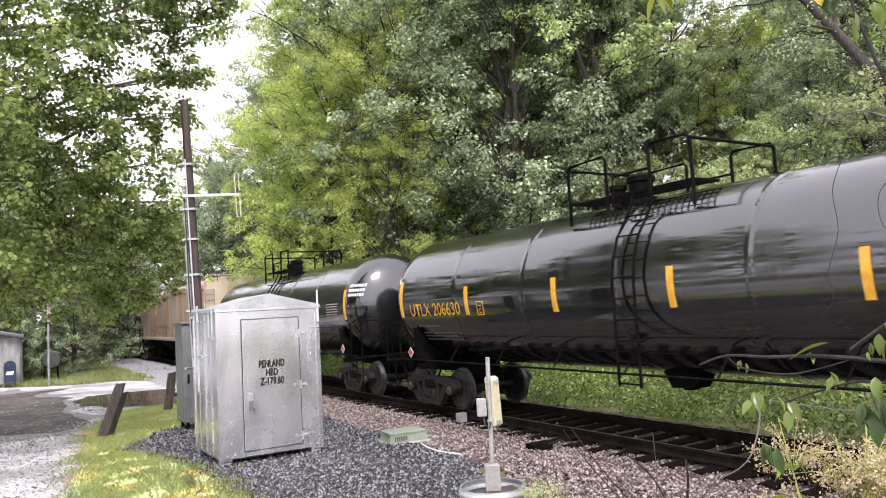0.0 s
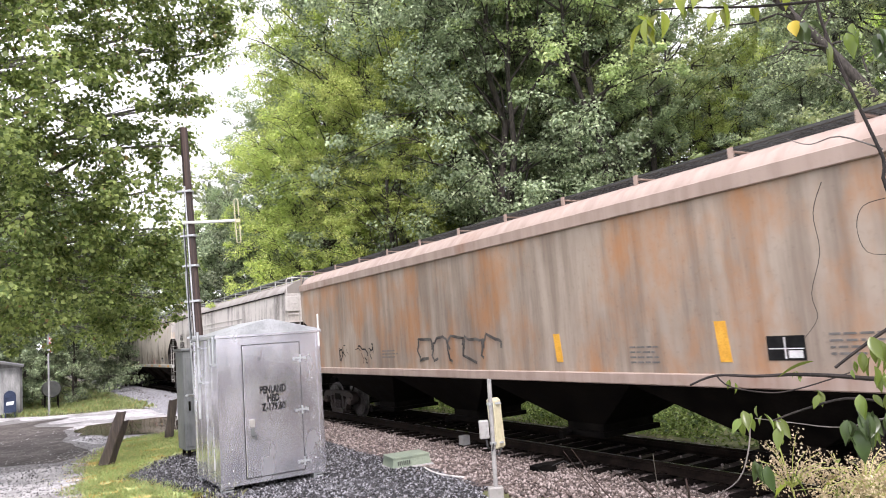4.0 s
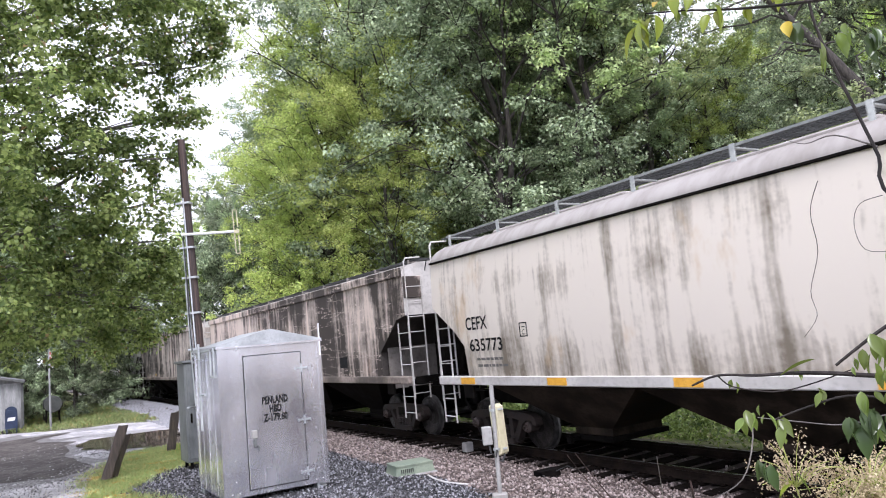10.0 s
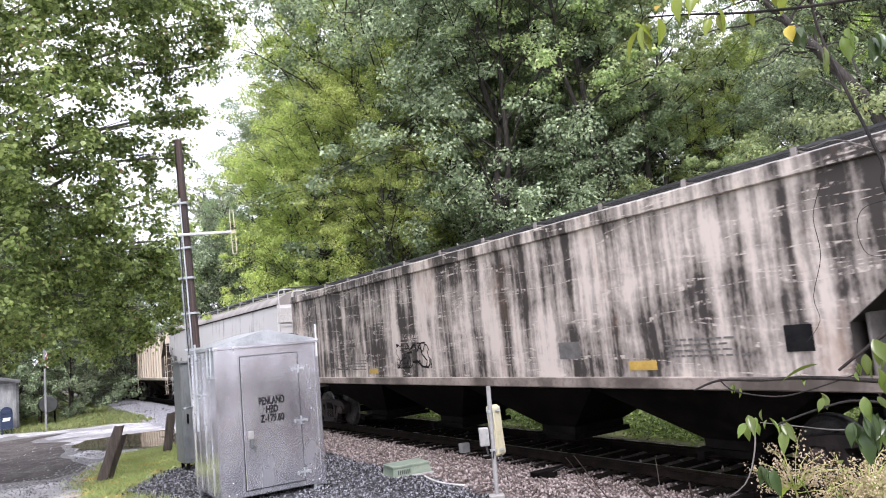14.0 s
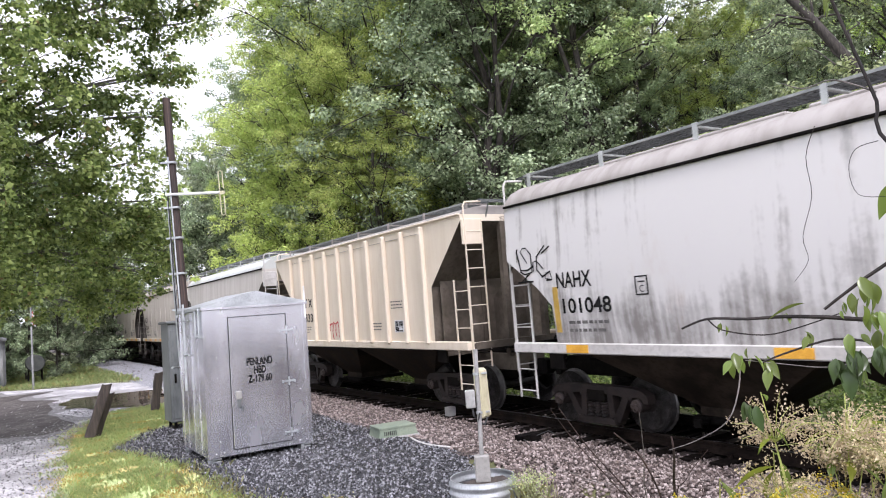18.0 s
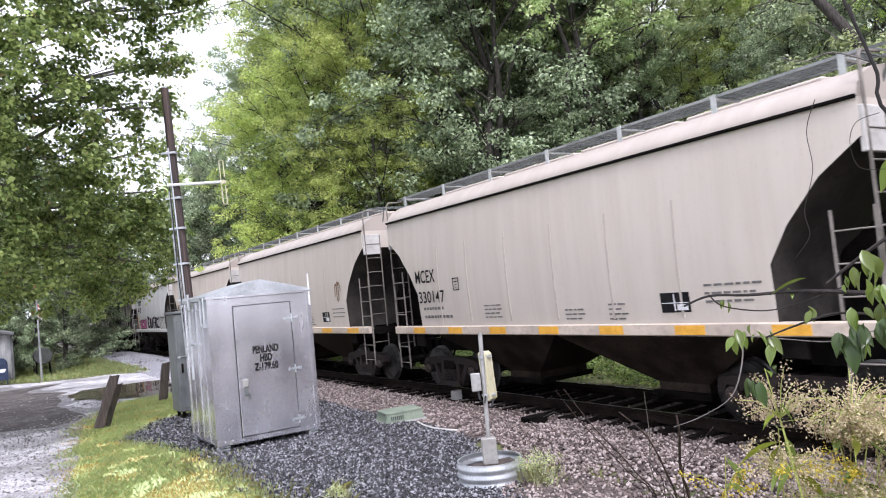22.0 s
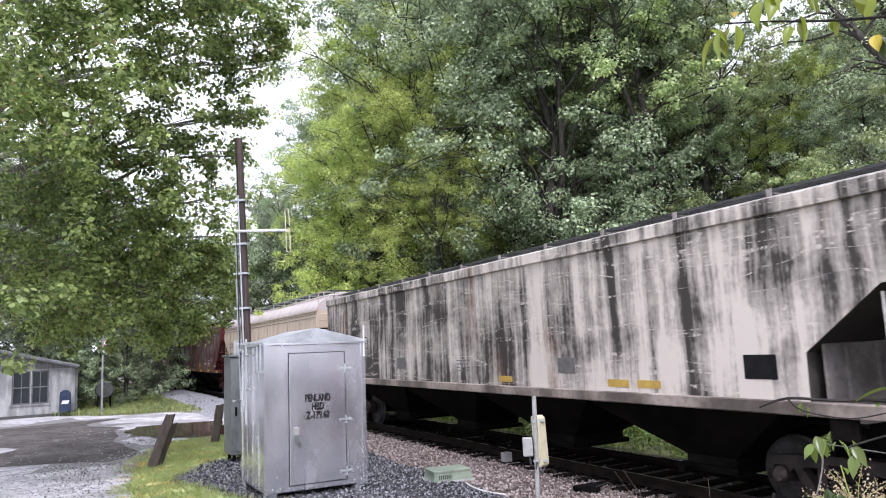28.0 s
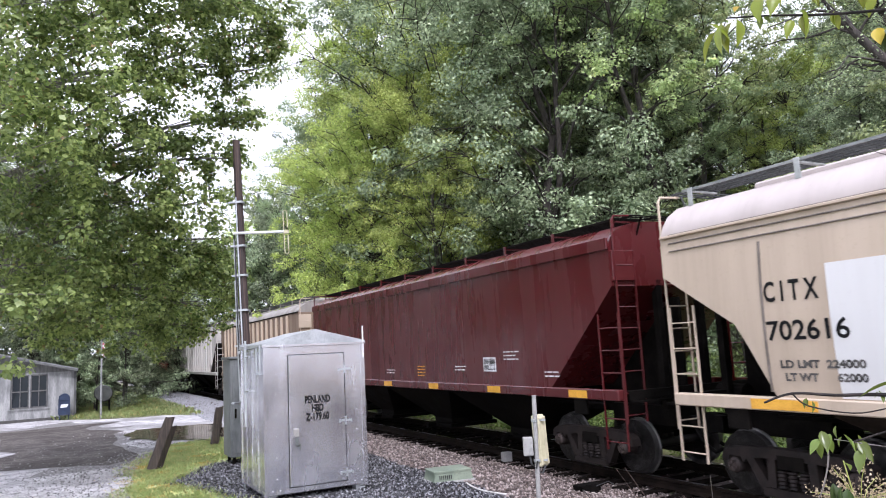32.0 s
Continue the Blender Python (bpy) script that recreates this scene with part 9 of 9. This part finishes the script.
        fan(t, rnd.choice(("big", "deep", "small")), p, rnd.uniform(0, 360), rnd.uniform(20, 80), rnd.uniform(-40, 40), rnd.uniform(0.8, 1.2))


cherry_sapling()


def weed(name, foot, height, seed, label, flower, lean, leafy=10, plumes=16, mat=None):
    """A tall weed: stems, lance leaves, a branching head of tiny flowers."""
    rnd = random.Random(seed)
    t = thing(name, label, "weed", "weeds beside the camera")
    base = Vector((foot[0], foot[1], ground_z(foot[0], foot[1]) - 0.02))
    top = base + Vector((lean[0], lean[1], height))
    top += Vector((rnd.gauss(0, 0.14), rnd.gauss(0, 0.10), 0))
    path = branch_path(rnd, base, top, 0.0, 0.13, 6)
    g = Geo()
    g.tube(path, 0.0038, 6, True, 0.4)
    centers, spreads = [], []
    for i in range(plumes):
        u = rnd.uniform(0.66, 1.0)
        a = path[min(5, int(u * 6))].lerp(path[min(6, int(u * 6) + 1)], 0.5)
        d = Vector((rnd.gauss(0, 1), rnd.gauss(0, 1), rnd.uniform(0.1, 0.9)))
        L = 0.62 * (height * 0.15 * (1.25 - u) * 2.2 + 0.05)
        b = a + d.normalized() * L
        g.tube([a, (a + b) / 2 + Vector((0, 0, 0.02)), b], 0.0014, 4, False, 0.5)
        for k in range(5):
            q = a.lerp(b, 0.35 + 0.16 * k)
            centers.append(tuple(q))
            spreads.append(0.016 if flower is FLOWER else 0.018)
    part("stem", g, STEM, t)
    tagged(part("flower_head", leaf_mesh("flower_head", centers, spreads, 11 if flower is FLOWER else 15, 0.0090 if flower is FLOWER else 0.0078, flower, seed, 1.0, 0.3, 0.6), None, t), kind="stuff")
    for i in range(leafy):
        u = rnd.uniform(0.3, 0.9)
        p = path[min(5, int(u * 6))].lerp(path[min(6, int(u * 6) + 1)], rnd.random())
        hang(t, rnd.choice(("lance", "lance_lit", "lance", "small")), p, rnd.uniform(0, 360), rnd.uniform(-15, 60), rnd.uniform(-30, 30), 0.60 * rnd.uniform(0.7, 1.3))
    return t


WEEDS = [((1.25, 3.2), 1.02, 41, FLOWER, (0.02, -0.02)), ((1.34, 3.22), 1.08, 42, SEED, (0.05, 0.0)), ((1.45, 3.15), 1.30, 43, SEED, (0.03, 0.02)), ((1.52, 3.10), 1.36, 44, SEED, (0.04, -0.04)), ((1.60, 3.08), 1.28, 45, SEED, (0.05, 0.0)),
         ((1.68, 3.0), 1.24, 46, FLOWER, (0.04, -0.02)), ((1.75, 2.98), 1.30, 47, SEED, (0.06, 0.0)), ((1.86, 2.95), 1.32, 48, SEED, (0.05, 0.04)), ((1.40, 3.0), 1.12, 49, FLOWER, (0.06, 0.0)), ((1.57, 2.95), 1.08, 50, FLOWER, (-0.04, 0.03)), ((1.95, 2.9), 1.25, 51, SEED, (0.0, 0.0)), ((1.80, 3.15), 1.28, 52, SEED, (0.02, 0.03)), ((1.30, 3.05), 0.90, 53, FLOWER, (-0.05, 0.02)), ((1.65, 3.25), 1.32, 54, SEED, (0.0, 0.02))]
for (fx_, fy_), h_, seed_, fl_, lean_ in WEEDS:
    weed("goldenrod" if fl_ is FLOWER else "dry_weed", (fx_ * 0.6 + 0.055, fy_ * 0.6), 1.745 - (2.276 - ground_z(fx_, fy_) - h_) * 0.6 + 0.05 * math.sin(seed_ * 2.3), seed_, "goldenrod stem with sparse yellow flowers and narrow leaves" if fl_ is FLOWER else "tall weed gone to pale fluffy seed", fl_, lean_, 26, 6 if fl_ is FLOWER else 36)


def dead_canes():
    t = thing("dead_canes", "bare reddish dead canes standing among the weeds", "dead shrub")
    for pts, r, m in (([(1.9, 6.6, 0.0), (1.6, 6.2, 0.55), (1.2, 5.75, 1.05), (0.93, 5.42, 1.44)], 0.009, CANE), ([(1.9, 6.6, 0.0), (1.5, 6.1, 0.6), (1.1, 5.7, 1.1), (0.87, 5.43, 1.43)], 0.007, CANE), ([(2.05, 6.55, 0.0), (1.85, 6.1, 0.5), (1.6, 5.7, 0.95), (1.31, 5.34, 1.24)], 0.014, CANE),
                      ([(2.05, 6.55, 0.0), (1.75, 6.2, 0.5), (1.62, 5.7, 1.0), (1.5, 5.29, 1.38)], 0.007, TWIG_PALE), ([(2.15, 6.5, 0.0), (1.9, 5.9, 0.6), (1.73, 5.3, 1.05), (1.7, 5.23, 1.2)], 0.018, CANE), ([(1.9, 6.4, 0.2), (1.75, 6.1, 0.55), (1.6, 5.9, 0.8)], 0.006, CANE), ([(1.7, 6.3, 0.3), (1.2, 6.0, 0.75), (0.95, 5.7, 0.92), (0.78, 5.55, 1.06)], 0.005, TWIG_PALE), ([(2.0, 6.2, 0.3), (2.0, 5.9, 0.7), (2.1, 5.6, 1.0)], 0.006, CANE)):
        mid = Vector((-0.004, 0.010, 2.276))
        pts = [mid + (Vector(p) - mid) * 0.43 for p in pts]
        foot = (pts[0].x + 0.03, pts[0].y + 0.05, ground_z(pts[0].x, pts[0].y) - 0.02)
        twig(t, ([foot] if pts[0].z < 1.45 else []) + pts, r * 0.43, m, 0.35, "cane")


dead_canes()

# ---- ballast, gravel, grass, ties ----
def stones(name, pts, sizes, mat, label, category, seed, boxy=True):
    """Loose stones, each a rough lump of its own."""
    rs = np.random.RandomState(seed)
    P, S = np.asarray(pts, float), np.asarray(sizes, float)
    n = len(P)
    if boxy:
        base = np.array([(x, y, z) for z in (-1, 1) for x, y in ((-1, -1), (1, -1), (1, 1), (-1, 1))], float) * 0.6
        faces = np.array([(3, 2, 1, 0), (4, 5, 6, 7), (0, 1, 5, 4), (1, 2, 6, 5), (2, 3, 7, 6), (3, 0, 4, 7)])
    else:
        base = np.array([(1, 0, 0), (0, 1, 0), (-1, 0, 0), (0, -1, 0), (0, 0, 1), (0, 0, -1)], float)
        faces = np.array([(0, 1, 4), (1, 2, 4), (2, 3, 4), (3, 0, 4), (1, 0, 5), (2, 1, 5), (3, 2, 5), (0, 3, 5)])
    m, k = len(base), faces.shape[1]
    V = base[None] * (1 + rs.uniform(-0.35, 0.35, (n, m, 3)))
    V *= rs.uniform(0.55, 1.0, (n, 1, 3)) * S[:, None, None]
    q = rs.normal(size=(n, 4))
    q /= np.linalg.norm(q, axis=1)[:, None]
    w, x, y, z = q.T
    R = np.stack([1 - 2 * (y * y + z * z), 2 * (x * y - z * w), 2 * (x * z + y * w), 2 * (x * y + z * w), 1 - 2 * (x * x + z * z), 2 * (y * z - x * w), 2 * (x * z - y * w), 2 * (y * z + x * w), 1 - 2 * (x * x + y * y)], axis=1).reshape(n, 3, 3)
    V = np.einsum("nij,nkj->nki", R, V) + P[:, None, :]
    me = bpy.data.meshes.new(name)
    me.vertices.add(n * m)
    me.vertices.foreach_set("co", V.astype(np.float32).ravel())
    L = (faces[None] + (np.arange(n) * m)[:, None, None]).astype(np.int32).ravel()
    me.loops.add(len(L))
    me.loops.foreach_set("vertex_index", L)
    me.polygons.add(len(L) // k)
    me.polygons.foreach_set("loop_start", np.arange(0, len(L), k, dtype=np.int32))
    me.materials.append(mat)
    me.update(calc_edges=True)
    return tagged(new(name, me), label, category, kind="stuff")


def bed_z(s, p):
    """The height of the ballast's surface in the track's space."""
    xs = (-5.4, -4.2, -3.3, -2.3, -1.75, -1.2, 0.0, 1.2, 1.75, 2.5, 3.2)
    zs = (0.05 - GRADE * (s + 8), 0.045 - GRADE * (s + 8), 0.03 - GRADE * (s + 8), -0.10, -0.20, -0.22, -0.23, -0.22, -0.20, -0.42, -0.60)
    return float(np.interp(p, xs, zs))


def inside(x, y, outline):
    c, j = False, len(outline) - 1
    for i in range(len(outline)):
        (x0, y0), (x1, y1) = outline[i], outline[j]
        if (y0 > y) != (y1 > y) and x < (x1 - x0) * (y - y0) / (y1 - y0) + x0:
            c = not c
        j = i
    return c


rnd_ = random.Random(81)
pts_, sizes_ = [], []
while len(pts_) < 54000:
    s_ = 6 - 34 * rnd_.random() ** 1.25
    p_ = rnd_.uniform(-5.9, 1.7)
    toe = -3.5 - 1.1 * step(-12, 2, s_) - 0.5 * step(-6, 4, s_) - 1.35 * step(-8.5, -6, s_) + 0.35 * noise.noise(Vector((s_ * 0.7, 0, 0)))
    q_ = TRACK_RIGID @ Vector((s_, p_, 0))
    if inside(q_.x, q_.y, PAD_OUT) or (p_ < -4.6 and s_ > 1):
        continue
    if p_ < toe or (p_ > -0.95 and rnd_.random() < 0.95):
        continue
    z_ = bed_z(s_, p_)
    q_ = TRACK_RIGID @ Vector((s_, p_, z_ + rnd_.uniform(-0.01, 0.022)))
    if p_ < -3.0:
        q_.z = max(q_.z, ground_z(q_.x, q_.y) + 0.01)
    pts_.append(tuple(q_))
    sizes_.append(rnd_.uniform(0.018, 0.040))
stones("ballast", pts_, sizes_, BALLAST, "loose pinkish and grey crushed ballast stones", "ballast", 82)
pts_, sizes_ = [], []
while len(pts_) < 7000:
    s_, p_ = -28 - 55 * rnd_.random() ** 1.3, rnd_.uniform(-4.6, -1.3)
    q_ = TRACK_RIGID @ Vector((s_, p_, bed_z(s_, p_) + 0.01))
    q_.z = max(q_.z, ground_z(q_.x, q_.y) + 0.01) if p_ < -3 else q_.z
    pts_.append(tuple(q_))
    sizes_.append(rnd_.uniform(0.045, 0.085))
stones("far_ballast", pts_, sizes_, plain("grey_ballast_stone", (0.23, 0.23, 0.245), (0.37, 0.37, 0.39), 0.6, 0.0, 20.0, 0.2), "loose grey crushed ballast stones further along the track", "ballast", 83, False)
pts_, sizes_ = [], []
while len(pts_) < 27000:
    x_, y_ = rnd_.uniform(-6.4, 1.0), 6.8 + 10.3 * rnd_.random() ** 1.3
    if not inside(x_, y_, PAD_OUT):
        if not (inside(x_ + 0.3, y_, PAD_OUT) or inside(x_ - 0.25, y_ + 0.2, PAD_OUT)) or rnd_.random() < 0.75:
            continue
    pts_.append((x_, y_, ground_z(x_, y_) + 0.016 + rnd_.uniform(-0.004, 0.012)))
    sizes_.append(rnd_.uniform(0.015, 0.033))
stones("pad_gravel", pts_, sizes_, PADSTONE, "loose dark angular gravel on the pad", "gravel", 84, False)
pts_, sizes_ = [], []
while len(pts_) < 20000:
    x_, y_ = rnd_.uniform(-14, -3.6), 6.5 + 18 * rnd_.random() ** 1.4
    if inside(x_, y_, LANE_OUT) and not inside(x_, y_, PUDDLE_OUT) and not (inside(x_, y_, DAMP_OUT) and rnd_.random() < 0.75):
        pts_.append((x_, y_, ground_z(x_, y_) + 0.014))
        sizes_.append(rnd_.uniform(0.008, 0.022) + 0.02 * rnd_.random() ** 6)
stones("lane_gravel", pts_, sizes_, stone_mat("lane_stone", (0.05, 0.047, 0.045), (0.24, 0.23, 0.225), (0.62, 0.61, 0.60), 0.4), "loose pale gravel scattered over the lane", "gravel", 85, False)


def grass(name, places, mat, label, seed, tall=(0.06, 0.16), blade_w=0.0022):
    rs = np.random.RandomState(seed)
    P = np.asarray(places, float)
    n = len(P)
    h = rs.uniform(tall[0], tall[1], (n, 1))
    a = rs.uniform(0, 2 * np.pi, n)
    d = np.stack([np.cos(a), np.sin(a), np.zeros(n)], axis=1)
    e = np.stack([-np.sin(a), np.cos(a), np.zeros(n)], axis=1)
    w = h * 0.012 + blade_w
    lean = rs.uniform(0.1, 0.8, (n, 1))
    mid = P + np.array([0, 0, 1.0]) * h * 0.6 + d * h * lean * 0.3
    tip = P + np.array([0, 0, 1.0]) * h * (1 - 0.35 * lean) + d * h * lean
    V = np.stack([P - e * w, P + e * w, mid + e * w * 0.8, tip, mid - e * w * 0.8], axis=1).reshape(-1, 3)
    me = bpy.data.meshes.new(name)
    me.vertices.add(5 * n)
    me.vertices.foreach_set("co", V.astype(np.float32).ravel())
    me.loops.add(5 * n)
    me.loops.foreach_set("vertex_index", np.arange(5 * n, dtype=np.int32))
    me.polygons.add(n)
    me.polygons.foreach_set("loop_start", np.arange(0, 5 * n, 5, dtype=np.int32))
    me.materials.append(mat)
    me.update(calc_edges=True)
    return tagged(new(name, me), label, "grass", kind="stuff")


GRASS_OUT = VERGE_OUT
green_, straw_ = [], []
while len(green_) < 52000:
    x_, y_ = rnd_.uniform(-9.2, -1.0), 5.0 + 16.5 * rnd_.random() ** 1.4
    jx_, jy_ = x_ + rnd_.gauss(0, 0.18), y_ + rnd_.gauss(0, 0.18)
    if not inside(jx_, jy_, GRASS_OUT):
        continue
    patch_ = math.exp(-((x_ + 3.15) / 0.75) ** 2 - ((y_ - 8.6) / 1.5) ** 2)
    k_ = noise.noise(Vector((x_ * 1.3, y_ * 1.3, 4.0))) + 0.6 * patch_ + (0.08 if x_ < -0.62 * y_ + 2.0 else -0.2) + rnd_.gauss(0, 0.1)
    if noise.noise(Vector((x_ * 2.1, y_ * 2.1, 9.0))) > 0.28 and rnd_.random() < 0.8:
        continue
    (straw_ if k_ > 0.10 and len(straw_) < 40000 else green_).append((x_, y_, ground_z(x_, y_)))
grass("grass", green_, GRASS, "short bright green grass beside the lane", 86, (0.03, 0.095), 0.0010)
stalks_ = []
while len(stalks_) < 420:
    u_ = rnd_.random()
    x_, y_ = -4.0 + 2.9 * u_ + rnd_.gauss(0, 0.22), 11.2 - 4.4 * u_ + rnd_.gauss(0, 0.22)
    stalks_.append((x_, y_, ground_z(x_, y_)))
grass("seed_stalks", stalks_, GRASS_STALK, "thin pale grass stalks along the edge of the gravel", 93, (0.07, 0.18), -0.0004)
grass("dry_grass", straw_, GRASS_DRY, "patch of yellowed short grass beside the lane", 87, (0.02, 0.06), 0.0011)
tufts_ = []
for cx_, cy_, n_, r_ in ((0.98, 8.0, 60, 0.30), (-1.3, 8.2, 20, 0.16), (-1.15, 7.6, 20, 0.14)):
    for i in range(n_):
        x_, y_ = rnd_.gauss(cx_, r_ * 0.5), rnd_.gauss(cy_, r_ * 0.5)
        tufts_.append((x_, y_, ground_z(x_, y_) + 0.01))
grass("weed_tufts", tufts_, GRASS_STALK, "yellow-green weed tufts at the edge of the gravel", 88, (0.08, 0.24), 0.0006)
spots_ = [(rnd_.gauss(0.98, 0.10), rnd_.gauss(7.95, 0.12), 0.08 + 0.3 * rnd_.random() ** 1.3) for i in range(90)] + [(rnd_.gauss(-1.25, 0.07), rnd_.gauss(8.0, 0.2), 0.08 + 0.2 * rnd_.random()) for i in range(25)]
scatter_leaves("low_weeds", spots_, 16, 0.022, GRASS, "feathery yellow-green weeds at the edge of the gravel", "weeds", 92, 0.07, 0.3, 0.45)
far_ = []
while len(far_) < 24000:
    x_, y_ = rnd_.uniform(-34, -8), rnd_.uniform(24, 60)
    s_, p_ = to_track(x_, y_)
    if inside(x_, y_, LANE_OUT) or p_ > -4.2 or p_ < -16:
        continue
    far_.append((x_, y_, ground_z(x_, y_)))
grass("far_grass", far_, GRASS, "bright green grass between the lane and the track", 89, (0.10, 0.3))


def ties():
    g = Geo()
    g.bevel_box(-0.115, 0.115, -1.30, 1.30, -0.33, -0.172, 0.012)
    g.v = [(x + 0.02 * noise.noise(Vector((x * 9, y * 3, z * 5))), y, z + 0.012 * noise.noise(Vector((x * 7, y * 2.5, 3)))) for x, y, z in g.v]
    me = g.mesh("tie", TIE)
    plate = Geo()
    for y in (-0.755, 0.755):
        plate.box(-0.1, 0.1, y - 0.18, y + 0.18, -0.178, -0.166)
        for dx in (-0.06, 0.06):
            for dy in (-0.1, 0.1):
                plate.box(dx - 0.014, dx + 0.014, y + dy - 0.016, y + dy + 0.016, -0.17, -0.145)
    pm = plate.mesh("tie_plate", RAIL)
    rnd = random.Random(90)
    for i in range(150):
        x = 6.0 - i * 0.54 + rnd.uniform(-0.03, 0.03)
        t = part("tie", me, None, track, at=pose(x, rnd.uniform(-0.04, 0.04), rnd.uniform(-0.012, 0.006), rnd.uniform(-0.4, 0.4), 0, rnd.uniform(-1.2, 1.2)))
        if i < 60:
            part("tie_plate", pm, None, t)


ties()


def motions():
    """The train rolls by; its wheels turn."""
    times = [i * 1.0 for i in range(33)]
    for car, mid in CARS:
        walk(car, [(t, TRACK_RIGID @ pose(mid + train_at(t), 0, 0)) for t in times])
    for ws, dx, car, tx in WHEELSETS:
        mid = next(m for c, m in CARS if c is car)
        rows = []
        for k in range(0, 481):
            s = mid + tx + dx + train_at(k / 15)
            if -34 < s < 1:
                rows.append((k / 15, math.degrees(s / WHEEL_R) % 360.0))
        rows = rows or [(16.0, 0.0)]
        if rows[0][0] > 0:
            rows.insert(0, (0.0, rows[0][1]))
        if rows[-1][0] < 32:
            rows.append((32.0, rows[-1][1]))
        out = [(t, pose(dx, 0, WHEEL_R, 0, a, 0)) for t, a in rows]
        walk(ws, out)


motions()
